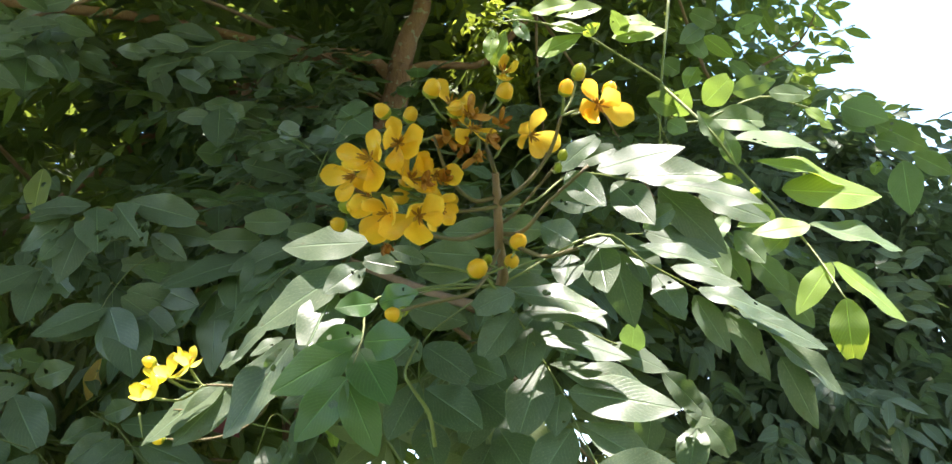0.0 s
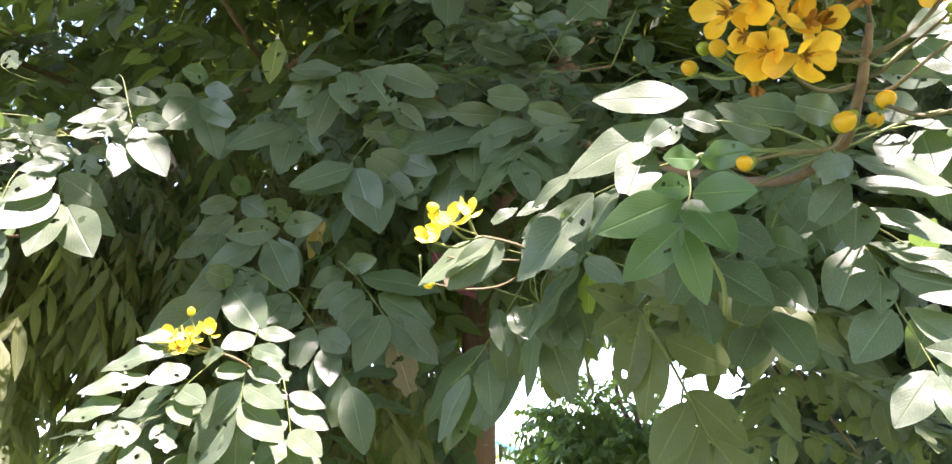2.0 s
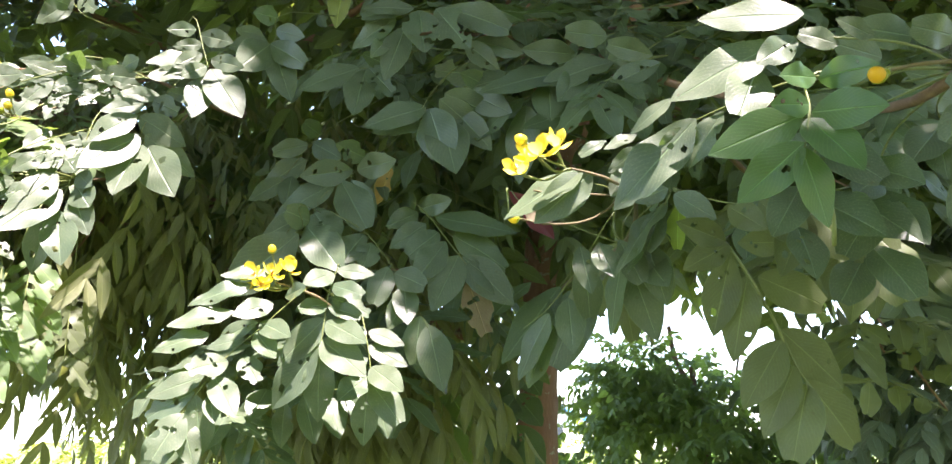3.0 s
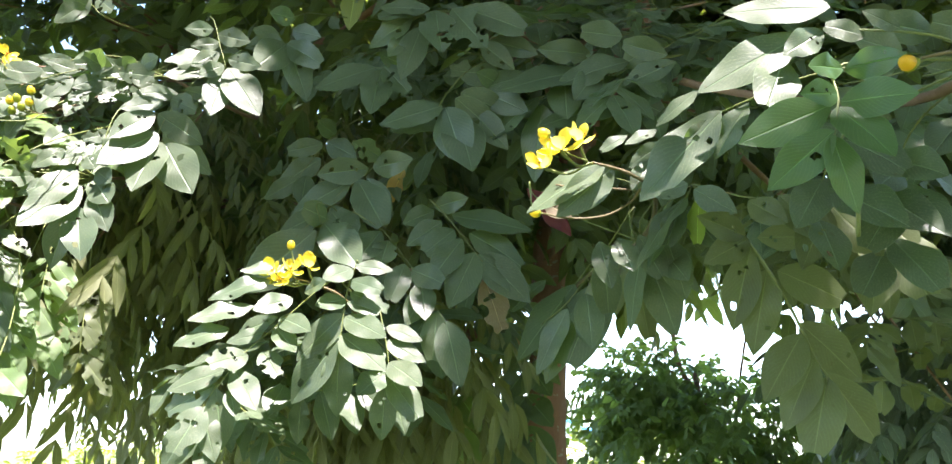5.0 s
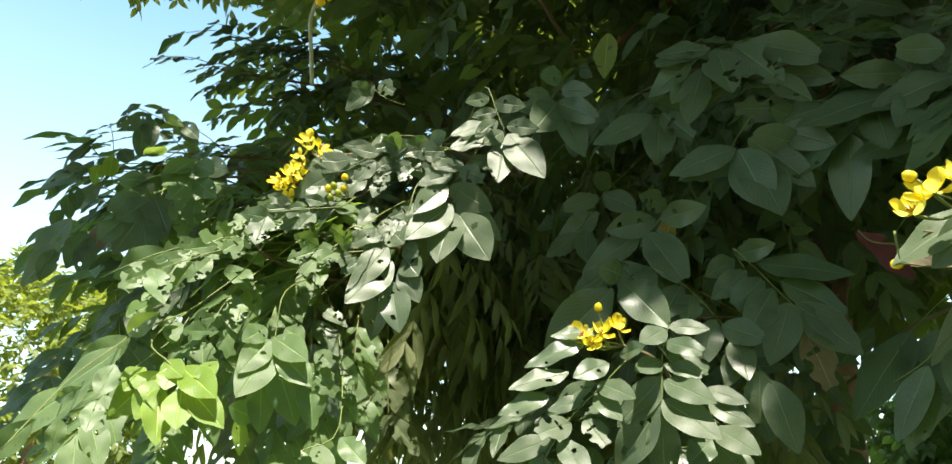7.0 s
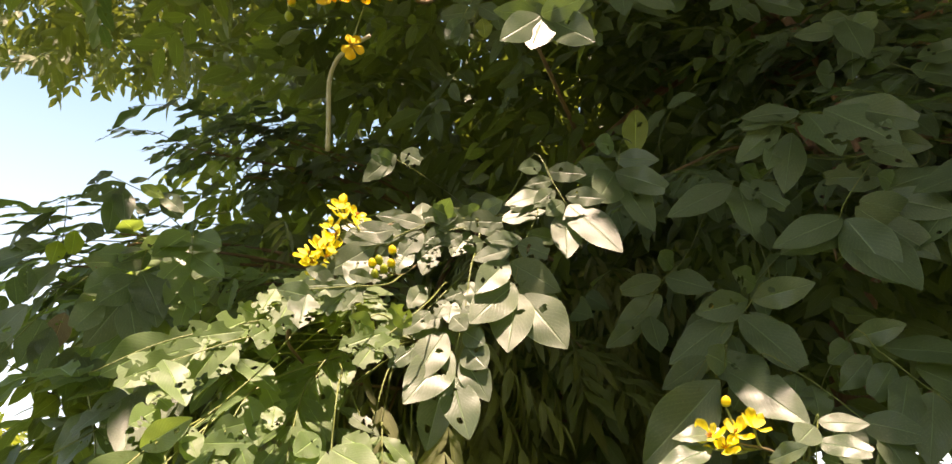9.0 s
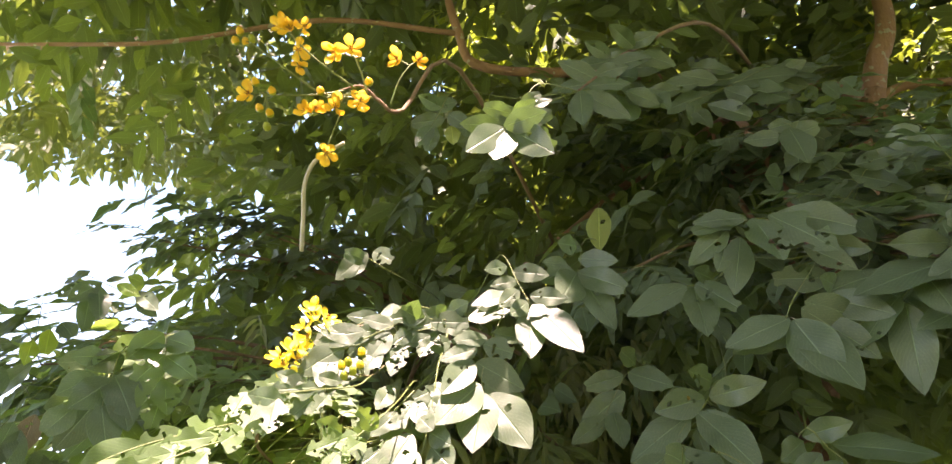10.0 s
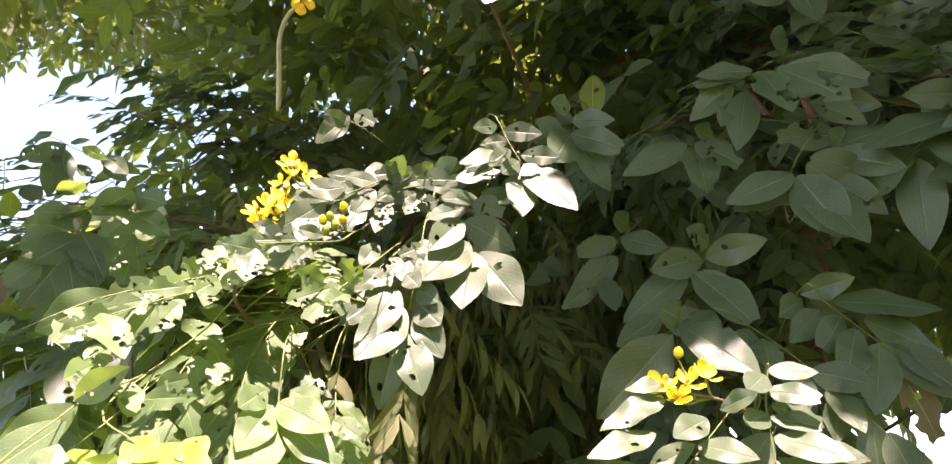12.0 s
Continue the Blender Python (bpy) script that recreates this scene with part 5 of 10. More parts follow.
leaflet(leaf, (-0.165, 0.881, 1.756), (-0.183, 0.863, 1.717), (0.23, -0.92, 0.32), 0.022, 11, LEAF)
leaf = compound_leaf(low, [(-0.115, 0.945, 1.746), (-0.065, 0.925, 1.668), (-0.031, 0.931, 1.598), (-0.010, 0.941, 1.541), (0.001, 0.949, 1.522)], r=0.0014)
leaflet(leaf, (-0.062, 0.925, 1.662), (-0.091, 0.935, 1.574), (-0.25, -0.97, -0.03), 0.043, 3, OLIVE)
leaflet(leaf, (-0.048, 0.928, 1.636), (-0.073, 0.939, 1.546), (-0.26, -0.96, -0.05), 0.044, 8, OLIVE)
leaflet(leaf, (-0.064, 0.924, 1.670), (-0.115, 0.879, 1.637), (0.54, -0.80, 0.28), 0.033, 5, OLIVE)
leaflet(leaf, (-0.038, 0.929, 1.634), (0.043, 0.950, 1.596), (0.17, -0.97, -0.18), 0.044, 4, OLIVE)
leaflet(leaf, (-0.021, 0.935, 1.577), (0.042, 0.959, 1.514), (0.16, -0.97, -0.21), 0.044, 8, OLIVE)
leaflet(leaf, (-0.021, 0.936, 1.566), (-0.069, 0.911, 1.497), (-0.03, -0.93, 0.36), 0.043, 0, OLIVE)
leaflet(leaf, (-0.011, 0.941, 1.540), (-0.049, 0.946, 1.467), (-0.26, -0.96, 0.07), 0.039, 0, OLIVE)
leaflet(leaf, (0.001, 0.949, 1.521), (-0.030, 0.930, 1.436), (-0.22, -0.93, 0.29), 0.049, 4, OLIVE)
leaflet(leaf, (-0.001, 0.947, 1.527), (0.054, 0.973, 1.450), (0.37, -0.93, -0.05), 0.046, 7, OLIVE)
leaflet(leaf, (-0.055, 0.925, 1.671), (-0.003, 0.905, 1.664), (-0.37, -0.93, -0.05), 0.033, 3, OLIVE)
leaflet(leaf, (-0.067, 0.923, 1.673), (-0.112, 0.861, 1.680), (0.72, -0.56, -0.41), 0.033, 3, OLIVE)
leaf = compound_leaf(low, [(-0.179, 1.047, 1.709), (-0.190, 1.018, 1.722), (-0.184, 0.916, 1.714), (-0.226, 0.971, 1.673), (-0.274, 1.016, 1.628), (-0.312, 1.044, 1.607)], r=0.0006)
leaflet(leaf, (-0.224, 0.971, 1.673), (-0.220, 0.990, 1.595), (0.25, -0.95, -0.21), 0.038, 4, LEAF)
leaflet(leaf, (-0.249, 1.005, 1.636), (-0.244, 0.991, 1.567), (0.23, -0.95, 0.20), 0.038, 0, LEAF)
leaflet(leaf, (-0.275, 1.021, 1.621), (-0.321, 1.028, 1.541), (-0.57, -0.78, 0.25), 0.044, 0, LEAF)
leaflet(leaf, (-0.271, 1.030, 1.607), (-0.315, 1.036, 1.533), (-0.43, -0.89, 0.18), 0.041, 8, LEAF)
leaflet(leaf, (-0.227, 0.956, 1.688), (-0.215, 0.946, 1.630), (0.14, -0.97, 0.20), 0.031, 1, LEAF)
leaflet(leaf, (-0.179, 0.958, 1.674), (-0.202, 0.973, 1.583), (-0.82, -0.56, 0.11), 0.045, 0, LEAF)
leaflet(leaf, (-0.181, 0.943, 1.689), (-0.156, 0.924, 1.630), (-0.05, -0.96, 0.29), 0.035, 7, LEAF)
leaflet(leaf, (-0.205, 0.950, 1.689), (-0.189, 0.920, 1.645), (-0.10, -0.83, 0.55), 0.031, 2, LEAF)
leaflet(leaf, (-0.170, 0.968, 1.661), (-0.146, 0.976, 1.575), (0.13, -0.99, -0.05), 0.047, 0, LEAF)
leaflet(leaf, (-0.155, 0.953, 1.671), (-0.132, 0.919, 1.628), (-0.27, -0.82, 0.51), 0.038, 0, LEAF)
leaf = compound_leaf(low, [(-0.179, 1.047, 1.709), (-0.161, 1.017, 1.731), (-0.121, 0.895, 1.727), (-0.146, 0.931, 1.694), (-0.170, 0.958, 1.652)], r=0.0006)
leaflet(leaf, (-0.125, 0.903, 1.719), (-0.194, 0.902, 1.649), (-0.59, -0.55, 0.60), 0.047, 8, LEAF)
leaflet(leaf, (-0.138, 0.915, 1.710), (-0.176, 0.920, 1.645), (-0.71, -0.61, 0.36), 0.035, 0, LEAF)
leaflet(leaf, (-0.131, 0.909, 1.714), (-0.154, 0.900, 1.659), (-0.01, -0.99, 0.16), 0.029, 7, LEAF)
leaflet(leaf, (-0.129, 0.914, 1.709), (-0.091, 0.922, 1.659), (0.04, -0.99, -0.13), 0.032, 8, LEAF)
leaflet(leaf, (-0.118, 0.898, 1.724), (-0.078, 0.884, 1.689), (-0.28, -0.96, 0.07), 0.030, 0, LEAF)
leaflet(leaf, (-0.124, 0.894, 1.730), (-0.157, 0.864, 1.710), (0.62, -0.78, 0.13), 0.022, 8, LEAF)
leaflet(leaf, (-0.112, 0.903, 1.718), (-0.123, 0.913, 1.660), (-0.63, -0.78, -0.02), 0.028, 7, YOUNG)
leaflet(leaf, (-0.150, 0.939, 1.682), (-0.133, 0.938, 1.611), (0.08, -1.00, 0.03), 0.038, 8, LEAF)
leaf = compound_leaf(low, [(-0.115, 0.945, 1.746), (-0.076, 0.889, 1.710), (-0.032, 0.901, 1.703), (0.017, 0.914, 1.696), (0.060, 0.928, 1.683)], r=0.0006)
leaflet(leaf, (-0.064, 0.894, 1.704), (-0.035, 0.863, 1.670), (-0.52, -0.80, 0.30), 0.031, 1, OLIVE)
leaflet(leaf, (-0.032, 0.899, 1.709), (0.003, 0.868, 1.653), (-0.37, -0.89, 0.26), 0.042, 11, OLIVE)
leaflet(leaf, (0.017, 0.914, 1.696), (-0.023, 0.863, 1.629), (0.09, -0.82, 0.57), 0.042, 3, OLIVE)
leaflet(leaf, (0.023, 0.916, 1.696), (0.049, 0.867, 1.631), (-0.43, -0.80, 0.42), 0.049, 0, OLIVE)
leaflet(leaf, (0.061, 0.924, 1.695), (0.090, 0.892, 1.640), (-0.43, -0.86, 0.28), 0.042, 7, OLIVE)
leaflet(leaf, (0.053, 0.928, 1.677), (0.022, 0.882, 1.606), (-0.12, -0.81, 0.57), 0.042, 3, OLIVE)
leaflet(leaf, (0.084, 0.937, 1.670), (0.087, 0.875, 1.589), (-0.30, -0.77, 0.57), 0.056, 4, OLIVE)
leaflet(leaf, (0.071, 0.936, 1.664), (0.036, 0.885, 1.581), (-0.16, -0.81, 0.56), 0.049, 2, OLIVE)

leaf = compound_leaf(low, [(-0.159, 0.908, 1.725), (-0.189, 1.080, 1.779), (-0.189, 1.095, 1.724), (-0.188, 1.098, 1.665)], r=0.0006)
leaflet(leaf, (-0.182, 1.079, 1.707), (-0.144, 1.120, 1.593), (0.15, -0.95, 0.2), 0.046, 1, OLIVE)
leaflet(leaf, (-0.187, 1.070, 1.701), (-0.204, 1.108, 1.600), (0.75, -0.6, 0.2), 0.024, 0, OLIVE)
leaflet(leaf, (-0.191, 1.076, 1.719), (-0.236, 1.114, 1.613), (-0.2, -0.95, 0.2), 0.036, 4, OLIVE)
leaflet(leaf, (-0.189, 1.086, 1.721), (-0.271, 1.118, 1.632), (-0.1, -0.95, 0.3), 0.038, 0, OLIVE)
leaflet(leaf, (-0.188, 1.118, 1.669), (-0.172, 1.150, 1.585), (0.3, -0.9, 0.1), 0.037, 7, OLIVE)

leaf = compound_leaf(low, [(-0.179, 1.047, 1.709), (-0.230, 1.126, 1.720), (-0.281, 1.205, 1.690)], r=0.0006)
leaflet(leaf, (-0.281, 1.205, 1.690), (-0.366, 1.156, 1.576), (-0.20, -0.85, 0.45), 0.063, 0, LEAF)
leaflet(leaf, (-0.239, 1.203, 1.690), (-0.304, 1.159, 1.555), (0.10, -0.85, 0.45), 0.076, 4, LEAF)
leaflet(leaf, (-0.290, 1.207, 1.679), (-0.255, 1.155, 1.593), (0.40, -0.85, 0.45), 0.054, 1, LEAF)
leaflet(leaf, (-0.324, 1.204, 1.699), (-0.380, 1.148, 1.646), (-0.30, -0.85, 0.45), 0.045, 7, LEAF)


# ---- leafy branches in the shade ----

mid = thing("leafy_branch", (-0.403, 1.143, 2.129), "shaded leafy branch with dull dark-green feathered leaves", "branch", "leafy branches")
stem(mid, "twig", [(-0.466, 1.081, 2.110), (-0.406, 1.115, 2.111), (-0.305, 1.215, 2.104), (-0.291, 1.318, 2.165), (-0.340, 1.500, 2.150)], 0.0016, 0.0050, TWIG, 0.30, 285)
leaf = compound_leaf(mid, [(-0.305, 1.215, 2.104), (-0.373, 1.143, 2.113), (-0.422, 1.101, 2.112), (-0.465, 1.080, 2.114), (-0.498, 1.075, 2.103)], r=0.0006)
leaflet(leaf, (-0.465, 1.079, 2.115), (-0.443, 1.038, 2.022), (0.28, -0.85, 0.44), 0.062, 6, LEAF)
leaflet(leaf, (-0.441, 1.089, 2.120), (-0.377, 1.040, 2.017), (-0.20, -0.93, 0.32), 0.060, 10, LEAF)
leaflet(leaf, (-0.488, 1.081, 2.090), (-0.518, 1.072, 1.999), (0.36, -0.93, -0.02), 0.046, 0, LEAF)
leaflet(leaf, (-0.482, 1.076, 2.112), (-0.558, 1.048, 2.105), (0.30, -0.89, 0.35), 0.038, 7, LEAF)
leaflet(leaf, (-0.472, 1.077, 2.117), (-0.547, 1.047, 2.117), (0.36, -0.89, 0.27), 0.038, 1, LEAF)
leaflet(leaf, (-0.426, 1.095, 2.123), (-0.317, 1.114, 2.079), (0.17, -0.99, -0.01), 0.056, 7, LEAF)
leaflet(leaf, (-0.391, 1.141, 2.086), (-0.315, 1.153, 2.059), (0.08, -0.97, -0.21), 0.038, 11, LEAF)
leaflet(leaf, (-0.406, 1.132, 2.079), (-0.352, 1.113, 2.020), (-0.23, -0.97, 0.10), 0.038, 3, LEAF)
leaflet(leaf, (-0.378, 1.165, 2.033), (-0.465, 1.128, 2.040), (0.36, -0.89, -0.27), 0.045, 9, LEAF)
leaflet(leaf, (-0.501, 1.074, 2.103), (-0.568, 1.059, 2.056), (0.16, -0.98, 0.09), 0.039, 1, LEAF)
leaflet(leaf, (-0.514, 1.079, 2.076), (-0.530, 1.049, 2.029), (0.65, -0.72, 0.24), 0.027, 1, LEAF)
leaflet(leaf, (-0.503, 1.073, 2.108), (-0.546, 1.057, 2.090), (0.44, -0.83, -0.33), 0.025, 8, LEAF)
leaf = compound_leaf(mid, [(-0.305, 1.215, 2.104), (-0.323, 1.183, 2.051), (-0.376, 1.148, 2.019), (-0.401, 1.129, 1.990), (-0.440, 1.120, 1.954)], r=0.0006)
leaflet(leaf, (-0.441, 1.119, 1.954), (-0.542, 1.087, 1.924), (0.22, -0.94, 0.27), 0.052, 5, LEAF)
leaflet(leaf, (-0.442, 1.120, 1.950), (-0.404, 1.059, 1.836), (0.17, -0.84, 0.51), 0.068, 0, LEAF)
leaflet(leaf, (-0.425, 1.124, 1.964), (-0.364, 1.106, 1.888), (-0.08, -0.98, 0.17), 0.047, 3, LEAF)
leaflet(leaf, (-0.401, 1.129, 1.990), (-0.329, 1.104, 1.936), (-0.30, -0.95, 0.04), 0.046, 0, LEAF)
leaflet(leaf, (-0.403, 1.128, 1.996), (-0.305, 1.128, 2.018), (-0.07, -0.94, 0.32), 0.047, 8, LEAF)
leaflet(leaf, (-0.376, 1.148, 2.008), (-0.402, 1.092, 2.005), (0.81, -0.35, -0.48), 0.032, 0, LEAF)
leaf = compound_leaf(mid, [(-0.305, 1.215, 2.104), (-0.219, 1.228, 2.069), (-0.099, 1.092, 1.992), (-0.186, 1.122, 2.001), (-0.278, 1.127, 1.985), (-0.320, 1.125, 1.958)], r=0.0006)
leaflet(leaf, (-0.238, 1.121, 2.003), (-0.375, 1.077, 1.967), (0.12, -0.82, 0.57), 0.070, 0, LEAF)
leaflet(leaf, (-0.174, 1.116, 2.006), (-0.281, 1.083, 1.972), (0.17, -0.92, 0.36), 0.055, 2, LEAF)
leaflet(leaf, (-0.273, 1.125, 1.992), (-0.269, 1.080, 1.908), (-0.02, -0.88, 0.47), 0.055, 0, LEAF)
leaflet(leaf, (-0.188, 1.139, 1.951), (-0.315, 1.099, 1.912), (0.12, -0.86, 0.49), 0.065, 0, LEAF)
leaflet(leaf, (-0.220, 1.123, 2.000), (-0.253, 1.069, 1.933), (0.53, -0.77, 0.36), 0.044, 1, LEAF)
leaflet(leaf, (-0.313, 1.124, 1.968), (-0.390, 1.107, 1.909), (-0.21, -0.84, 0.50), 0.046, 8, LEAF)
leaflet(leaf, (-0.309, 1.128, 1.957), (-0.329, 1.138, 1.836), (-0.27, -0.96, -0.03), 0.058, 0, LEAF)
leaflet(leaf, (-0.185, 1.122, 2.003), (-0.138, 1.083, 2.008), (-0.52, -0.70, -0.48), 0.036, 8, LEAF)
leaflet(leaf, (-0.119, 1.098, 1.997), (-0.187, 1.067, 2.011), (0.31, -0.85, -0.42), 0.036, 7, LEAF)
leaflet(leaf, (-0.108, 1.098, 1.985), (-0.186, 1.076, 1.952), (0.16, -0.95, 0.25), 0.041, 3, LEAF)
leaflet(leaf, (-0.127, 1.130, 1.917), (-0.187, 1.096, 1.947), (0.38, -0.89, -0.24), 0.036, 0, LEAF)
leaflet(leaf, (-0.135, 1.114, 1.970), (-0.155, 1.075, 1.912), (0.25, -0.84, 0.48), 0.039, 0, LEAF)
leaflet(leaf, (-0.229, 1.115, 2.023), (-0.306, 1.083, 2.027), (0.34, -0.86, -0.37), 0.040, 2, LEAF)
leaflet(leaf, (-0.182, 1.107, 2.042), (-0.239, 1.046, 2.026), (0.72, -0.58, -0.37), 0.040, 4, LEAF)
leaf = compound_leaf(mid, [(-0.305, 1.215, 2.104), (-0.410, 1.255, 2.123), (-0.490, 1.191, 2.113), (-0.540, 1.151, 2.064), (-0.568, 1.126, 2.053), (-0.582, 1.123, 2.054)], r=0.0006)
leaflet(leaf, (-0.580, 1.123, 2.054), (-0.674, 1.095, 2.016), (0.20, -0.96, 0.21), 0.050, 0, LEAF)
leaflet(leaf, (-0.571, 1.127, 2.050), (-0.566, 1.072, 1.950), (0.39, -0.80, 0.46), 0.054, 5, LEAF)
leaflet(leaf, (-0.567, 1.127, 2.056), (-0.513, 1.093, 1.990), (-0.17, -0.93, 0.34), 0.041, 9, LEAF)
leaflet(leaf, (-0.540, 1.151, 2.067), (-0.561, 1.096, 2.061), (0.86, -0.28, -0.43), 0.033, 11, LEAF)
leaf = compound_leaf(mid, [(-0.680, 1.820, 2.740), (-0.758, 1.730, 2.537), (-0.724, 1.156, 2.199), (-0.735, 1.128, 2.137), (-0.739, 1.123, 2.114)], r=0.0006)
leaflet(leaf, (-0.737, 1.124, 2.112), (-0.695, 1.116, 2.010), (0.38, -0.90, 0.23), 0.050, 1, LEAF)
leaflet(leaf, (-0.742, 1.123, 2.121), (-0.662, 1.089, 2.058), (-0.28, -0.95, 0.15), 0.045, 4, LEAF)
leaflet(leaf, (-0.742, 1.123, 2.121), (-0.760, 1.058, 2.045), (0.83, -0.51, 0.23), 0.059, 0, LEAF)
leaflet(leaf, (-0.748, 1.121, 2.128), (-0.794, 1.083, 2.100), (0.71, -0.67, -0.23), 0.036, 0, LEAF)
leaflet(leaf, (-0.754, 1.120, 2.135), (-0.787, 1.086, 2.135), (0.67, -0.64, -0.37), 0.027, 0, LEAF)
leaflet(leaf, (-0.738, 1.131, 2.151), (-0.672, 1.104, 2.114), (-0.42, -0.90, -0.07), 0.034, 0, LEAF)
leaflet(leaf, (-0.739, 1.141, 2.180), (-0.756, 1.090, 2.164), (0.93, -0.22, -0.30), 0.035, 1, LEAF)
leaf = compound_leaf(mid, [(-0.440, 1.720, 2.600), (-0.553, 1.698, 2.340), (-0.557, 1.202, 1.946), (-0.574, 1.164, 1.914), (-0.598, 1.138, 1.874), (-0.624, 1.127, 1.853), (-0.660, 1.111, 1.807), (-0.688, 1.094, 1.769)], r=0.0006)
leaflet(leaf, (-0.594, 1.143, 1.886), (-0.653, 1.086, 1.863), (0.72, -0.69, -0.11), 0.047, 3, LEAF)
leaflet(leaf, (-0.580, 1.159, 1.911), (-0.601, 1.095, 1.912), (0.88, -0.29, -0.38), 0.039, 6, LEAF)
leaflet(leaf, (-0.589, 1.147, 1.887), (-0.512, 1.102, 1.879), (-0.51, -0.81, -0.29), 0.043, 1, LEAF)
leaflet(leaf, (-0.618, 1.129, 1.863), (-0.709, 1.106, 1.808), (0.10, -0.97, 0.24), 0.051, 0, LEAF)
leaflet(leaf, (-0.610, 1.133, 1.866), (-0.543, 1.082, 1.768), (0.08, -0.86, 0.50), 0.061, 7, LEAF)
leaflet(leaf, (-0.596, 1.140, 1.869), (-0.552, 1.135, 1.807), (0.19, -0.96, 0.21), 0.036, 3, LEAF)
leaflet(leaf, (-0.659, 1.111, 1.808), (-0.721, 1.095, 1.772), (0.34, -0.92, -0.17), 0.037, 0, LEAF)
leaflet(leaf, (-0.646, 1.118, 1.812), (-0.588, 1.078, 1.748), (-0.00, -0.85, 0.52), 0.060, 5, LEAF)
leaflet(leaf, (-0.644, 1.118, 1.822), (-0.582, 1.126, 1.721), (0.34, -0.93, 0.14), 0.058, 2, LEAF)
leaflet(leaf, (-0.682, 1.097, 1.776), (-0.694, 1.049, 1.732), (0.73, -0.54, 0.41), 0.041, 3, LEAF)
leaf = compound_leaf(mid, [(-0.440, 1.720, 2.600), (-0.603, 1.702, 2.372), (-0.663, 1.241, 2.020), (-0.711, 1.223, 1.971), (-0.748, 1.209, 1.914)], r=0.0006)
leaflet(leaf, (-0.713, 1.222, 1.973), (-0.781, 1.198, 1.958), (0.35, -0.93, -0.13), 0.035, 4, LEAF)
leaflet(leaf, (-0.716, 1.222, 1.946), (-0.796, 1.203, 1.892), (0.25, -0.97, -0.04), 0.046, 8, LEAF)
leaflet(leaf, (-0.706, 1.225, 1.977), (-0.638, 1.189, 1.929), (-0.30, -0.92, 0.25), 0.042, 0, LEAF)
leaflet(leaf, (-0.738, 1.213, 1.914), (-0.725, 1.173, 1.846), (0.36, -0.77, 0.52), 0.039, 0, LEAF)
leaflet(leaf, (-0.748, 1.211, 1.909), (-0.807, 1.196, 1.871), (0.37, -0.90, -0.22), 0.035, 5, LEAF)
leaflet(leaf, (-0.692, 1.230, 1.990), (-0.702, 1.177, 1.997), (0.81, -0.22, -0.54), 0.035, 7, LEAF)
leaf = compound_leaf(mid, [(-0.430, 2.020, 1.750), (-0.515, 1.831, 1.853), (-0.486, 1.148, 1.817), (-0.459, 1.130, 1.788), (-0.432, 1.126, 1.750), (-0.405, 1.121, 1.714)], r=0.0006)
leaflet(leaf, (-0.437, 1.126, 1.752), (-0.467, 1.072, 1.685), (0.52, -0.76, 0.39), 0.047, 11, LEAF)
leaflet(leaf, (-0.449, 1.128, 1.768), (-0.482, 1.076, 1.722), (0.66, -0.68, 0.30), 0.040, 4, LEAF)
leaflet(leaf, (-0.469, 1.132, 1.784), (-0.512, 1.095, 1.742), (0.57, -0.81, 0.13), 0.036, 2, LEAF)
leaflet(leaf, (-0.417, 1.123, 1.729), (-0.448, 1.089, 1.644), (0.31, -0.92, 0.25), 0.051, 0, LEAF)
leaflet(leaf, (-0.454, 1.130, 1.792), (-0.333, 1.145, 1.766), (0.22, -0.75, 0.62), 0.059, 0, LEAF)
leaflet(leaf, (-0.427, 1.127, 1.761), (-0.335, 1.146, 1.709), (0.38, -0.84, 0.38), 0.051, 4, LEAF)
leaflet(leaf, (-0.411, 1.123, 1.727), (-0.339, 1.131, 1.653), (0.17, -0.98, 0.05), 0.052, 0, LEAF)
leaflet(leaf, (-0.402, 1.121, 1.717), (-0.330, 1.138, 1.664), (0.40, -0.88, 0.26), 0.043, 4, LEAF)
leaflet(leaf, (-0.485, 1.144, 1.806), (-0.515, 1.093, 1.775), (0.79, -0.58, 0.18), 0.035, 2, LEAF)
leaflet(leaf, (-0.405, 1.127, 1.692), (-0.377, 1.143, 1.604), (0.34, -0.94, -0.06), 0.046, 9, BROWN_LEAF)
leaflet(leaf, (-0.485, 1.146, 1.812), (-0.426, 1.106, 1.809), (-0.55, -0.79, -0.26), 0.035, 11, LEAF)
leaf = compound_leaf(mid, [(-0.430, 2.020, 1.750), (-0.572, 1.830, 1.848), (-0.597, 1.127, 1.801), (-0.552, 1.104, 1.767), (-0.493, 1.086, 1.691), (-0.446, 1.064, 1.617)], r=0.0006)
leaflet(leaf, (-0.446, 1.065, 1.621), (-0.424, 1.062, 1.531), (0.38, -0.92, 0.12), 0.049, 0, LEAF)
leaflet(leaf, (-0.480, 1.080, 1.670), (-0.498, 1.052, 1.617), (0.39, -0.86, 0.33), 0.034, 2, LEAF)
leaflet(leaf, (-0.487, 1.083, 1.681), (-0.469, 1.046, 1.622), (0.33, -0.75, 0.57), 0.038, 0, LEAF)
leaflet(leaf, (-0.459, 1.070, 1.635), (-0.466, 1.062, 1.559), (0.18, -0.98, 0.09), 0.040, 4, LEAF)
leaflet(leaf, (-0.558, 1.106, 1.768), (-0.571, 1.055, 1.716), (0.62, -0.64, 0.46), 0.044, 11, LEAF)
leaflet(leaf, (-0.544, 1.101, 1.752), (-0.544, 1.069, 1.708), (0.38, -0.74, 0.55), 0.039, 2, LEAF)
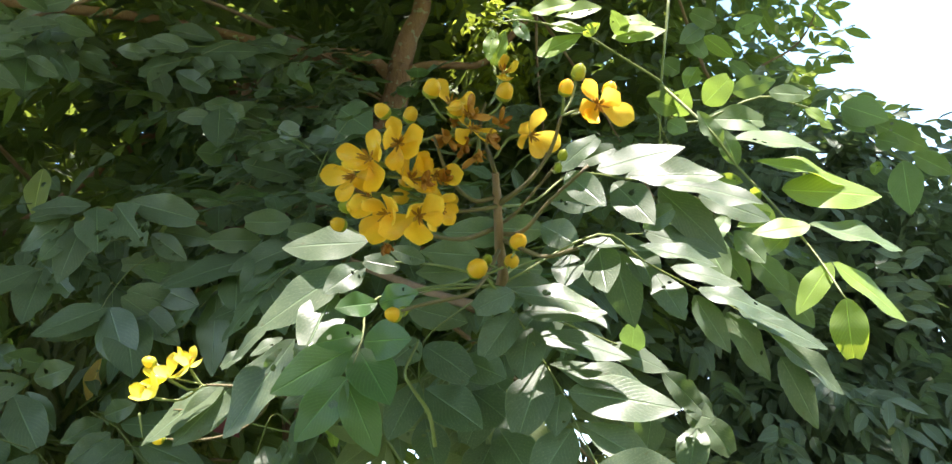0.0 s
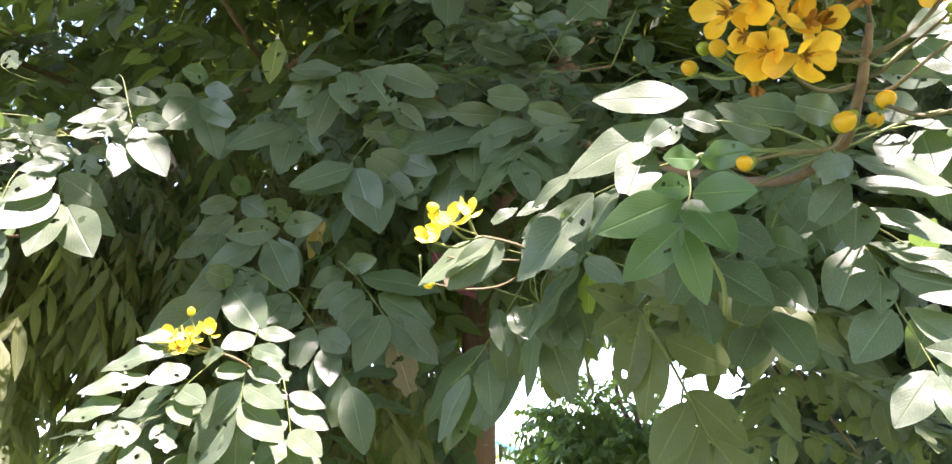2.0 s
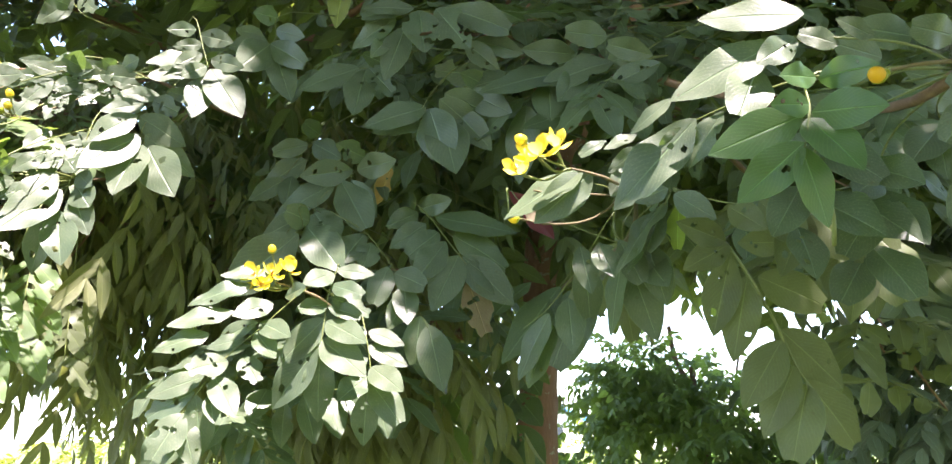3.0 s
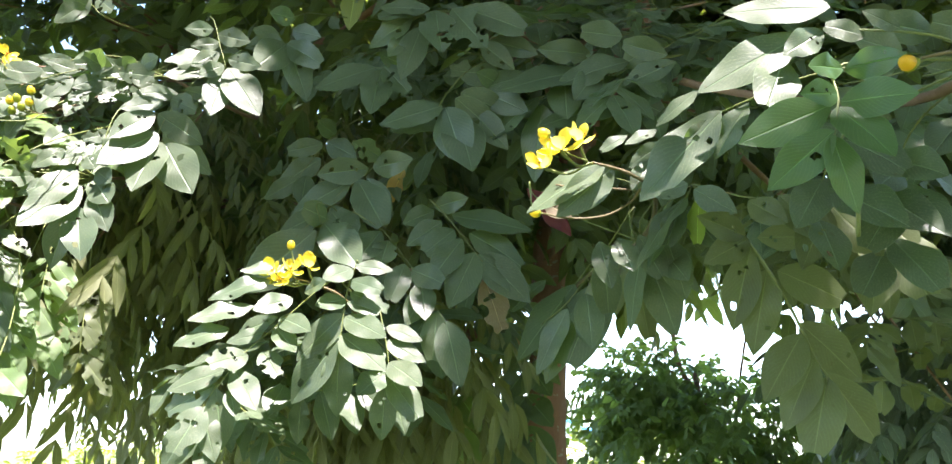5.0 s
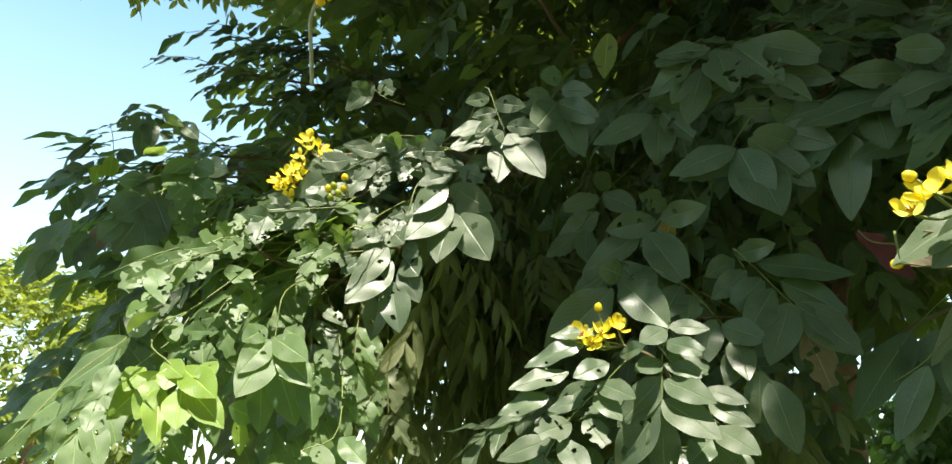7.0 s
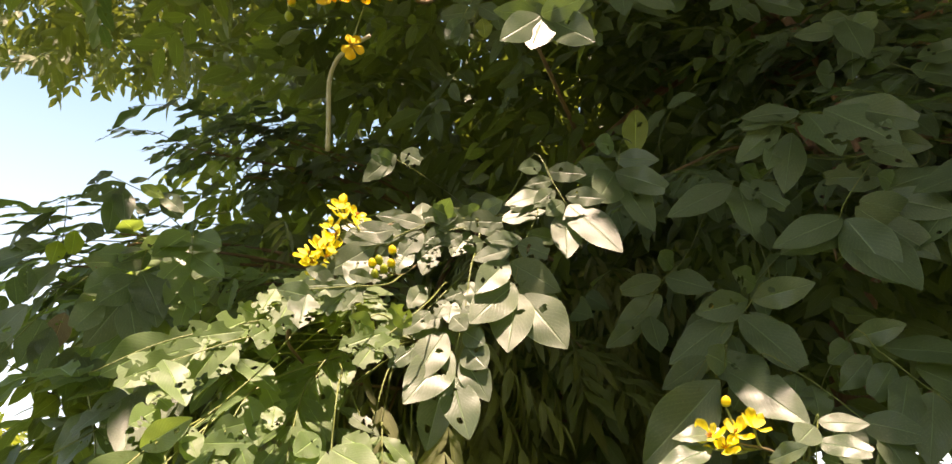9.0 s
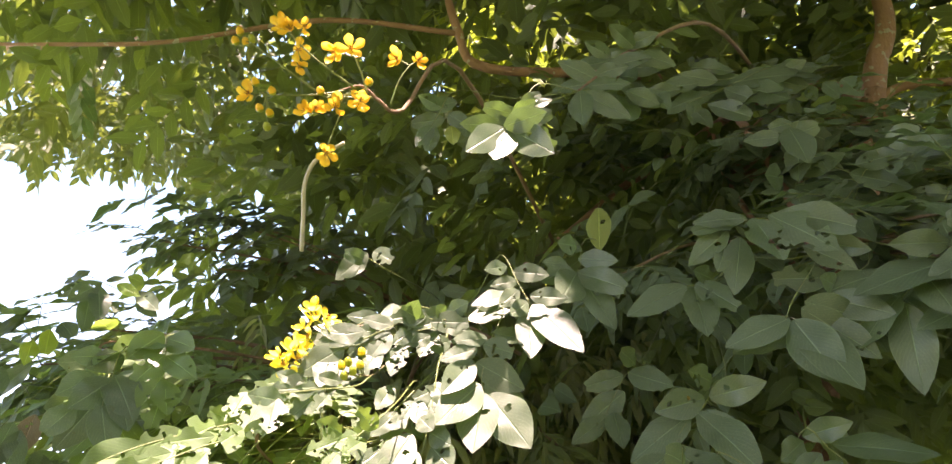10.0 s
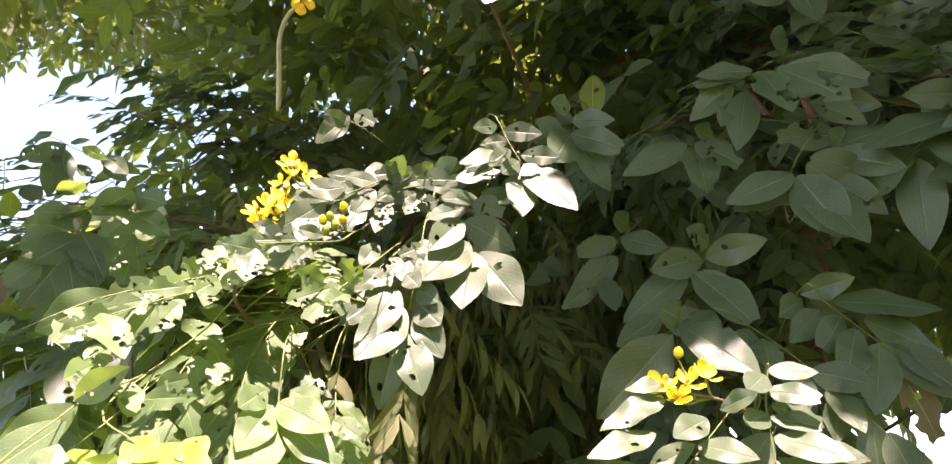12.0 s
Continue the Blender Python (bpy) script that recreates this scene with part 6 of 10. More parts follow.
leaflet(leaf, (-0.514, 1.091, 1.711), (-0.525, 1.056, 1.649), (0.39, -0.83, 0.40), 0.038, 4, LEAF)
leaflet(leaf, (-0.607, 1.127, 1.792), (-0.632, 1.060, 1.730), (0.71, -0.60, 0.36), 0.051, 11, LEAF)
leaflet(leaf, (-0.503, 1.089, 1.701), (-0.447, 1.054, 1.673), (-0.40, -0.87, 0.28), 0.038, 4, LEAF)
leaf = compound_leaf(mid, [(-0.660, 2.100, 1.750), (-0.712, 1.881, 1.860), (-0.633, 1.095, 1.809), (-0.640, 1.071, 1.775)], r=0.0006)
leaflet(leaf, (-0.647, 1.071, 1.767), (-0.746, 1.038, 1.674), (0.41, -0.91, -0.10), 0.075, 2, LEAF)
leaflet(leaf, (-0.637, 1.075, 1.779), (-0.559, 1.023, 1.700), (-0.04, -0.85, 0.52), 0.059, 2, LEAF)
leaflet(leaf, (-0.635, 1.081, 1.787), (-0.648, 1.029, 1.791), (0.90, -0.26, -0.34), 0.040, 4, LEAF)
leaf = compound_leaf(mid, [(-0.500, 1.790, 2.000), (-0.592, 1.721, 2.039), (-0.635, 1.440, 2.018), (-0.641, 1.443, 2.003)], r=0.0006)
leaflet(leaf, (-0.638, 1.444, 2.002), (-0.672, 1.452, 1.929), (0.05, -0.99, -0.13), 0.038, 5, TURNING)
leaf = compound_leaf(mid, [(-0.680, 1.820, 2.740), (-0.745, 1.729, 2.665), (-0.716, 1.366, 2.419), (-0.721, 1.368, 2.392)], r=0.0006)
leaflet(leaf, (-0.721, 1.368, 2.395), (-0.735, 1.359, 2.290), (0.06, -0.99, 0.08), 0.052, 1, YELLOW_LEAF)
leaf = compound_leaf(mid, [(-0.305, 1.215, 2.104), (-0.373, 1.202, 2.090), (-0.412, 1.105, 2.022), (-0.448, 1.094, 1.980), (-0.463, 1.092, 1.955)], r=0.0006)
leaflet(leaf, (-0.458, 1.095, 1.957), (-0.549, 1.065, 1.925), (0.22, -0.95, 0.23), 0.048, 0, LEAF)
leaflet(leaf, (-0.454, 1.097, 1.955), (-0.421, 1.081, 1.853), (-0.14, -0.98, 0.11), 0.066, 0, LEAF)
leaflet(leaf, (-0.439, 1.101, 1.971), (-0.375, 1.140, 1.914), (0.15, -0.88, -0.44), 0.045, 0, LEAF)
leaflet(leaf, (-0.432, 1.104, 1.980), (-0.357, 1.133, 1.947), (0.19, -0.91, -0.38), 0.045, 0, LEAF)
leaf = compound_leaf(mid, [(-0.305, 1.215, 2.104), (-0.289, 1.266, 2.206), (-0.245, 1.236, 2.257), (-0.296, 1.248, 2.209), (-0.342, 1.252, 2.178)], r=0.0006)
leaflet(leaf, (-0.287, 1.233, 2.239), (-0.193, 1.276, 2.212), (0.41, -0.91, -0.01), 0.050, 0, LEAF)
leaflet(leaf, (-0.282, 1.265, 2.191), (-0.191, 1.293, 2.186), (0.30, -0.90, 0.31), 0.045, 0, LEAF)
leaflet(leaf, (-0.340, 1.248, 2.187), (-0.263, 1.263, 2.196), (0.17, -0.96, 0.21), 0.037, 7, LEAF)
leaflet(leaf, (-0.324, 1.259, 2.177), (-0.372, 1.195, 2.177), (0.59, -0.44, -0.67), 0.032, 7, LEAF)
leaflet(leaf, (-0.346, 1.259, 2.166), (-0.317, 1.238, 2.117), (-0.45, -0.88, 0.12), 0.037, 4, LEAF)
leaflet(leaf, (-0.275, 1.230, 2.251), (-0.188, 1.246, 2.263), (0.19, -0.98, -0.05), 0.042, 5, LEAF)
leaflet(leaf, (-0.219, 1.229, 2.281), (-0.171, 1.194, 2.261), (-0.65, -0.71, -0.29), 0.043, 4, LEAF)


upper = thing("leafy_branch", (-0.590, 1.086, 2.502), "high shaded leafy branch with stiff overlapping leaves", "branch", "leafy branches")
stem(upper, "twig", [(-0.673, 1.036, 2.418), (-0.635, 1.060, 2.461), (-0.564, 1.115, 2.548), (-0.412, 1.270, 2.698), (-0.260, 1.860, 3.000)], 0.0016, 0.0050, TWIG, 0.30, 397)
leaf = compound_leaf(upper, [(-0.673, 1.036, 2.418), (-0.718, 0.948, 2.377), (-0.741, 0.928, 2.337), (-0.763, 0.925, 2.291)], r=0.0006)
leaflet(leaf, (-0.765, 0.924, 2.291), (-0.819, 0.889, 2.279), (0.55, -0.67, -0.50), 0.034, 4, LEAF)
leaflet(leaf, (-0.766, 0.926, 2.288), (-0.812, 0.917, 2.258), (0.42, -0.82, -0.38), 0.034, 9, LEAF)
leaflet(leaf, (-0.763, 0.928, 2.286), (-0.781, 0.935, 2.247), (0.22, -0.94, -0.26), 0.040, 0, LEAF)
leaflet(leaf, (-0.760, 0.929, 2.286), (-0.706, 0.961, 2.246), (0.16, -0.87, -0.47), 0.042, 9, LEAF)
leaflet(leaf, (-0.763, 0.925, 2.293), (-0.695, 0.925, 2.291), (-0.01, -0.90, -0.43), 0.032, 4, LEAF)
leaflet(leaf, (-0.755, 0.925, 2.312), (-0.701, 0.930, 2.324), (0.09, -0.99, -0.05), 0.026, 11, LEAF)
leaflet(leaf, (-0.756, 0.923, 2.321), (-0.711, 0.923, 2.337), (0.11, -0.94, -0.34), 0.022, 7, LEAF)
leaflet(leaf, (-0.761, 0.921, 2.320), (-0.794, 0.900, 2.305), (0.61, -0.66, -0.43), 0.020, 1, LEAF)
leaf = compound_leaf(upper, [(-0.564, 1.115, 2.548), (-0.587, 1.097, 2.525), (-0.635, 1.060, 2.461), (-0.673, 1.036, 2.418)], r=0.0006)
leaflet(leaf, (-0.669, 1.041, 2.415), (-0.598, 1.088, 2.370), (0.41, -0.87, -0.26), 0.045, 0, LEAF)
leaflet(leaf, (-0.670, 1.038, 2.419), (-0.673, 1.017, 2.328), (0.00, -0.97, 0.23), 0.045, 0, LEAF)
leaflet(leaf, (-0.658, 1.047, 2.431), (-0.582, 1.066, 2.434), (0.24, -0.97, 0.08), 0.037, 8, LEAF)
leaflet(leaf, (-0.647, 1.054, 2.442), (-0.717, 1.030, 2.434), (0.30, -0.95, 0.11), 0.035, 0, LEAF)
leaflet(leaf, (-0.642, 1.053, 2.457), (-0.579, 1.064, 2.468), (0.21, -0.93, -0.31), 0.031, 8, LEAF)
leaflet(leaf, (-0.623, 1.069, 2.477), (-0.537, 1.082, 2.495), (0.14, -0.99, 0.02), 0.042, 3, LEAF)
leaflet(leaf, (-0.608, 1.080, 2.504), (-0.693, 1.052, 2.492), (0.28, -0.95, 0.15), 0.042, 0, LEAF)
leaflet(leaf, (-0.608, 1.078, 2.510), (-0.640, 1.024, 2.509), (0.54, -0.30, -0.79), 0.031, 3, LEAF)
leaflet(leaf, (-0.599, 1.101, 2.443), (-0.550, 1.108, 2.399), (-0.18, -0.92, -0.35), 0.035, 11, LEAF)
leaflet(leaf, (-0.637, 1.061, 2.449), (-0.695, 1.015, 2.482), (0.40, -0.81, -0.43), 0.038, 0, LEAF)
leaflet(leaf, (-0.585, 1.092, 2.535), (-0.516, 1.098, 2.555), (0.19, -0.91, -0.36), 0.034, 2, LEAF)
leaflet(leaf, (-0.564, 1.100, 2.533), (-0.594, 1.035, 2.544), (0.38, -0.32, -0.86), 0.036, 11, LEAF)
leaflet(leaf, (-0.557, 1.108, 2.523), (-0.502, 1.139, 2.498), (0.14, -0.77, -0.62), 0.033, 0, LEAF)
leaf = compound_leaf(upper, [(-0.260, 1.860, 3.000), (-0.227, 1.820, 2.933), (-0.128, 1.585, 2.744), (-0.302, 1.465, 2.683), (-0.431, 1.406, 2.666)], r=0.0006)
leaflet(leaf, (-0.367, 1.434, 2.677), (-0.495, 1.390, 2.663), (0.30, -0.93, 0.21), 0.064, 11, LEAF)
leaflet(leaf, (-0.335, 1.451, 2.678), (-0.188, 1.486, 2.687), (0.20, -0.92, 0.34), 0.071, 4, LEAF)
leaflet(leaf, (-0.355, 1.449, 2.664), (-0.464, 1.418, 2.642), (0.27, -0.96, 0.03), 0.054, 3, LEAF)
leaflet(leaf, (-0.311, 1.466, 2.674), (-0.229, 1.498, 2.639), (0.07, -0.81, -0.59), 0.050, 1, LEAF)
leaflet(leaf, (-0.293, 1.467, 2.693), (-0.184, 1.493, 2.699), (0.22, -0.96, 0.19), 0.053, 8, LEAF)
leaflet(leaf, (-0.377, 1.423, 2.685), (-0.471, 1.372, 2.705), (0.48, -0.88, 0.02), 0.051, 7, LEAF)
leaflet(leaf, (-0.419, 1.413, 2.666), (-0.501, 1.369, 2.682), (0.44, -0.88, -0.18), 0.045, 2, LEAF)
leaflet(leaf, (-0.399, 1.434, 2.651), (-0.369, 1.409, 2.566), (-0.38, -0.91, 0.14), 0.049, 8, LEAF)
leaflet(leaf, (-0.334, 1.464, 2.659), (-0.293, 1.444, 2.581), (-0.45, -0.89, -0.01), 0.050, 11, LEAF)
leaflet(leaf, (-0.275, 1.486, 2.690), (-0.225, 1.462, 2.691), (-0.37, -0.78, -0.51), 0.035, 5, LEAF)
leaflet(leaf, (-0.433, 1.409, 2.661), (-0.456, 1.387, 2.607), (0.31, -0.92, 0.25), 0.038, 4, LEAF)
leaf = compound_leaf(upper, [(-0.260, 1.860, 3.000), (-0.284, 1.806, 2.862), (-0.202, 1.447, 2.531), (-0.295, 1.362, 2.459), (-0.333, 1.335, 2.442)], r=0.0006)
leaflet(leaf, (-0.327, 1.340, 2.444), (-0.246, 1.389, 2.400), (0.23, -0.83, -0.50), 0.049, 0, LEAF)
leaflet(leaf, (-0.320, 1.344, 2.450), (-0.369, 1.294, 2.418), (0.76, -0.58, -0.29), 0.030, 7, LEAF)
leaflet(leaf, (-0.328, 1.367, 2.401), (-0.243, 1.412, 2.366), (0.41, -0.90, -0.17), 0.048, 8, LEAF)
leaflet(leaf, (-0.300, 1.420, 2.362), (-0.273, 1.390, 2.298), (-0.48, -0.85, 0.20), 0.044, 11, LEAF)
leaflet(leaf, (-0.318, 1.366, 2.418), (-0.348, 1.327, 2.316), (-0.06, -0.93, 0.37), 0.051, 2, LEAF)
leaf = compound_leaf(upper, [(-0.673, 1.036, 2.418), (-0.795, 1.072, 2.481), (-0.881, 1.002, 2.477), (-0.913, 0.988, 2.422), (-0.928, 0.980, 2.387)], r=0.0006)
leaflet(leaf, (-0.923, 0.983, 2.395), (-0.948, 0.961, 2.342), (0.66, -0.75, -0.00), 0.029, 0, LEAF)
leaflet(leaf, (-0.919, 0.986, 2.393), (-0.934, 0.974, 2.333), (0.47, -0.88, 0.07), 0.029, 7, LEAF)
leaflet(leaf, (-0.905, 0.995, 2.411), (-0.967, 0.968, 2.406), (0.39, -0.83, -0.39), 0.032, 4, LEAF)
leaflet(leaf, (-0.900, 0.998, 2.424), (-0.861, 0.989, 2.375), (-0.24, -0.97, -0.01), 0.030, 0, LEAF)
leaflet(leaf, (-0.897, 1.002, 2.399), (-0.891, 0.992, 2.350), (0.39, -0.89, 0.22), 0.030, 11, YELLOW_LEAF)
leaflet(leaf, (-0.907, 0.990, 2.435), (-0.924, 0.937, 2.425), (0.74, -0.11, -0.66), 0.030, 3, LEAF)
leaflet(leaf, (-0.883, 1.005, 2.452), (-0.943, 0.982, 2.442), (0.37, -0.75, -0.54), 0.030, 1, LEAF)
leaflet(leaf, (-0.877, 1.014, 2.429), (-0.870, 1.010, 2.369), (0.34, -0.94, 0.10), 0.028, 7, LEAF)
leaf = compound_leaf(upper, [(-0.564, 1.115, 2.548), (-0.567, 1.142, 2.568), (-0.604, 1.134, 2.514), (-0.622, 1.132, 2.470)], r=0.0006)
leaflet(leaf, (-0.604, 1.134, 2.512), (-0.575, 1.119, 2.480), (-0.32, -0.94, 0.14), 0.048, 0, LEAF)
leaflet(leaf, (-0.602, 1.135, 2.508), (-0.571, 1.105, 2.409), (0.45, -0.81, 0.38), 0.052, 0, LEAF)
leaflet(leaf, (-0.618, 1.133, 2.470), (-0.600, 1.104, 2.378), (0.62, -0.70, 0.34), 0.070, 0, LEAF)
leaflet(leaf, (-0.595, 1.136, 2.527), (-0.520, 1.135, 2.503), (-0.15, -0.89, -0.43), 0.037, 0, LEAF)
leaflet(leaf, (-0.585, 1.136, 2.554), (-0.521, 1.141, 2.518), (-0.11, -0.94, -0.32), 0.034, 1, LEAF)
leaflet(leaf, (-0.613, 1.133, 2.489), (-0.645, 1.102, 2.452), (0.80, -0.55, -0.22), 0.035, 2, LEAF)
leaflet(leaf, (-0.609, 1.133, 2.514), (-0.648, 1.103, 2.487), (0.71, -0.61, -0.36), 0.036, 3, LEAF)
leaflet(leaf, (-0.576, 1.138, 2.567), (-0.651, 1.136, 2.561), (0.08, -0.80, -0.59), 0.036, 2, LEAF)
leaflet(leaf, (-0.569, 1.151, 2.479), (-0.532, 1.125, 2.399), (0.21, -0.90, 0.39), 0.043, 11, LEAF)
leaflet(leaf, (-0.572, 1.143, 2.542), (-0.624, 1.127, 2.568), (0.09, -0.92, -0.38), 0.031, 11, LEAF)
leaflet(leaf, (-0.604, 1.137, 2.463), (-0.541, 1.104, 2.399), (-0.35, -0.93, 0.14), 0.035, 4, LEAF)
leaf = compound_leaf(upper, [(-0.260, 1.860, 3.000), (-0.277, 1.790, 2.889), (-0.309, 1.393, 2.639), (-0.400, 1.384, 2.619), (-0.489, 1.375, 2.600)], r=0.0006)
leaflet(leaf, (-0.399, 1.382, 2.625), (-0.268, 1.380, 2.599), (0.01, -0.99, 0.14), 0.063, 0, LEAF)
leaflet(leaf, (-0.377, 1.392, 2.611), (-0.308, 1.345, 2.514), (-0.36, -0.91, 0.19), 0.058, 0, LEAF)
leaflet(leaf, (-0.439, 1.381, 2.609), (-0.555, 1.378, 2.613), (0.03, -0.99, 0.12), 0.055, 4, LEAF)
leaflet(leaf, (-0.458, 1.367, 2.635), (-0.558, 1.358, 2.654), (0.09, -1.00, 0.00), 0.048, 1, LEAF)
leaflet(leaf, (-0.422, 1.374, 2.633), (-0.493, 1.358, 2.669), (0.02, -0.92, -0.39), 0.038, 0, LEAF)
leaflet(leaf, (-0.477, 1.377, 2.599), (-0.491, 1.347, 2.525), (0.58, -0.79, 0.22), 0.043, 3, LEAF)
leaflet(leaf, (-0.455, 1.386, 2.588), (-0.377, 1.359, 2.504), (-0.30, -0.95, 0.04), 0.049, 7, LEAF)
leaflet(leaf, (-0.490, 1.377, 2.594), (-0.461, 1.347, 2.499), (0.26, -0.90, 0.36), 0.043, 0, LEAF)
leaflet(leaf, (-0.414, 1.384, 2.614), (-0.366, 1.352, 2.540), (-0.26, -0.94, 0.24), 0.043, 11, LEAF)
leaflet(leaf, (-0.497, 1.364, 2.625), (-0.569, 1.353, 2.649), (0.00, -0.91, -0.42), 0.037, 11, LEAF)
leaf = compound_leaf(upper, [(-0.400, 1.620, 2.350), (-0.357, 1.569, 2.395), (-0.321, 1.374, 2.379), (-0.330, 1.298, 2.405), (-0.345, 1.276, 2.408)], r=0.0006)
leaflet(leaf, (-0.353, 1.293, 2.390), (-0.421, 1.288, 2.402), (0.02, -0.95, -0.32), 0.033, 0, LEAF)
leaflet(leaf, (-0.337, 1.291, 2.405), (-0.333, 1.250, 2.295), (0.24, -0.91, 0.34), 0.062, 0, LEAF)
leaflet(leaf, (-0.329, 1.313, 2.400), (-0.289, 1.279, 2.384), (-0.68, -0.59, -0.44), 0.039, 4, LEAF)
leaflet(leaf, (-0.338, 1.383, 2.359), (-0.260, 1.327, 2.341), (-0.60, -0.66, -0.46), 0.043, 5, LEAF)
leaflet(leaf, (-0.363, 1.385, 2.359), (-0.397, 1.327, 2.340), (0.85, -0.40, -0.33), 0.054, 0, LEAF)
leaflet(leaf, (-0.348, 1.393, 2.338), (-0.350, 1.371, 2.285), (0.29, -0.89, 0.35), 0.046, 4, LEAF)
leaf = compound_leaf(upper, [(-0.400, 1.620, 2.350), (-0.346, 1.572, 2.387), (-0.299, 1.380, 2.363), (-0.219, 1.319, 2.243), (-0.171, 1.285, 2.189)], r=0.0006)
leaflet(leaf, (-0.348, 1.393, 2.338), (-0.225, 1.412, 2.263), (0.23, -0.97, 0.13), 0.069, 0, LEAF)
leaflet(leaf, (-0.230, 1.337, 2.310), (-0.168, 1.288, 2.222), (-0.34, -0.90, 0.26), 0.052, 1, LEAF)
leaflet(leaf, (-0.189, 1.318, 2.317), (-0.128, 1.268, 2.235), (-0.41, -0.88, 0.23), 0.052, 3, LEAF)
leaflet(leaf, (-0.175, 1.312, 2.324), (-0.102, 1.260, 2.251), (-0.53, -0.85, 0.08), 0.052, 8, LEAF)
leaflet(leaf, (-0.102, 1.251, 2.325), (-0.049, 1.203, 2.237), (-0.40, -0.88, 0.24), 0.074, 0, LEAF)
leaflet(leaf, (-0.195, 1.302, 2.216), (-0.137, 1.281, 2.180), (-0.39, -0.92, -0.08), 0.032, 5, LEAF)
leaflet(leaf, (-0.223, 1.319, 2.205), (-0.162, 1.282, 2.160), (-0.51, -0.86, 0.02), 0.037, 2, LEAF)
leaflet(leaf, (-0.206, 1.306, 2.169), (-0.124, 1.307, 2.146), (0.04, -1.00, 0.07), 0.040, 5, LEAF)
leaflet(leaf, (-0.242, 1.327, 2.155), (-0.177, 1.282, 2.127), (-0.61, -0.78, -0.15), 0.037, 2, LEAF)
leaflet(leaf, (-0.330, 1.374, 2.242), (-0.251, 1.381, 2.208), (0.14, -0.98, 0.14), 0.041, 0, LEAF)
leaflet(leaf, (-0.141, 1.268, 2.225), (-0.090, 1.222, 2.200), (-0.72, -0.64, -0.26), 0.037, 0, LEAF)
leaflet(leaf, (-0.131, 1.295, 2.161), (-0.087, 1.256, 2.108), (-0.46, -0.85, 0.24), 0.037, 0, LEAF)
leaf = compound_leaf(mid, [(-0.450, 2.020, 1.680), (-0.460, 1.980, 1.714), (-0.446, 1.834, 1.718), (-0.441, 1.723, 1.623), (-0.453, 1.728, 1.520), (-0.467, 1.757, 1.406), (-0.476, 1.776, 1.330)], r=0.0006)
leaflet(leaf, (-0.437, 1.725, 1.623), (-0.475, 1.636, 1.555), (0.48, -0.65, 0.59), 0.064, 3, LEAF)
leaflet(leaf, (-0.437, 1.725, 1.623), (-0.384, 1.665, 1.554), (-0.12, -0.80, 0.59), 0.058, 0, LEAF)
leaflet(leaf, (-0.446, 1.727, 1.558), (-0.483, 1.627, 1.482), (0.44, -0.64, 0.63), 0.073, 2, LEAF)
leaflet(leaf, (-0.446, 1.727, 1.558), (-0.383, 1.659, 1.493), (-0.20, -0.77, 0.61), 0.064, 5, LEAF)
leaflet(leaf, (-0.454, 1.735, 1.495), (-0.489, 1.627, 1.412), (0.39, -0.64, 0.67), 0.078, 7, LEAF)
leaflet(leaf, (-0.454, 1.735, 1.495), (-0.386, 1.665, 1.415), (-0.11, -0.79, 0.61), 0.072, 3, LEAF)
leaflet(leaf, (-0.464, 1.751, 1.431), (-0.504, 1.659, 1.352), (0.36, -0.70, 0.62), 0.072, 1, LEAF)
leaflet(leaf, (-0.464, 1.751, 1.431), (-0.396, 1.688, 1.349), (-0.04, -0.81, 0.58), 0.072, 0, LEAF)
leaf = compound_leaf(mid, [(-0.450, 2.020, 1.680), (-0.537, 1.991, 1.678), (-0.593, 1.823, 1.637), (-0.614, 1.789, 1.552), (-0.636, 1.814, 1.445)], r=0.0006)
leaflet(leaf, (-0.612, 1.794, 1.566), (-0.662, 1.756, 1.472), (0.26, -0.94, 0.24), 0.062, 8, TWIN)
leaflet(leaf, (-0.612, 1.794, 1.566), (-0.549, 1.752, 1.484), (0.07, -0.87, 0.49), 0.062, 0, TWIN)
leaflet(leaf, (-0.625, 1.801, 1.498), (-0.680, 1.768, 1.394), (0.21, -0.96, 0.19), 0.067, 5, TWIN)
leaflet(leaf, (-0.625, 1.801, 1.498), (-0.565, 1.785, 1.405), (0.24, -0.92, 0.31), 0.061, 0, TWIN)
leaflet(leaf, (-0.636, 1.814, 1.445), (-0.657, 1.836, 1.324), (0.09, -0.98, -0.20), 0.061, 7, TWIN)
leaf = compound_leaf(mid, [(-0.450, 2.020, 1.680), (-0.518, 2.038, 1.675), (-0.569, 1.984, 1.650), (-0.772, 2.058, 1.599), (-0.857, 2.056, 1.537), (-0.929, 2.066, 1.443)], r=0.0006)
leaflet(leaf, (-0.773, 2.063, 1.583), (-0.828, 2.074, 1.473), (0.09, -0.98, -0.15), 0.061, 8, TWIN)
leaflet(leaf, (-0.790, 2.063, 1.567), (-0.757, 2.067, 1.456), (0.41, -0.91, 0.09), 0.061, 0, TWIN)
leaflet(leaf, (-0.842, 2.064, 1.521), (-0.897, 2.076, 1.411), (0.11, -0.98, -0.16), 0.061, 0, TWIN)
leaflet(leaf, (-0.842, 2.064, 1.521), (-0.801, 2.098, 1.409), (0.50, -0.86, -0.08), 0.061, 5, TWIN)
leaflet(leaf, (-0.894, 2.065, 1.474), (-0.927, 2.023, 1.382), (0.32, -0.90, 0.30), 0.061, 2, TWIN)
leaf = compound_leaf(upper, [(-0.673, 1.036, 2.418), (-0.721, 1.023, 2.404), (-0.746, 0.942, 2.346), (-0.764, 0.918, 2.296), (-0.777, 0.912, 2.278)], r=0.0006)
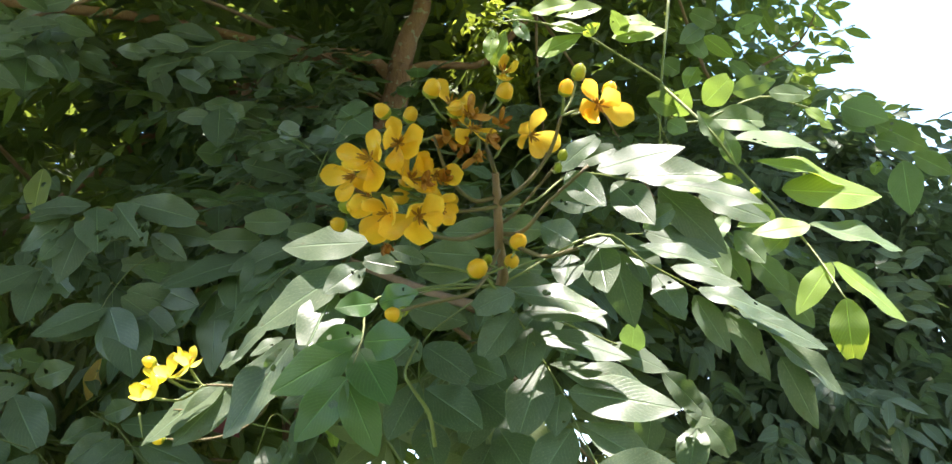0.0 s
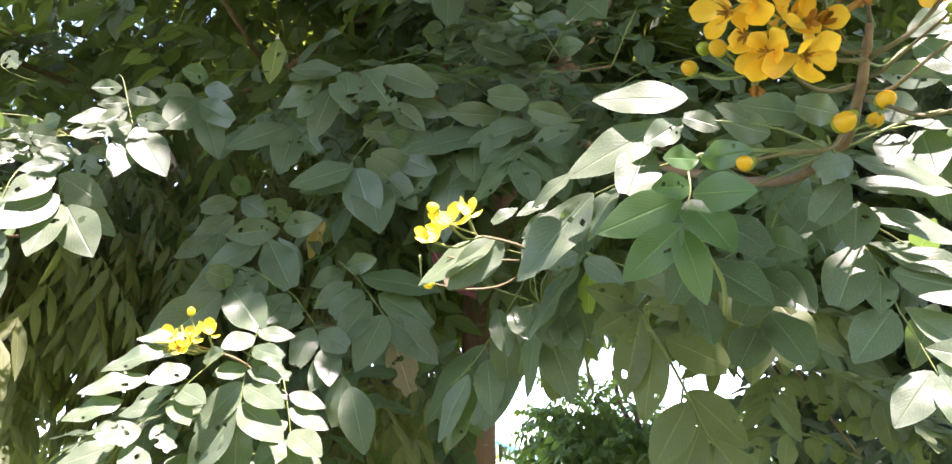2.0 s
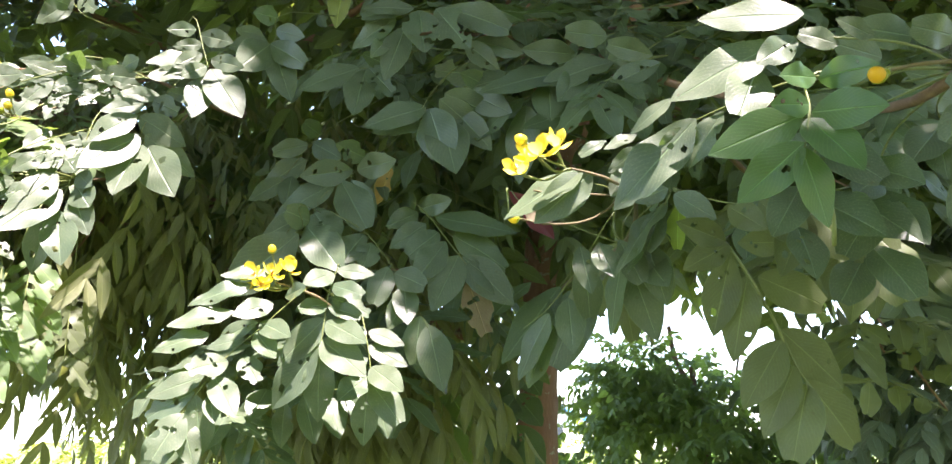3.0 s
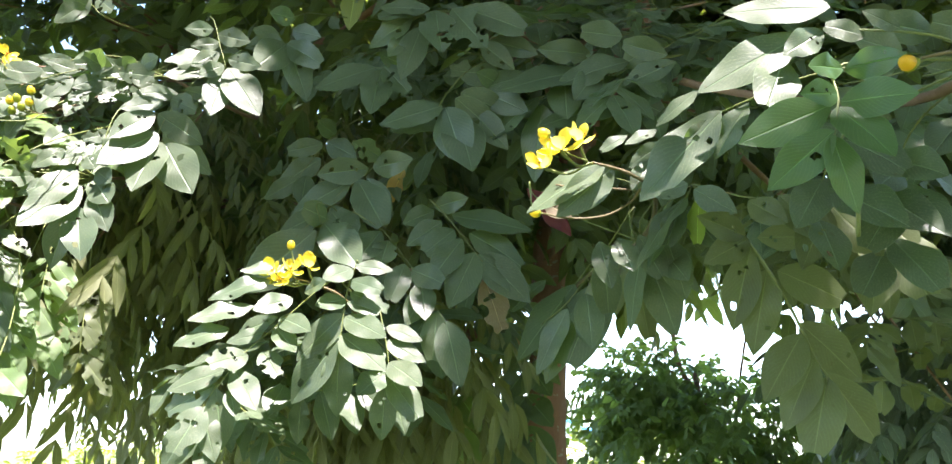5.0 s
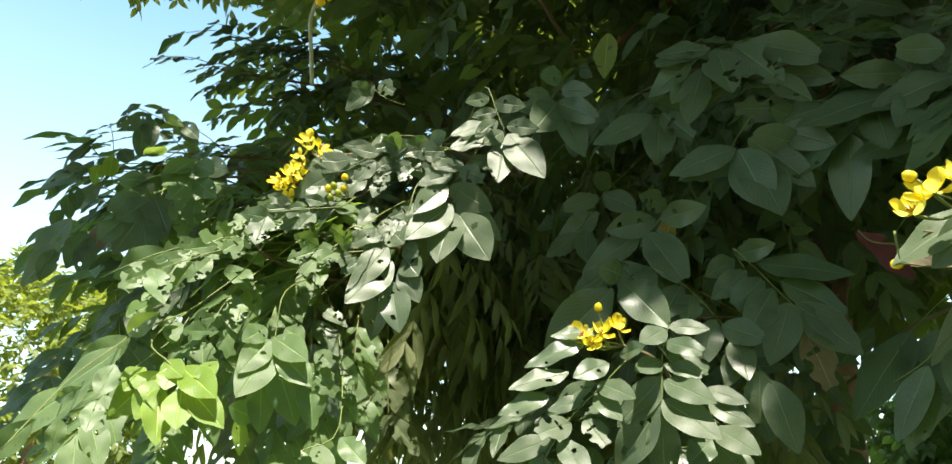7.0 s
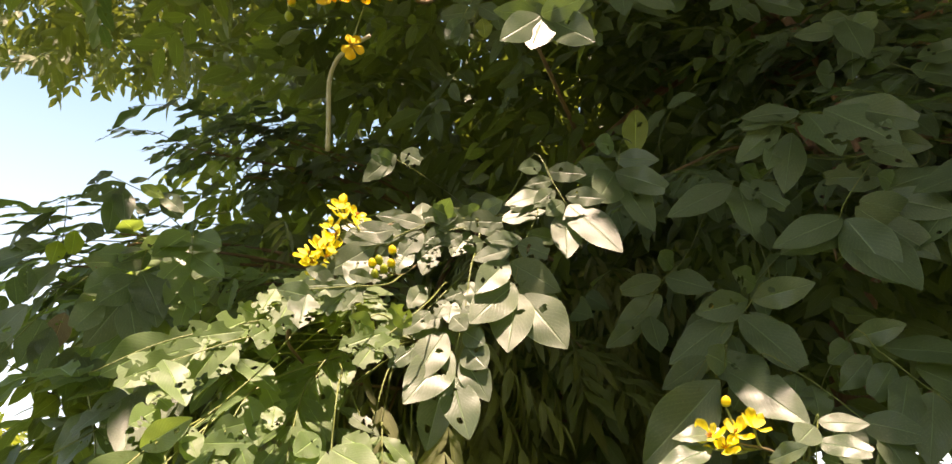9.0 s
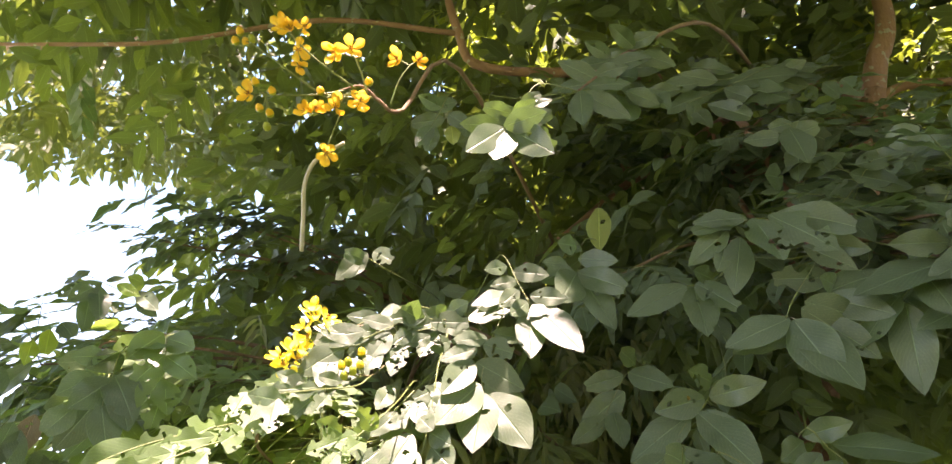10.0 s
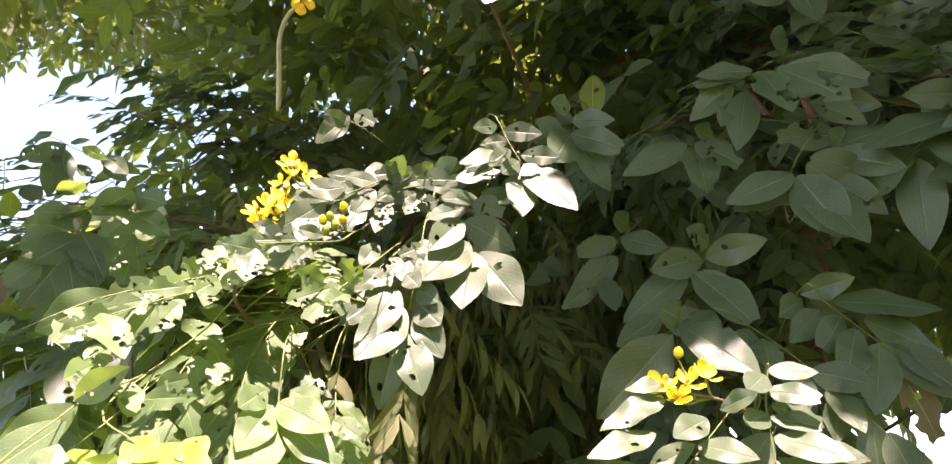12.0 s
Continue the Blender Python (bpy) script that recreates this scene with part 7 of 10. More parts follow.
leaflet(leaf, (-0.777, 0.912, 2.278), (-0.821, 0.858, 2.211), (0.80, -0.60, -0.03), 0.046, 0, LEAF)
leaflet(leaf, (-0.774, 0.915, 2.277), (-0.790, 0.888, 2.207), (0.44, -0.87, 0.23), 0.050, 0, LEAF)
leaflet(leaf, (-0.767, 0.921, 2.276), (-0.708, 0.900, 2.199), (-0.31, -0.95, 0.02), 0.050, 1, LEAF)
leaflet(leaf, (-0.777, 0.912, 2.281), (-0.706, 0.893, 2.267), (-0.32, -0.81, -0.49), 0.040, 0, LEAF)
leaflet(leaf, (-0.780, 0.910, 2.281), (-0.830, 0.863, 2.269), (0.65, -0.57, -0.51), 0.034, 0, LEAF)
leaflet(leaf, (-0.767, 0.916, 2.294), (-0.720, 0.894, 2.297), (-0.29, -0.73, -0.62), 0.028, 11, LEAF)
leaflet(leaf, (-0.763, 0.921, 2.308), (-0.797, 0.874, 2.301), (0.69, -0.41, -0.59), 0.028, 4, LEAF)

# leaves of the lit branch
leaf = compound_leaf(lit, [(-0.576, 1.136, 1.613), (-0.574, 1.115, 1.667), (-0.552, 1.007, 1.696), (-0.552, 0.998, 1.690), (-0.562, 0.995, 1.653), (-0.566, 0.989, 1.597), (-0.567, 0.987, 1.566)], r=0.0006)
leaflet(leaf, (-0.556, 0.997, 1.686), (-0.576, 0.950, 1.664), (0.54, -0.70, 0.47), 0.031, 0, LEAF)
leaflet(leaf, (-0.563, 0.994, 1.645), (-0.586, 0.952, 1.631), (0.54, -0.71, 0.45), 0.028, 0, LEAF)
leaflet(leaf, (-0.564, 0.992, 1.625), (-0.624, 0.981, 1.566), (0.26, -0.91, 0.32), 0.042, 0, LEAF)
leaflet(leaf, (-0.566, 0.989, 1.593), (-0.632, 0.979, 1.513), (0.25, -0.91, 0.32), 0.050, 3, LEAF)
leaflet(leaf, (-0.552, 0.999, 1.690), (-0.502, 1.005, 1.683), (0.22, -0.91, 0.36), 0.024, 0, LEAF)
leaflet(leaf, (-0.558, 0.996, 1.669), (-0.503, 0.976, 1.653), (0.04, -0.90, 0.44), 0.028, 4, LEAF)
leaflet(leaf, (-0.558, 0.997, 1.653), (-0.501, 1.007, 1.631), (0.26, -0.88, 0.39), 0.030, 9, LEAF)
leaflet(leaf, (-0.562, 0.992, 1.621), (-0.495, 0.962, 1.589), (0.08, -0.85, 0.52), 0.038, 0, LEAF)
leaflet(leaf, (-0.565, 0.989, 1.597), (-0.492, 0.955, 1.548), (0.14, -0.82, 0.55), 0.046, 0, LEAF)
leaflet(leaf, (-0.567, 0.988, 1.581), (-0.573, 0.997, 1.493), (0.26, -0.92, 0.29), 0.042, 8, LEAF)
leaflet(leaf, (-0.562, 0.995, 1.641), (-0.509, 0.990, 1.625), (0.15, -0.89, 0.42), 0.026, 7, LEAF)
leaf = compound_leaf(lit, [(-0.576, 1.136, 1.613), (-0.543, 1.053, 1.653), (-0.526, 1.035, 1.617), (-0.515, 1.030, 1.568), (-0.514, 1.029, 1.536)], r=0.0006)
leaflet(leaf, (-0.517, 1.029, 1.552), (-0.535, 0.977, 1.522), (0.44, -0.69, 0.57), 0.038, 11, LEAF)
leaflet(leaf, (-0.517, 1.028, 1.536), (-0.526, 1.034, 1.463), (0.23, -0.93, 0.30), 0.038, 3, LEAF)
leaflet(leaf, (-0.513, 1.029, 1.544), (-0.462, 1.018, 1.488), (0.27, -0.82, 0.50), 0.040, 4, LEAF)
leaflet(leaf, (-0.514, 1.030, 1.564), (-0.458, 0.994, 1.531), (0.08, -0.81, 0.58), 0.038, 0, LEAF)
leaflet(leaf, (-0.520, 1.033, 1.592), (-0.467, 1.043, 1.565), (0.29, -0.87, 0.41), 0.028, 0, LEAF)
leaflet(leaf, (-0.521, 1.036, 1.612), (-0.472, 1.044, 1.593), (0.26, -0.88, 0.40), 0.025, 0, LEAF)
leaflet(leaf, (-0.526, 1.035, 1.617), (-0.539, 1.004, 1.597), (0.46, -0.70, 0.54), 0.027, 4, LEAF)
leaflet(leaf, (-0.519, 1.031, 1.576), (-0.541, 0.993, 1.558), (0.48, -0.73, 0.49), 0.026, 2, LEAF)
leaf = compound_leaf(lit, [(-0.576, 1.136, 1.613), (-0.580, 1.109, 1.649), (-0.566, 1.002, 1.663), (-0.580, 0.977, 1.665), (-0.636, 0.958, 1.612), (-0.672, 0.939, 1.573), (-0.693, 0.924, 1.536), (-0.716, 0.909, 1.493)], r=0.0006)
leaflet(leaf, (-0.622, 0.961, 1.643), (-0.653, 0.919, 1.625), (0.50, -0.75, 0.42), 0.032, 1, LEAF)
leaflet(leaf, (-0.638, 0.956, 1.619), (-0.689, 0.941, 1.599), (0.29, -0.89, 0.34), 0.027, 3, LEAF)
leaflet(leaf, (-0.608, 0.966, 1.651), (-0.570, 0.940, 1.659), (-0.05, -0.98, 0.20), 0.024, 11, LEAF)
leaflet(leaf, (-0.653, 0.949, 1.599), (-0.697, 0.934, 1.587), (0.27, -0.86, 0.43), 0.023, 0, LEAF)
leaflet(leaf, (-0.669, 0.942, 1.570), (-0.692, 0.887, 1.558), (0.57, -0.68, 0.46), 0.037, 9, LEAF)
leaflet(leaf, (-0.691, 0.927, 1.551), (-0.756, 0.906, 1.528), (0.24, -0.86, 0.45), 0.034, 0, LEAF)
leaflet(leaf, (-0.698, 0.921, 1.532), (-0.764, 0.902, 1.500), (0.28, -0.89, 0.35), 0.036, 9, LEAF)
leaflet(leaf, (-0.707, 0.915, 1.507), (-0.726, 0.877, 1.450), (0.38, -0.79, 0.48), 0.045, 9, LEAF)
leaflet(leaf, (-0.641, 0.956, 1.606), (-0.599, 0.930, 1.571), (0.20, -0.77, 0.61), 0.029, 0, LEAF)
leaflet(leaf, (-0.654, 0.950, 1.575), (-0.616, 0.926, 1.543), (0.22, -0.75, 0.62), 0.032, 9, LEAF)
leaflet(leaf, (-0.681, 0.932, 1.552), (-0.633, 0.905, 1.504), (0.28, -0.75, 0.61), 0.036, 1, LEAF)
leaflet(leaf, (-0.697, 0.921, 1.529), (-0.683, 0.922, 1.457), (0.49, -0.78, 0.40), 0.039, 3, LEAF)
leaflet(leaf, (-0.636, 0.957, 1.619), (-0.581, 0.930, 1.596), (0.06, -0.84, 0.54), 0.032, 0, LEAF)
leaflet(leaf, (-0.683, 0.929, 1.529), (-0.661, 0.907, 1.498), (0.35, -0.69, 0.63), 0.023, 3, LEAF)
leaflet(leaf, (-0.708, 0.914, 1.500), (-0.683, 0.910, 1.445), (0.44, -0.76, 0.48), 0.032, 8, LEAF)
leaflet(leaf, (-0.713, 0.911, 1.497), (-0.753, 0.907, 1.432), (0.30, -0.91, 0.29), 0.040, 5, LEAF)
leaflet(leaf, (-0.662, 0.975, 1.673), (-0.726, 0.929, 1.649), (0.25, -0.80, 0.55), 0.032, 8, LEAF)
leaflet(leaf, (-0.676, 0.960, 1.635), (-0.740, 0.911, 1.617), (0.25, -0.80, 0.55), 0.034, 1, LEAF)
leaflet(leaf, (-0.644, 0.993, 1.690), (-0.699, 0.957, 1.686), (0.25, -0.80, 0.55), 0.027, 5, LEAF)
leaflet(leaf, (-0.697, 0.941, 1.605), (-0.751, 0.902, 1.587), (0.25, -0.80, 0.55), 0.034, 8, LEAF)
leaf = compound_leaf(lit, [(-0.576, 1.136, 1.613), (-0.510, 1.088, 1.556), (-0.585, 1.096, 1.542), (-0.645, 1.105, 1.536), (-0.706, 1.114, 1.529)], r=0.0006)
leaflet(leaf, (-0.605, 1.101, 1.534), (-0.575, 1.078, 1.476), (0.41, -0.75, 0.52), 0.038, 11, LEAF)
leaflet(leaf, (-0.645, 1.105, 1.536), (-0.620, 1.099, 1.468), (0.55, -0.79, 0.27), 0.038, 11, LEAF)
leaflet(leaf, (-0.676, 1.111, 1.528), (-0.684, 1.117, 1.461), (0.23, -0.97, -0.11), 0.033, 2, LEAF)
leaflet(leaf, (-0.704, 1.109, 1.546), (-0.703, 1.061, 1.502), (0.45, -0.60, 0.66), 0.039, 0, LEAF)
leaflet(leaf, (-0.723, 1.108, 1.538), (-0.740, 1.112, 1.470), (0.25, -0.96, -0.11), 0.035, 4, LEAF)
leaflet(leaf, (-0.585, 1.096, 1.542), (-0.535, 1.086, 1.499), (0.19, -0.88, 0.44), 0.034, 7, LEAF)
leaflet(leaf, (-0.531, 1.097, 1.532), (-0.509, 1.088, 1.475), (0.46, -0.83, 0.30), 0.033, 2, LEAF)

# leaves of the edge branch
leaf = compound_leaf(edge, [(-0.938, 1.047, 2.055), (-0.903, 1.077, 2.071), (-0.853, 1.061, 2.057), (-0.868, 1.022, 1.985), (-0.874, 1.001, 1.937), (-0.877, 0.998, 1.918)], r=0.0006)
leaflet(leaf, (-0.878, 0.998, 1.918), (-0.914, 0.923, 1.848), (0.61, -0.76, 0.22), 0.054, 0, LEAF)
leaflet(leaf, (-0.878, 1.004, 1.907), (-0.879, 0.952, 1.816), (0.24, -0.85, 0.48), 0.061, 1, LEAF)
leaflet(leaf, (-0.873, 1.010, 1.906), (-0.817, 1.004, 1.822), (0.09, -0.93, 0.37), 0.067, 1, LEAF)
leaflet(leaf, (-0.873, 1.003, 1.922), (-0.825, 1.066, 1.870), (0.50, -0.86, -0.09), 0.044, 0, LEAF)
leaflet(leaf, (-0.881, 0.996, 1.950), (-0.825, 1.036, 1.910), (0.20, -0.98, -0.01), 0.045, 0, LEAF)
leaflet(leaf, (-0.883, 0.994, 1.951), (-0.903, 0.931, 1.895), (0.68, -0.66, 0.33), 0.043, 3, LEAF)
leaflet(leaf, (-0.880, 1.004, 1.973), (-0.922, 0.962, 1.950), (0.38, -0.92, -0.02), 0.029, 0, LEAF)
leaflet(leaf, (-0.874, 1.014, 1.983), (-0.827, 1.015, 1.958), (-0.25, -0.96, 0.13), 0.037, 9, LEAF)
leaflet(leaf, (-0.870, 1.022, 1.995), (-0.910, 0.976, 1.981), (0.46, -0.89, 0.00), 0.028, 0, LEAF)
leaflet(leaf, (-0.866, 1.030, 2.006), (-0.825, 1.067, 2.001), (0.26, -0.95, -0.16), 0.027, 11, LEAF)
leaf = compound_leaf(edge, [(-0.938, 1.047, 2.055), (-0.901, 1.086, 2.109), (-0.848, 1.056, 2.150), (-0.823, 1.054, 2.089), (-0.806, 1.049, 2.046)], r=0.0006)
leaflet(leaf, (-0.804, 1.051, 2.046), (-0.734, 1.037, 1.951), (0.22, -0.85, 0.48), 0.059, 0, LEAF)
leaflet(leaf, (-0.808, 1.051, 2.036), (-0.805, 1.013, 1.947), (0.49, -0.79, 0.36), 0.047, 0, LEAF)
leaflet(leaf, (-0.810, 1.049, 2.051), (-0.827, 1.010, 2.017), (0.81, -0.58, 0.07), 0.027, 0, LEAF)
leaflet(leaf, (-0.807, 1.055, 2.064), (-0.749, 1.057, 2.045), (-0.28, -0.96, 0.00), 0.032, 5, LEAF)
leaflet(leaf, (-0.822, 1.051, 2.076), (-0.843, 1.013, 2.037), (0.74, -0.67, 0.00), 0.028, 1, LEAF)
leaflet(leaf, (-0.824, 1.056, 2.095), (-0.857, 1.025, 2.082), (0.37, -0.89, -0.27), 0.022, 8, LEAF)
leaflet(leaf, (-0.832, 1.056, 2.113), (-0.774, 1.059, 2.095), (-0.30, -0.95, -0.03), 0.033, 1, LEAF)
leaflet(leaf, (-0.827, 1.047, 2.069), (-0.881, 0.996, 2.044), (0.29, -0.91, 0.29), 0.035, 1, LEAF)
leaflet(leaf, (-0.839, 1.055, 2.125), (-0.860, 1.013, 2.104), (0.80, -0.58, -0.18), 0.026, 1, LEAF)
leaf = compound_leaf(edge, [(-0.938, 1.047, 2.055), (-0.941, 1.039, 2.016), (-0.924, 0.962, 1.944), (-0.930, 0.947, 1.879), (-0.942, 0.943, 1.827), (-0.954, 0.941, 1.792)], r=0.0006)
leaflet(leaf, (-0.953, 0.932, 1.844), (-0.974, 0.885, 1.776), (0.55, -0.79, 0.27), 0.045, 1, LEAF)
leaflet(leaf, (-0.948, 0.939, 1.820), (-0.976, 0.867, 1.748), (0.66, -0.69, 0.31), 0.056, 1, LEAF)
leaflet(leaf, (-0.956, 0.938, 1.793), (-0.990, 0.939, 1.703), (0.20, -0.95, -0.22), 0.046, 3, LEAF)
leaflet(leaf, (-0.952, 0.942, 1.791), (-0.922, 0.923, 1.712), (0.40, -0.80, 0.45), 0.051, 3, LEAF)
leaflet(leaf, (-0.938, 0.949, 1.815), (-0.906, 0.950, 1.755), (0.27, -0.90, 0.34), 0.040, 1, LEAF)
leaflet(leaf, (-0.934, 0.950, 1.827), (-0.905, 0.944, 1.794), (-0.03, -0.91, 0.42), 0.042, 1, LEAF)
leaflet(leaf, (-0.934, 0.948, 1.846), (-0.905, 0.943, 1.823), (-0.19, -0.93, 0.30), 0.030, 0, LEAF)
leaflet(leaf, (-0.944, 0.937, 1.865), (-0.924, 0.932, 1.843), (-0.01, -0.92, 0.39), 0.030, 1, LEAF)
leaflet(leaf, (-0.924, 0.956, 1.906), (-0.947, 0.922, 1.886), (0.72, -0.69, -0.02), 0.022, 9, LEAF)
leaflet(leaf, (-0.966, 0.918, 1.870), (-0.991, 0.891, 1.837), (0.53, -0.85, -0.02), 0.025, 1, LEAF)
leaflet(leaf, (-0.948, 0.932, 1.886), (-0.954, 0.909, 1.858), (0.62, -0.69, 0.38), 0.022, 9, LEAF)
leaflet(leaf, (-0.931, 0.946, 1.879), (-0.912, 0.941, 1.848), (0.11, -0.90, 0.43), 0.029, 5, LEAF)
leaflet(leaf, (-0.928, 0.955, 1.916), (-0.905, 0.947, 1.873), (0.16, -0.89, 0.43), 0.029, 8, LEAF)
leaf = compound_leaf(edge, [(-0.938, 1.047, 2.055), (-0.896, 1.012, 2.024), (-0.937, 0.966, 2.003), (-0.987, 0.937, 1.991), (-1.039, 0.924, 1.981)], r=0.0006)
leaflet(leaf, (-0.980, 0.938, 2.005), (-1.018, 0.911, 2.016), (0.46, -0.89, -0.02), 0.024, 0, LEAF)
leaflet(leaf, (-0.964, 0.946, 2.014), (-0.935, 0.925, 2.029), (-0.11, -0.44, -0.89), 0.028, 0, LEAF)
leaflet(leaf, (-0.935, 0.965, 2.012), (-0.873, 0.973, 2.002), (-0.26, -0.96, -0.09), 0.035, 9, LEAF)
leaflet(leaf, (-1.025, 0.924, 1.996), (-1.075, 0.905, 1.987), (0.37, -0.91, -0.19), 0.025, 0, LEAF)
leaflet(leaf, (-0.960, 0.957, 1.986), (-0.987, 0.940, 1.956), (0.43, -0.85, -0.31), 0.022, 8, LEAF)
leaflet(leaf, (-0.925, 0.978, 2.007), (-0.884, 1.000, 2.001), (0.01, -1.00, -0.07), 0.024, 2, LEAF)
leaflet(leaf, (-0.959, 0.953, 1.999), (-0.971, 0.922, 1.972), (0.84, -0.53, 0.07), 0.024, 8, LEAF)
leaflet(leaf, (-0.995, 0.935, 1.981), (-1.014, 0.913, 1.959), (0.76, -0.65, -0.05), 0.022, 7, LEAF)
leaflet(leaf, (-0.938, 0.968, 1.994), (-0.961, 0.947, 1.972), (0.53, -0.82, -0.22), 0.020, 5, LEAF)
leaflet(leaf, (-1.003, 0.928, 1.999), (-1.024, 0.906, 1.995), (0.72, -0.68, -0.17), 0.020, 0, LEAF)
leaflet(leaf, (-0.919, 0.982, 2.023), (-0.917, 0.951, 2.027), (0.86, 0.01, -0.51), 0.024, 1, LEAF)
leaf = compound_leaf(edge, [(-0.938, 1.047, 2.055), (-0.969, 1.030, 2.073), (-0.993, 0.976, 2.055), (-1.031, 0.954, 2.034), (-1.080, 0.932, 2.008)], r=0.0006)
leaflet(leaf, (-0.999, 0.968, 2.060), (-0.992, 0.953, 2.013), (0.21, -0.92, 0.34), 0.032, 0, LEAF)
leaflet(leaf, (-1.014, 0.968, 2.036), (-1.059, 0.938, 2.042), (0.53, -0.83, -0.16), 0.025, 0, LEAF)
leaflet(leaf, (-1.032, 0.956, 2.031), (-1.074, 0.948, 2.003), (0.32, -0.91, -0.26), 0.023, 0, LEAF)
leaflet(leaf, (-1.068, 0.947, 1.996), (-1.141, 0.920, 1.974), (0.27, -0.94, 0.22), 0.038, 0, LEAF)
leaflet(leaf, (-1.050, 0.949, 2.018), (-1.101, 0.915, 2.025), (0.56, -0.78, 0.27), 0.030, 0, LEAF)
leaflet(leaf, (-1.021, 0.971, 2.020), (-1.075, 0.960, 1.988), (0.21, -0.98, -0.01), 0.030, 7, LEAF)
leaflet(leaf, (-1.070, 0.952, 1.984), (-1.123, 0.940, 1.954), (0.32, -0.92, -0.23), 0.030, 0, LEAF)
leaflet(leaf, (-1.089, 0.958, 1.962), (-1.107, 0.950, 1.917), (0.44, -0.90, -0.02), 0.027, 5, LEAF)
leaf = compound_leaf(edge, [(-0.861, 1.180, 2.157), (-0.885, 1.150, 2.121), (-0.887, 1.054, 2.042), (-0.920, 0.996, 2.025), (-0.954, 0.950, 2.015), (-0.990, 0.913, 1.989), (-1.034, 0.891, 1.963)], r=0.0006)
leaflet(leaf, (-0.910, 1.016, 2.027), (-0.944, 0.947, 2.023), (0.75, -0.60, -0.28), 0.036, 9, LEAF)
leaflet(leaf, (-0.925, 0.987, 2.023), (-0.961, 0.941, 1.996), (0.64, -0.76, -0.10), 0.031, 10, LEAF)
leaflet(leaf, (-0.940, 0.963, 2.026), (-0.973, 0.912, 2.005), (0.73, -0.67, -0.14), 0.031, 9, LEAF)
leaflet(leaf, (-0.952, 0.964, 2.000), (-0.978, 0.923, 1.952), (0.63, -0.77, 0.11), 0.034, 10, LEAF)
leaflet(leaf, (-0.980, 0.928, 1.991), (-1.001, 0.899, 1.946), (0.58, -0.80, 0.11), 0.030, 9, LEAF)
leaflet(leaf, (-1.001, 0.907, 1.981), (-1.059, 0.869, 1.989), (0.55, -0.84, 0.00), 0.033, 0, LEAF)
leaflet(leaf, (-1.032, 0.891, 1.968), (-1.089, 0.863, 1.928), (0.50, -0.86, -0.14), 0.040, 0, LEAF)
leaflet(leaf, (-1.006, 0.899, 1.988), (-1.076, 0.867, 1.977), (0.42, -0.91, -0.02), 0.037, 0, LEAF)
leaflet(leaf, (-0.924, 1.009, 1.997), (-0.943, 0.956, 1.972), (0.90, -0.44, 0.06), 0.031, 9, LEAF)
leaflet(leaf, (-0.944, 0.966, 2.014), (-0.955, 0.911, 2.017), (0.85, -0.26, -0.46), 0.027, 9, LEAF)
leaflet(leaf, (-0.971, 0.947, 1.979), (-0.977, 0.920, 1.926), (0.44, -0.83, 0.34), 0.032, 6, LEAF)
leaflet(leaf, (-0.918, 0.992, 2.033), (-0.879, 0.978, 2.037), (-0.54, -0.77, -0.34), 0.029, 0, LEAF)
leaflet(leaf, (-0.889, 1.038, 2.056), (-0.843, 1.065, 2.075), (0.11, -0.96, -0.24), 0.027, 0, LEAF)
leaflet(leaf, (-0.901, 1.029, 2.035), (-0.841, 1.067, 2.056), (0.09, -0.96, 0.26), 0.036, 0, LEAF)
leaflet(leaf, (-0.935, 0.987, 2.005), (-0.946, 0.948, 1.956), (0.59, -0.72, 0.35), 0.033, 10, LEAF)
leaflet(leaf, (-0.994, 0.920, 1.970), (-1.005, 0.891, 1.922), (0.58, -0.75, 0.31), 0.031, 9, LEAF)
leaflet(leaf, (-1.022, 0.904, 1.956), (-1.025, 0.880, 1.906), (0.47, -0.81, 0.35), 0.031, 6, LEAF)
leaflet(leaf, (-1.051, 0.889, 1.957), (-1.050, 0.861, 1.905), (0.49, -0.77, 0.41), 0.036, 5, LEAF)
leaf = compound_leaf(edge, [(-0.938, 1.047, 2.055), (-0.943, 1.017, 1.977), (-0.961, 0.975, 1.924), (-0.997, 0.930, 1.865), (-1.023, 0.905, 1.833)], r=0.0006)
leaflet(leaf, (-0.997, 0.929, 1.870), (-1.018, 0.898, 1.850), (0.80, -0.59, 0.08), 0.023, 0, LEAF)
leaflet(leaf, (-1.004, 0.924, 1.855), (-0.963, 0.946, 1.874), (0.22, -0.97, 0.09), 0.024, 2, LEAF)
leaflet(leaf, (-0.974, 0.962, 1.880), (-0.992, 0.924, 1.843), (0.73, -0.66, 0.16), 0.028, 3, LEAF)
leaflet(leaf, (-1.023, 0.904, 1.843), (-0.987, 0.890, 1.852), (-0.24, -0.78, -0.57), 0.027, 2, LEAF)
leaflet(leaf, (-1.011, 0.919, 1.835), (-1.033, 0.863, 1.814), (0.91, -0.40, 0.09), 0.035, 10, LEAF)
leaflet(leaf, (-0.962, 0.977, 1.904), (-0.958, 0.955, 1.866), (0.49, -0.71, 0.50), 0.030, 5, LEAF)
leaflet(leaf, (-0.998, 0.933, 1.831), (-1.019, 0.904, 1.803), (0.74, -0.66, 0.13), 0.025, 0, LEAF)
leaflet(leaf, (-0.984, 0.941, 1.917), (-0.990, 0.905, 1.876), (0.76, -0.55, 0.35), 0.028, 5, LEAF)
leaflet(leaf, (-0.946, 1.005, 1.931), (-0.959, 0.975, 1.872), (0.57, -0.79, 0.20), 0.033, 4, LEAF)
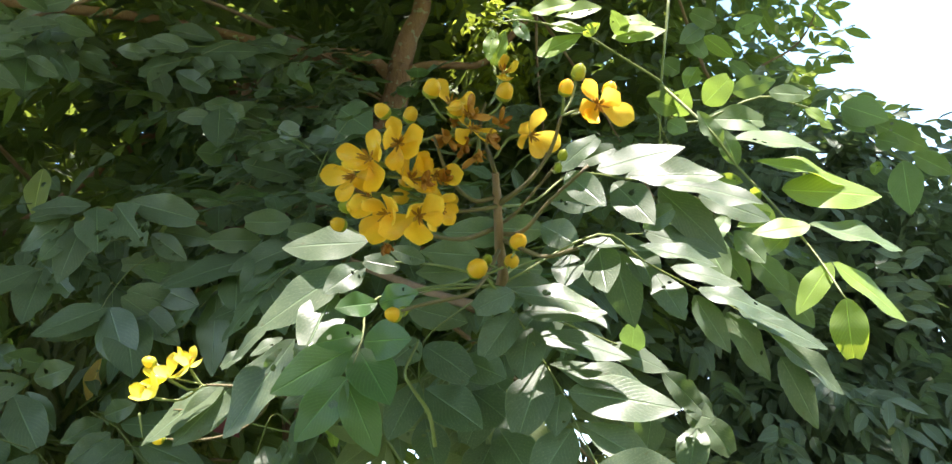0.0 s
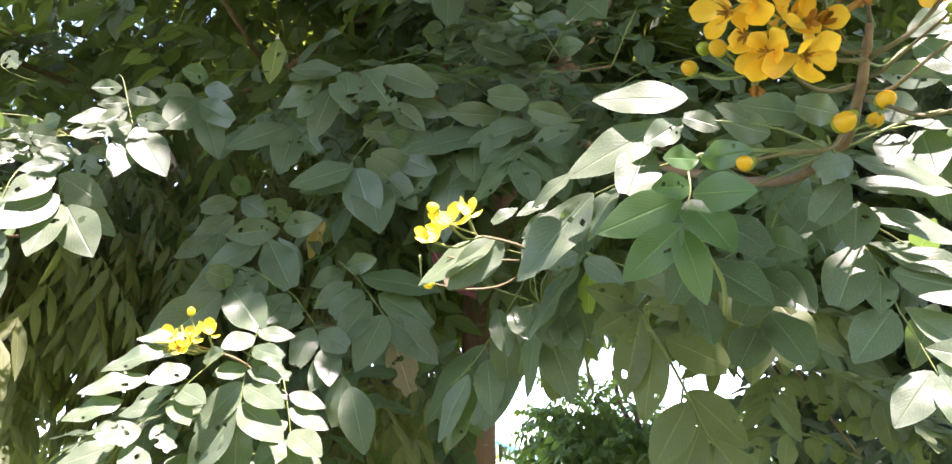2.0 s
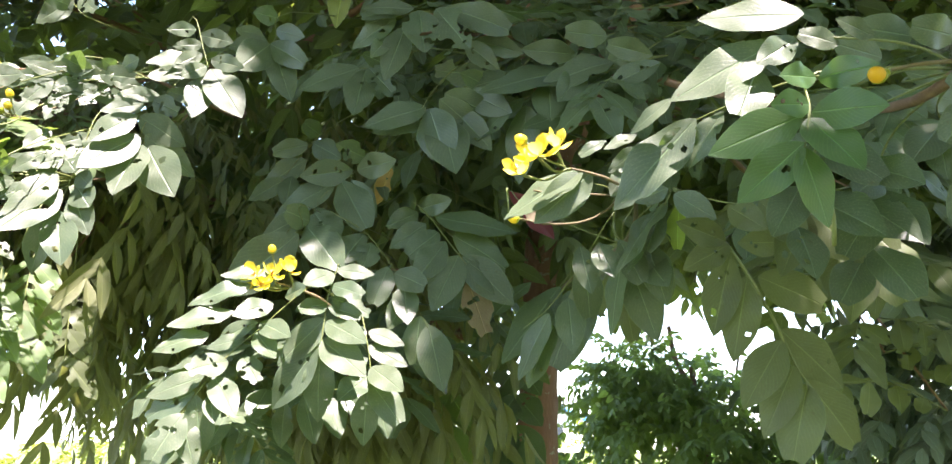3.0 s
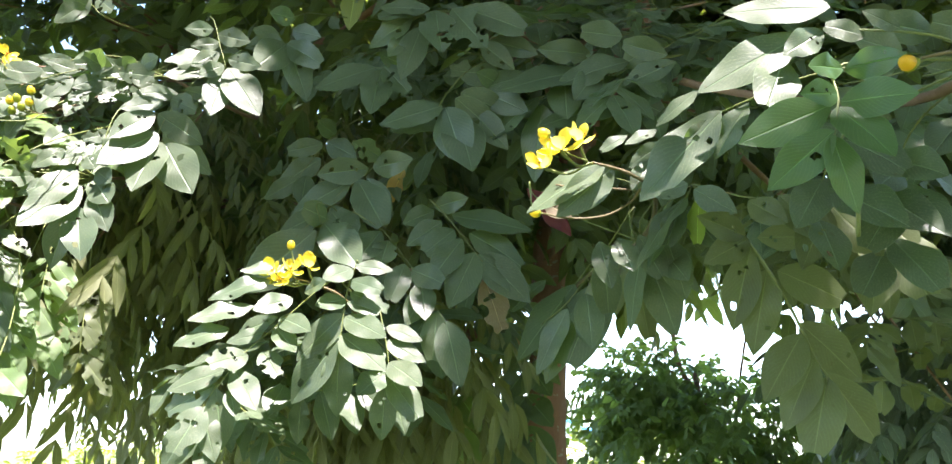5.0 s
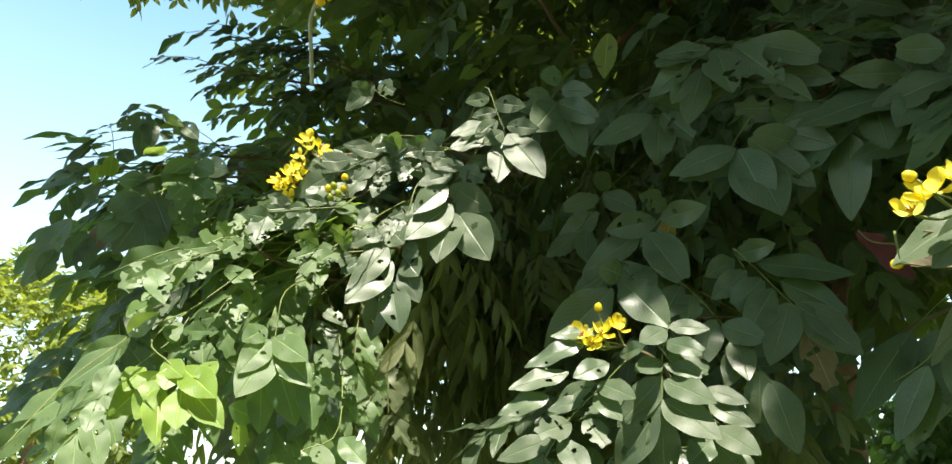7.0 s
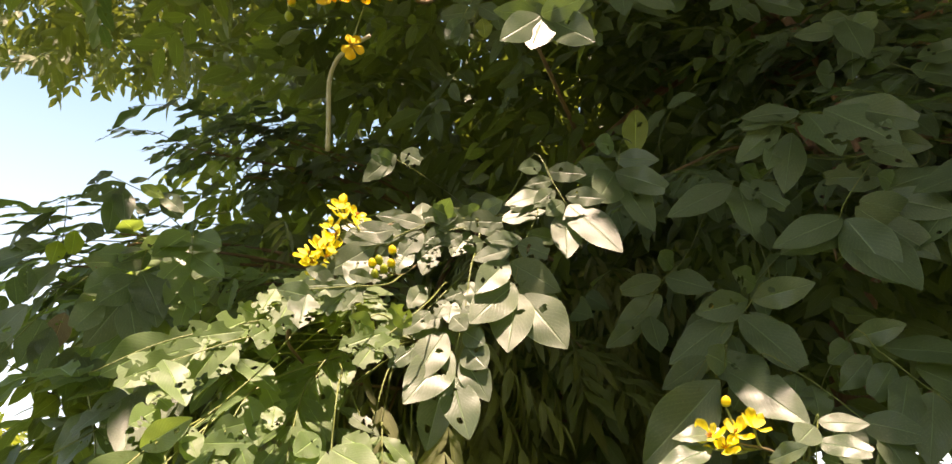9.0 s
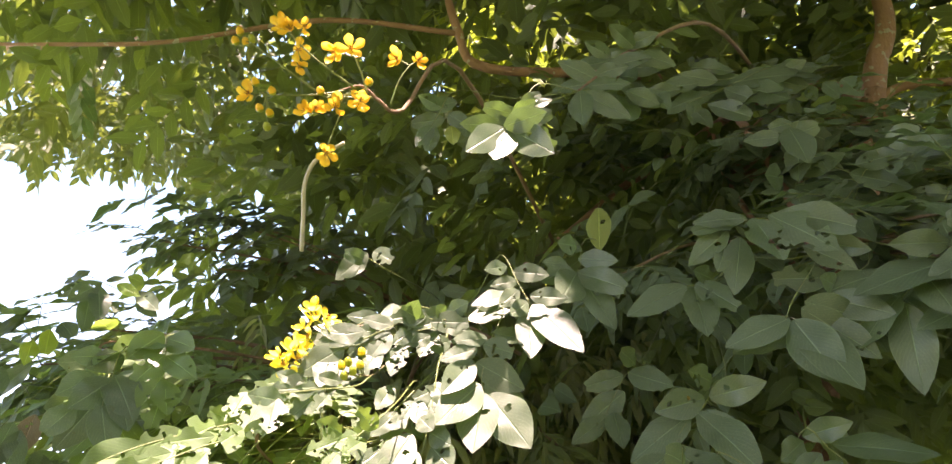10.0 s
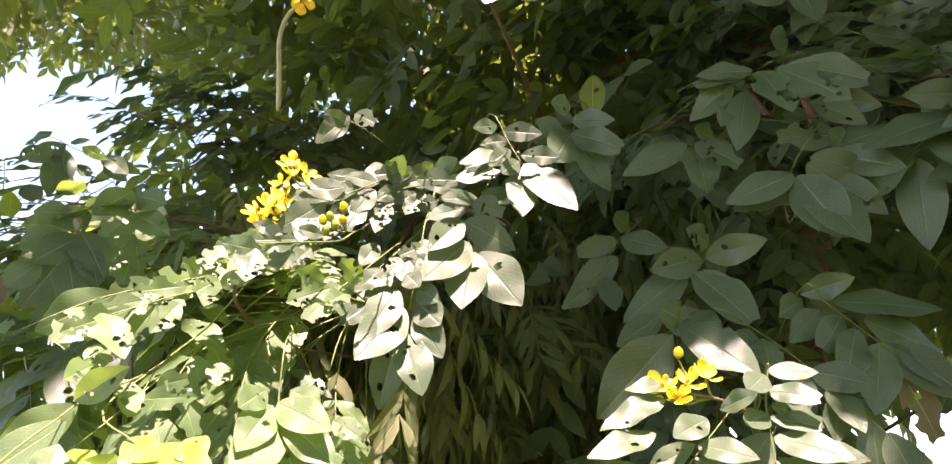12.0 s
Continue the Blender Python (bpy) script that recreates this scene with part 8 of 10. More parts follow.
leaf = compound_leaf(edge, [(-0.999, 0.905, 1.923), (-1.006, 0.878, 1.901), (-1.031, 0.828, 1.885), (-1.055, 0.779, 1.869)], r=0.0006)
leaflet(leaf, (-1.031, 0.827, 1.888), (-1.062, 0.774, 1.873), (0.87, -0.48, -0.05), 0.036, 10, LEAF)
leaflet(leaf, (-1.028, 0.837, 1.887), (-1.049, 0.800, 1.846), (0.79, -0.60, 0.13), 0.032, 9, LEAF)
leaflet(leaf, (-1.025, 0.846, 1.884), (-1.025, 0.812, 1.850), (0.82, -0.41, 0.39), 0.026, 10, LEAF)
leaflet(leaf, (-1.056, 0.780, 1.865), (-1.043, 0.751, 1.813), (0.62, -0.60, 0.51), 0.038, 10, LEAF)
leaflet(leaf, (-1.038, 0.809, 1.889), (-1.060, 0.781, 1.898), (0.78, -0.62, -0.14), 0.020, 11, LEAF)
leaflet(leaf, (-1.014, 0.860, 1.902), (-1.034, 0.829, 1.905), (0.82, -0.55, -0.15), 0.020, 7, LEAF)
leaflet(leaf, (-1.052, 0.790, 1.862), (-1.062, 0.740, 1.858), (0.98, -0.17, -0.10), 0.029, 8, LEAF)
leaf = compound_leaf(edge, [(-1.168, 1.656, 2.368), (-1.165, 1.520, 2.372), (-1.060, 1.090, 2.192), (-1.093, 1.062, 2.217)], r=0.0006)
leaflet(leaf, (-1.091, 1.059, 2.224), (-1.141, 1.036, 2.173), (0.54, -0.83, -0.15), 0.040, 5, LEAF)
leaflet(leaf, (-1.081, 1.061, 2.226), (-1.039, 1.050, 2.191), (-0.13, -0.98, 0.17), 0.035, 9, LEAF)
leaflet(leaf, (-1.095, 1.065, 2.213), (-1.111, 1.011, 2.208), (0.90, -0.25, -0.37), 0.030, 4, LEAF)
part("seed_pod", tube("seed_pod", [(-1.033, 0.845, 1.895), (-1.038, 0.852, 1.869), (-1.045, 0.863, 1.830)], 0.0028, 0.002, STALK, 4, 6, 0.1, 3), edge, "slim green seed pod")


# ---- sunlit outer branches ----

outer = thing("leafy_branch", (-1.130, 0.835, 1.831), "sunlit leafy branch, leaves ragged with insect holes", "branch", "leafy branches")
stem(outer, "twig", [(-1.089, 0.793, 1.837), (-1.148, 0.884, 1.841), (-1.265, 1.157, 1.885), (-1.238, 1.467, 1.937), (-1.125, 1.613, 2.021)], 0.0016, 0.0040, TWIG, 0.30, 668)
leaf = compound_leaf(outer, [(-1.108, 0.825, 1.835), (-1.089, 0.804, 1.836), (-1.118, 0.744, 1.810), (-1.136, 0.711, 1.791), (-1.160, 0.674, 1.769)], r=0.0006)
leaflet(leaf, (-1.099, 0.780, 1.835), (-1.100, 0.744, 1.810), (0.92, -0.23, 0.33), 0.027, 9, LIT_LEAF)
leaflet(leaf, (-1.114, 0.750, 1.821), (-1.160, 0.716, 1.812), (0.60, -0.80, -0.08), 0.029, 10, LIT_LEAF)
leaflet(leaf, (-1.119, 0.746, 1.802), (-1.127, 0.716, 1.763), (0.80, -0.54, 0.25), 0.028, 6, LIT_LEAF)
leaflet(leaf, (-1.136, 0.710, 1.796), (-1.187, 0.674, 1.781), (0.57, -0.82, 0.04), 0.030, 9, LIT_LEAF)
leaflet(leaf, (-1.140, 0.704, 1.786), (-1.196, 0.669, 1.762), (0.57, -0.82, -0.10), 0.033, 10, LIT_LEAF)
leaflet(leaf, (-1.156, 0.679, 1.777), (-1.105, 0.666, 1.723), (0.54, -0.55, 0.64), 0.036, 6, LIT_LEAF)
leaflet(leaf, (-1.129, 0.724, 1.794), (-1.152, 0.710, 1.750), (0.66, -0.75, -0.09), 0.028, 10, LIT_LEAF)
leaflet(leaf, (-1.100, 0.781, 1.831), (-1.054, 0.772, 1.828), (-0.21, -0.95, -0.22), 0.023, 9, LIT_LEAF)
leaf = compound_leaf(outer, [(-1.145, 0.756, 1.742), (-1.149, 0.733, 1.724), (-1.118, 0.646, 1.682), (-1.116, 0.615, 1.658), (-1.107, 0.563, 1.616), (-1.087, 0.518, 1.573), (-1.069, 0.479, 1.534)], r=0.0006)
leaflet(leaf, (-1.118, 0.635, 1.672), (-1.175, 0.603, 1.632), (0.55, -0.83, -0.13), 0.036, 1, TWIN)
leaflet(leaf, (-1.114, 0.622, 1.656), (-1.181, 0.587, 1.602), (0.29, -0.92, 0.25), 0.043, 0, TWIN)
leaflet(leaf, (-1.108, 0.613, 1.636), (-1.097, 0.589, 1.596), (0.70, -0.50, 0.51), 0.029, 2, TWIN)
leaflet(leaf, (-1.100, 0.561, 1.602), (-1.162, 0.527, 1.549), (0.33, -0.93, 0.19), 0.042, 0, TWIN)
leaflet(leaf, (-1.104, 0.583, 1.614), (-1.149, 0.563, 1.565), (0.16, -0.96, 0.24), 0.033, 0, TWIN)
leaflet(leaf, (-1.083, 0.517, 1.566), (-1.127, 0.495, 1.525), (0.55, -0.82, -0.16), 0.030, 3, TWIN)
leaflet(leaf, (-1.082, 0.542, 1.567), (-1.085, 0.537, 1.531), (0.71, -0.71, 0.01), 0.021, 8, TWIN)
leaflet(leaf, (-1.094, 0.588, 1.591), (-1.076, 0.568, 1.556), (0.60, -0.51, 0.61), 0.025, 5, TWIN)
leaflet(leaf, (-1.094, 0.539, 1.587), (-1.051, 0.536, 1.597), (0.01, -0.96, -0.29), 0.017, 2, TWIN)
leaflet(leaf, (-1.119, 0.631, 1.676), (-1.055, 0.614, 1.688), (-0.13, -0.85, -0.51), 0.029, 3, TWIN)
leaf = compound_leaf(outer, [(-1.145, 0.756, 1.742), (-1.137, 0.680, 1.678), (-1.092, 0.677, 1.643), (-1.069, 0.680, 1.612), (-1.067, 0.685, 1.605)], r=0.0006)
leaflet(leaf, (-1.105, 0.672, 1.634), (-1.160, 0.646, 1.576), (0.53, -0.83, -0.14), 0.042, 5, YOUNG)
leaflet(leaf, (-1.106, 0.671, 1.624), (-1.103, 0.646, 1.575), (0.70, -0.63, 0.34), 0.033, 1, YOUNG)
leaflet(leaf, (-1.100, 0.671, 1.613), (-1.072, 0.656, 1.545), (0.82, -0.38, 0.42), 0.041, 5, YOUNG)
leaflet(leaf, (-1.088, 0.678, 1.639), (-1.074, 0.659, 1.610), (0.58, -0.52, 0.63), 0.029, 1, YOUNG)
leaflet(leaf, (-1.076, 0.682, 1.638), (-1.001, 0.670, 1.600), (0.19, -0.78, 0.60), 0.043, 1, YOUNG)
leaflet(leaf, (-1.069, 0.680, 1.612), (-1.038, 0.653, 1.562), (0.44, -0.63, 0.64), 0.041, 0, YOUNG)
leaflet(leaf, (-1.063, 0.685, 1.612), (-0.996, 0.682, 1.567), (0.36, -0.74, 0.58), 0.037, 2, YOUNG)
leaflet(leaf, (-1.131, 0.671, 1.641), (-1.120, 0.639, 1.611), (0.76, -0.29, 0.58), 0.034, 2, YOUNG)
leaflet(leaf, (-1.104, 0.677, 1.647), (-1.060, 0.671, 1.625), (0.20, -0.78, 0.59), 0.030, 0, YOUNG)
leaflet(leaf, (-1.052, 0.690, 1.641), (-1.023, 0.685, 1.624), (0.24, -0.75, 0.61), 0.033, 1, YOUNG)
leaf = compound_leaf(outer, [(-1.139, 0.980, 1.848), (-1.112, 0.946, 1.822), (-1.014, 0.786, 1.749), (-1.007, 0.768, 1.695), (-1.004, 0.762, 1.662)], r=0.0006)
leaflet(leaf, (-1.006, 0.761, 1.666), (-1.009, 0.711, 1.602), (0.70, -0.58, 0.42), 0.049, 0, LIT_LEAF)
leaflet(leaf, (-1.010, 0.762, 1.679), (-1.012, 0.715, 1.633), (0.76, -0.46, 0.45), 0.038, 1, LIT_LEAF)
leaflet(leaf, (-1.003, 0.764, 1.658), (-0.983, 0.792, 1.570), (0.82, -0.57, 0.04), 0.049, 5, LIT_LEAF)
leaflet(leaf, (-1.001, 0.765, 1.666), (-0.946, 0.773, 1.619), (0.33, -0.80, 0.50), 0.040, 2, LIT_LEAF)
leaflet(leaf, (-1.007, 0.765, 1.682), (-0.946, 0.763, 1.648), (0.09, -0.86, 0.51), 0.040, 0, LIT_LEAF)
leaflet(leaf, (-0.976, 0.791, 1.647), (-0.931, 0.815, 1.607), (0.45, -0.82, 0.35), 0.035, 9, LIT_LEAF)
leaflet(leaf, (-0.973, 0.797, 1.636), (-0.960, 0.798, 1.565), (0.79, -0.58, 0.21), 0.040, 5, LIT_LEAF)
leaflet(leaf, (-1.022, 0.763, 1.633), (-1.025, 0.772, 1.560), (0.86, -0.51, -0.09), 0.038, 0, LIT_LEAF)
leaflet(leaf, (-1.018, 0.761, 1.695), (-1.018, 0.722, 1.672), (0.89, -0.23, 0.40), 0.031, 5, LIT_LEAF)
leaflet(leaf, (-0.999, 0.775, 1.695), (-0.966, 0.775, 1.676), (0.09, -0.87, 0.49), 0.031, 2, LIT_LEAF)
leaflet(leaf, (-0.966, 0.800, 1.664), (-0.933, 0.799, 1.645), (0.07, -0.86, 0.50), 0.026, 9, LIT_LEAF)
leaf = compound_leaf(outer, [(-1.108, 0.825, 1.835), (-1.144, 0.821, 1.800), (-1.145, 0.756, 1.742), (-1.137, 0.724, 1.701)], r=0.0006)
leaflet(leaf, (-1.137, 0.724, 1.697), (-1.076, 0.732, 1.692), (0.13, -0.99, 0.07), 0.027, 10, LIT_LEAF)
leaflet(leaf, (-1.139, 0.728, 1.685), (-1.130, 0.691, 1.694), (0.95, 0.16, -0.26), 0.025, 7, LIT_LEAF)
leaflet(leaf, (-1.135, 0.741, 1.712), (-1.089, 0.731, 1.713), (-0.19, -0.96, -0.21), 0.028, 9, LIT_LEAF)
leaflet(leaf, (-1.168, 0.696, 1.732), (-1.164, 0.658, 1.709), (0.90, -0.15, 0.41), 0.030, 6, LIT_LEAF)
leaflet(leaf, (-1.151, 0.713, 1.717), (-1.118, 0.702, 1.679), (0.58, -0.49, 0.66), 0.027, 5, LIT_LEAF)
leaflet(leaf, (-1.093, 0.785, 1.741), (-1.082, 0.767, 1.711), (0.55, -0.61, 0.57), 0.028, 10, LIT_LEAF)
leaflet(leaf, (-1.180, 0.692, 1.750), (-1.146, 0.689, 1.729), (0.28, -0.77, 0.58), 0.027, 9, LIT_LEAF)
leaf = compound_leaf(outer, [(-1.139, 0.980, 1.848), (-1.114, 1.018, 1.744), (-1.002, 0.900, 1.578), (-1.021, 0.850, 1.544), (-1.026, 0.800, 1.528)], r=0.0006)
leaflet(leaf, (-1.024, 0.830, 1.544), (-0.985, 0.814, 1.505), (0.40, -0.56, 0.72), 0.039, 5, LIT_LEAF)
leaflet(leaf, (-1.028, 0.800, 1.539), (-0.985, 0.783, 1.498), (0.42, -0.54, 0.73), 0.043, 2, LIT_LEAF)
leaflet(leaf, (-1.014, 0.866, 1.553), (-0.976, 0.851, 1.505), (0.47, -0.57, 0.67), 0.036, 3, LIT_LEAF)
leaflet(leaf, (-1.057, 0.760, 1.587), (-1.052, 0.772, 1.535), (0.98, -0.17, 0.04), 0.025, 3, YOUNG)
leaflet(leaf, (-1.000, 0.899, 1.561), (-0.951, 0.894, 1.528), (0.13, -0.76, 0.64), 0.037, 2, LIT_LEAF)
leaflet(leaf, (-1.038, 0.773, 1.580), (-1.032, 0.726, 1.592), (0.99, 0.09, -0.14), 0.035, 11, LIT_LEAF)
leaf = compound_leaf(outer, [(-1.061, 1.007, 2.002), (-1.063, 0.988, 1.984), (-1.044, 0.910, 1.928), (-1.070, 0.877, 1.914), (-1.102, 0.842, 1.900), (-1.136, 0.810, 1.881)], r=0.0006)
leaflet(leaf, (-1.070, 0.877, 1.913), (-1.139, 0.856, 1.886), (0.36, -0.92, -0.18), 0.039, 9, LIT_LEAF)
leaflet(leaf, (-1.072, 0.872, 1.917), (-1.101, 0.836, 1.883), (0.73, -0.67, 0.09), 0.034, 10, LIT_LEAF)
leaflet(leaf, (-1.101, 0.840, 1.907), (-1.141, 0.801, 1.880), (0.70, -0.71, -0.03), 0.036, 9, LIT_LEAF)
leaflet(leaf, (-1.116, 0.832, 1.888), (-1.114, 0.799, 1.835), (0.58, -0.68, 0.45), 0.041, 10, LIT_LEAF)
leaflet(leaf, (-1.067, 0.886, 1.909), (-1.082, 0.850, 1.871), (0.75, -0.61, 0.27), 0.032, 10, LIT_LEAF)
leaflet(leaf, (-1.136, 0.810, 1.881), (-1.137, 0.778, 1.835), (0.66, -0.63, 0.41), 0.034, 9, LIT_LEAF)
leaflet(leaf, (-1.084, 0.856, 1.918), (-1.101, 0.815, 1.904), (0.92, -0.39, 0.00), 0.026, 9, LIT_LEAF)
leaflet(leaf, (-1.094, 0.858, 1.896), (-1.099, 0.829, 1.865), (0.73, -0.57, 0.38), 0.026, 6, LIT_LEAF)
leaflet(leaf, (-1.127, 0.814, 1.897), (-1.127, 0.789, 1.858), (0.63, -0.65, 0.43), 0.030, 10, LIT_LEAF)
leaf = compound_leaf(outer, [(-1.207, 0.989, 1.948), (-1.183, 0.954, 1.937), (-1.125, 0.816, 1.861), (-1.163, 0.756, 1.834), (-1.199, 0.707, 1.808), (-1.238, 0.662, 1.771)], r=0.0006)
leaflet(leaf, (-1.142, 0.788, 1.852), (-1.151, 0.733, 1.816), (0.90, -0.33, 0.30), 0.042, 10, LIT_LEAF)
leaflet(leaf, (-1.163, 0.756, 1.835), (-1.215, 0.722, 1.812), (0.57, -0.82, -0.09), 0.039, 9, LIT_LEAF)
leaflet(leaf, (-1.166, 0.754, 1.827), (-1.159, 0.730, 1.787), (0.58, -0.64, 0.49), 0.036, 10, LIT_LEAF)
leaflet(leaf, (-1.187, 0.723, 1.817), (-1.261, 0.693, 1.781), (0.44, -0.88, -0.17), 0.050, 5, LIT_LEAF)
leaflet(leaf, (-1.198, 0.712, 1.798), (-1.193, 0.663, 1.749), (0.78, -0.40, 0.48), 0.044, 9, LIT_LEAF)
leaflet(leaf, (-1.154, 0.773, 1.836), (-1.137, 0.763, 1.807), (0.56, -0.63, 0.53), 0.035, 9, LIT_LEAF)
leaflet(leaf, (-1.179, 0.742, 1.812), (-1.158, 0.718, 1.761), (0.42, -0.75, 0.51), 0.040, 10, LIT_LEAF)
leaflet(leaf, (-1.133, 0.804, 1.856), (-1.133, 0.757, 1.858), (0.96, -0.00, -0.28), 0.028, 9, LIT_LEAF)
leaflet(leaf, (-1.130, 0.813, 1.850), (-1.127, 0.791, 1.815), (0.57, -0.68, 0.47), 0.029, 6, LIT_LEAF)
leaf = compound_leaf(outer, [(-1.385, 0.943, 2.091), (-1.379, 0.917, 2.074), (-1.347, 0.815, 2.009), (-1.333, 0.790, 1.956), (-1.324, 0.776, 1.916), (-1.318, 0.770, 1.896)], r=0.0006)
leaflet(leaf, (-1.328, 0.777, 1.923), (-1.396, 0.775, 1.857), (0.40, -0.82, -0.41), 0.051, 0, LEAF)
leaflet(leaf, (-1.321, 0.771, 1.904), (-1.282, 0.761, 1.829), (0.68, -0.58, 0.45), 0.043, 0, LEAF)
leaflet(leaf, (-1.329, 0.788, 1.946), (-1.340, 0.738, 1.895), (0.87, -0.43, 0.24), 0.047, 0, LEAF)
leaflet(leaf, (-1.332, 0.791, 1.956), (-1.271, 0.777, 1.885), (0.46, -0.71, 0.54), 0.051, 8, LEAF)
leaflet(leaf, (-1.348, 0.776, 1.954), (-1.363, 0.735, 1.916), (0.88, -0.44, 0.15), 0.038, 0, LEAF)
leaflet(leaf, (-1.340, 0.810, 1.991), (-1.357, 0.766, 1.963), (0.92, -0.39, 0.06), 0.036, 0, LEAF)
leaflet(leaf, (-1.319, 0.792, 1.936), (-1.277, 0.780, 1.866), (0.62, -0.61, 0.48), 0.042, 0, LEAF)
leaflet(leaf, (-1.353, 0.793, 1.988), (-1.368, 0.749, 1.975), (0.95, -0.30, -0.06), 0.031, 1, LEAF)
leaflet(leaf, (-1.345, 0.754, 1.904), (-1.357, 0.722, 1.859), (0.80, -0.57, 0.19), 0.038, 7, LEAF)
leaf = compound_leaf(outer, [(-1.367, 0.970, 2.143), (-1.346, 0.947, 2.124), (-1.296, 0.840, 2.050), (-1.285, 0.830, 1.987), (-1.276, 0.827, 1.931)], r=0.0006)
leaflet(leaf, (-1.299, 0.833, 2.027), (-1.315, 0.790, 1.976), (0.85, -0.50, 0.17), 0.042, 0, LIT_LEAF)
leaflet(leaf, (-1.287, 0.830, 1.989), (-1.293, 0.788, 1.937), (0.82, -0.49, 0.30), 0.042, 9, LIT_LEAF)
leaflet(leaf, (-1.282, 0.828, 1.956), (-1.277, 0.791, 1.898), (0.71, -0.56, 0.42), 0.042, 6, LIT_LEAF)
leaflet(leaf, (-1.278, 0.828, 1.949), (-1.248, 0.812, 1.892), (0.64, -0.58, 0.50), 0.041, 6, LIT_LEAF)
leaflet(leaf, (-1.285, 0.830, 1.987), (-1.222, 0.819, 1.943), (0.08, -0.93, 0.37), 0.037, 8, LIT_LEAF)
leaflet(leaf, (-1.276, 0.827, 1.931), (-1.261, 0.798, 1.870), (0.54, -0.70, 0.46), 0.040, 9, LIT_LEAF)
leaflet(leaf, (-1.292, 0.835, 2.018), (-1.230, 0.822, 1.985), (-0.10, -0.98, 0.20), 0.038, 0, LIT_LEAF)
leaf = compound_leaf(outer, [(-1.000, 1.051, 1.965), (-0.990, 1.015, 1.948), (-0.951, 0.882, 1.868), (-0.976, 0.838, 1.822), (-1.000, 0.814, 1.799)], r=0.0006)
leaflet(leaf, (-0.978, 0.835, 1.822), (-1.013, 0.784, 1.793), (0.73, -0.68, 0.08), 0.038, 10, LIT_LEAF)
leaflet(leaf, (-0.988, 0.826, 1.809), (-0.994, 0.790, 1.772), (0.67, -0.60, 0.44), 0.034, 9, LIT_LEAF)
leaflet(leaf, (-0.972, 0.845, 1.817), (-0.981, 0.808, 1.792), (0.81, -0.49, 0.32), 0.027, 10, LIT_LEAF)
leaflet(leaf, (-0.964, 0.860, 1.833), (-0.964, 0.812, 1.842), (0.84, -0.08, -0.54), 0.027, 9, LIT_LEAF)
leaflet(leaf, (-0.989, 0.819, 1.820), (-0.992, 0.773, 1.822), (0.95, -0.10, -0.30), 0.028, 6, LIT_LEAF)

tipb = thing("leafy_branch", (-1.523, 0.952, 2.035), "leafy branch against the sky, half in shade", "branch", "leafy branches")
stem(tipb, "twig", [(-1.520, 0.915, 2.080), (-1.511, 0.933, 2.102), (-1.505, 1.030, 2.133), (-1.468, 1.241, 2.181), (-1.340, 1.524, 2.194)], 0.0012, 0.0040, TWIG, 0.30, 772)
leaf = compound_leaf(tipb, [(-1.522, 0.926, 2.104), (-1.477, 0.968, 2.171), (-1.511, 0.897, 2.196), (-1.530, 0.861, 2.205)], r=0.0006)
leaflet(leaf, (-1.514, 0.892, 2.197), (-1.529, 0.849, 2.150), (0.94, -0.34, 0.00), 0.037, 3, LEAF)
leaflet(leaf, (-1.519, 0.890, 2.192), (-1.492, 0.887, 2.115), (0.79, -0.54, 0.29), 0.037, 0, LEAF)
leaflet(leaf, (-1.530, 0.887, 2.176), (-1.529, 0.890, 2.105), (0.89, -0.45, -0.00), 0.035, 0, LEAF)
leaflet(leaf, (-1.521, 0.870, 2.211), (-1.561, 0.852, 2.192), (0.30, -0.92, 0.24), 0.023, 8, LEAF)
leaflet(leaf, (-1.500, 0.910, 2.199), (-1.460, 0.924, 2.174), (0.34, -0.94, -0.01), 0.022, 8, YOUNG)
leaflet(leaf, (-1.482, 0.939, 2.193), (-1.423, 0.934, 2.143), (0.24, -0.90, 0.37), 0.032, 1, LEAF)
leaflet(leaf, (-1.488, 0.946, 2.178), (-1.435, 0.945, 2.138), (0.20, -0.94, 0.29), 0.027, 11, LEAF)
leaflet(leaf, (-1.510, 0.895, 2.201), (-1.481, 0.907, 2.206), (0.37, -0.91, 0.17), 0.015, 0, LEAF)
leaflet(leaf, (-1.536, 0.868, 2.189), (-1.569, 0.856, 2.166), (0.57, -0.68, -0.45), 0.021, 3, LEAF)
leaflet(leaf, (-1.503, 0.929, 2.174), (-1.497, 0.914, 2.147), (0.82, -0.40, 0.40), 0.027, 1, LEAF)
leaf = compound_leaf(tipb, [(-1.522, 0.926, 2.104), (-1.555, 0.871, 2.090), (-1.593, 0.837, 2.067), (-1.620, 0.808, 2.050)], r=0.0006)
leaflet(leaf, (-1.593, 0.836, 2.073), (-1.685, 0.787, 2.047), (0.36, -0.86, 0.36), 0.050, 3, LEAF)
leaflet(leaf, (-1.599, 0.826, 2.077), (-1.627, 0.803, 2.074), (0.63, -0.73, -0.25), 0.021, 1, LEAF)
leaflet(leaf, (-1.564, 0.856, 2.106), (-1.536, 0.839, 2.049), (0.79, -0.34, 0.50), 0.031, 7, YOUNG)
leaflet(leaf, (-1.581, 0.845, 2.086), (-1.560, 0.826, 2.038), (0.72, -0.49, 0.50), 0.029, 8, YOUNG)
leaflet(leaf, (-1.550, 0.863, 2.118), (-1.511, 0.859, 2.083), (0.36, -0.80, 0.47), 0.034, 4, LEAF)
leaflet(leaf, (-1.580, 0.830, 2.132), (-1.656, 0.803, 2.075), (0.08, -0.94, 0.33), 0.047, 3, LEAF)
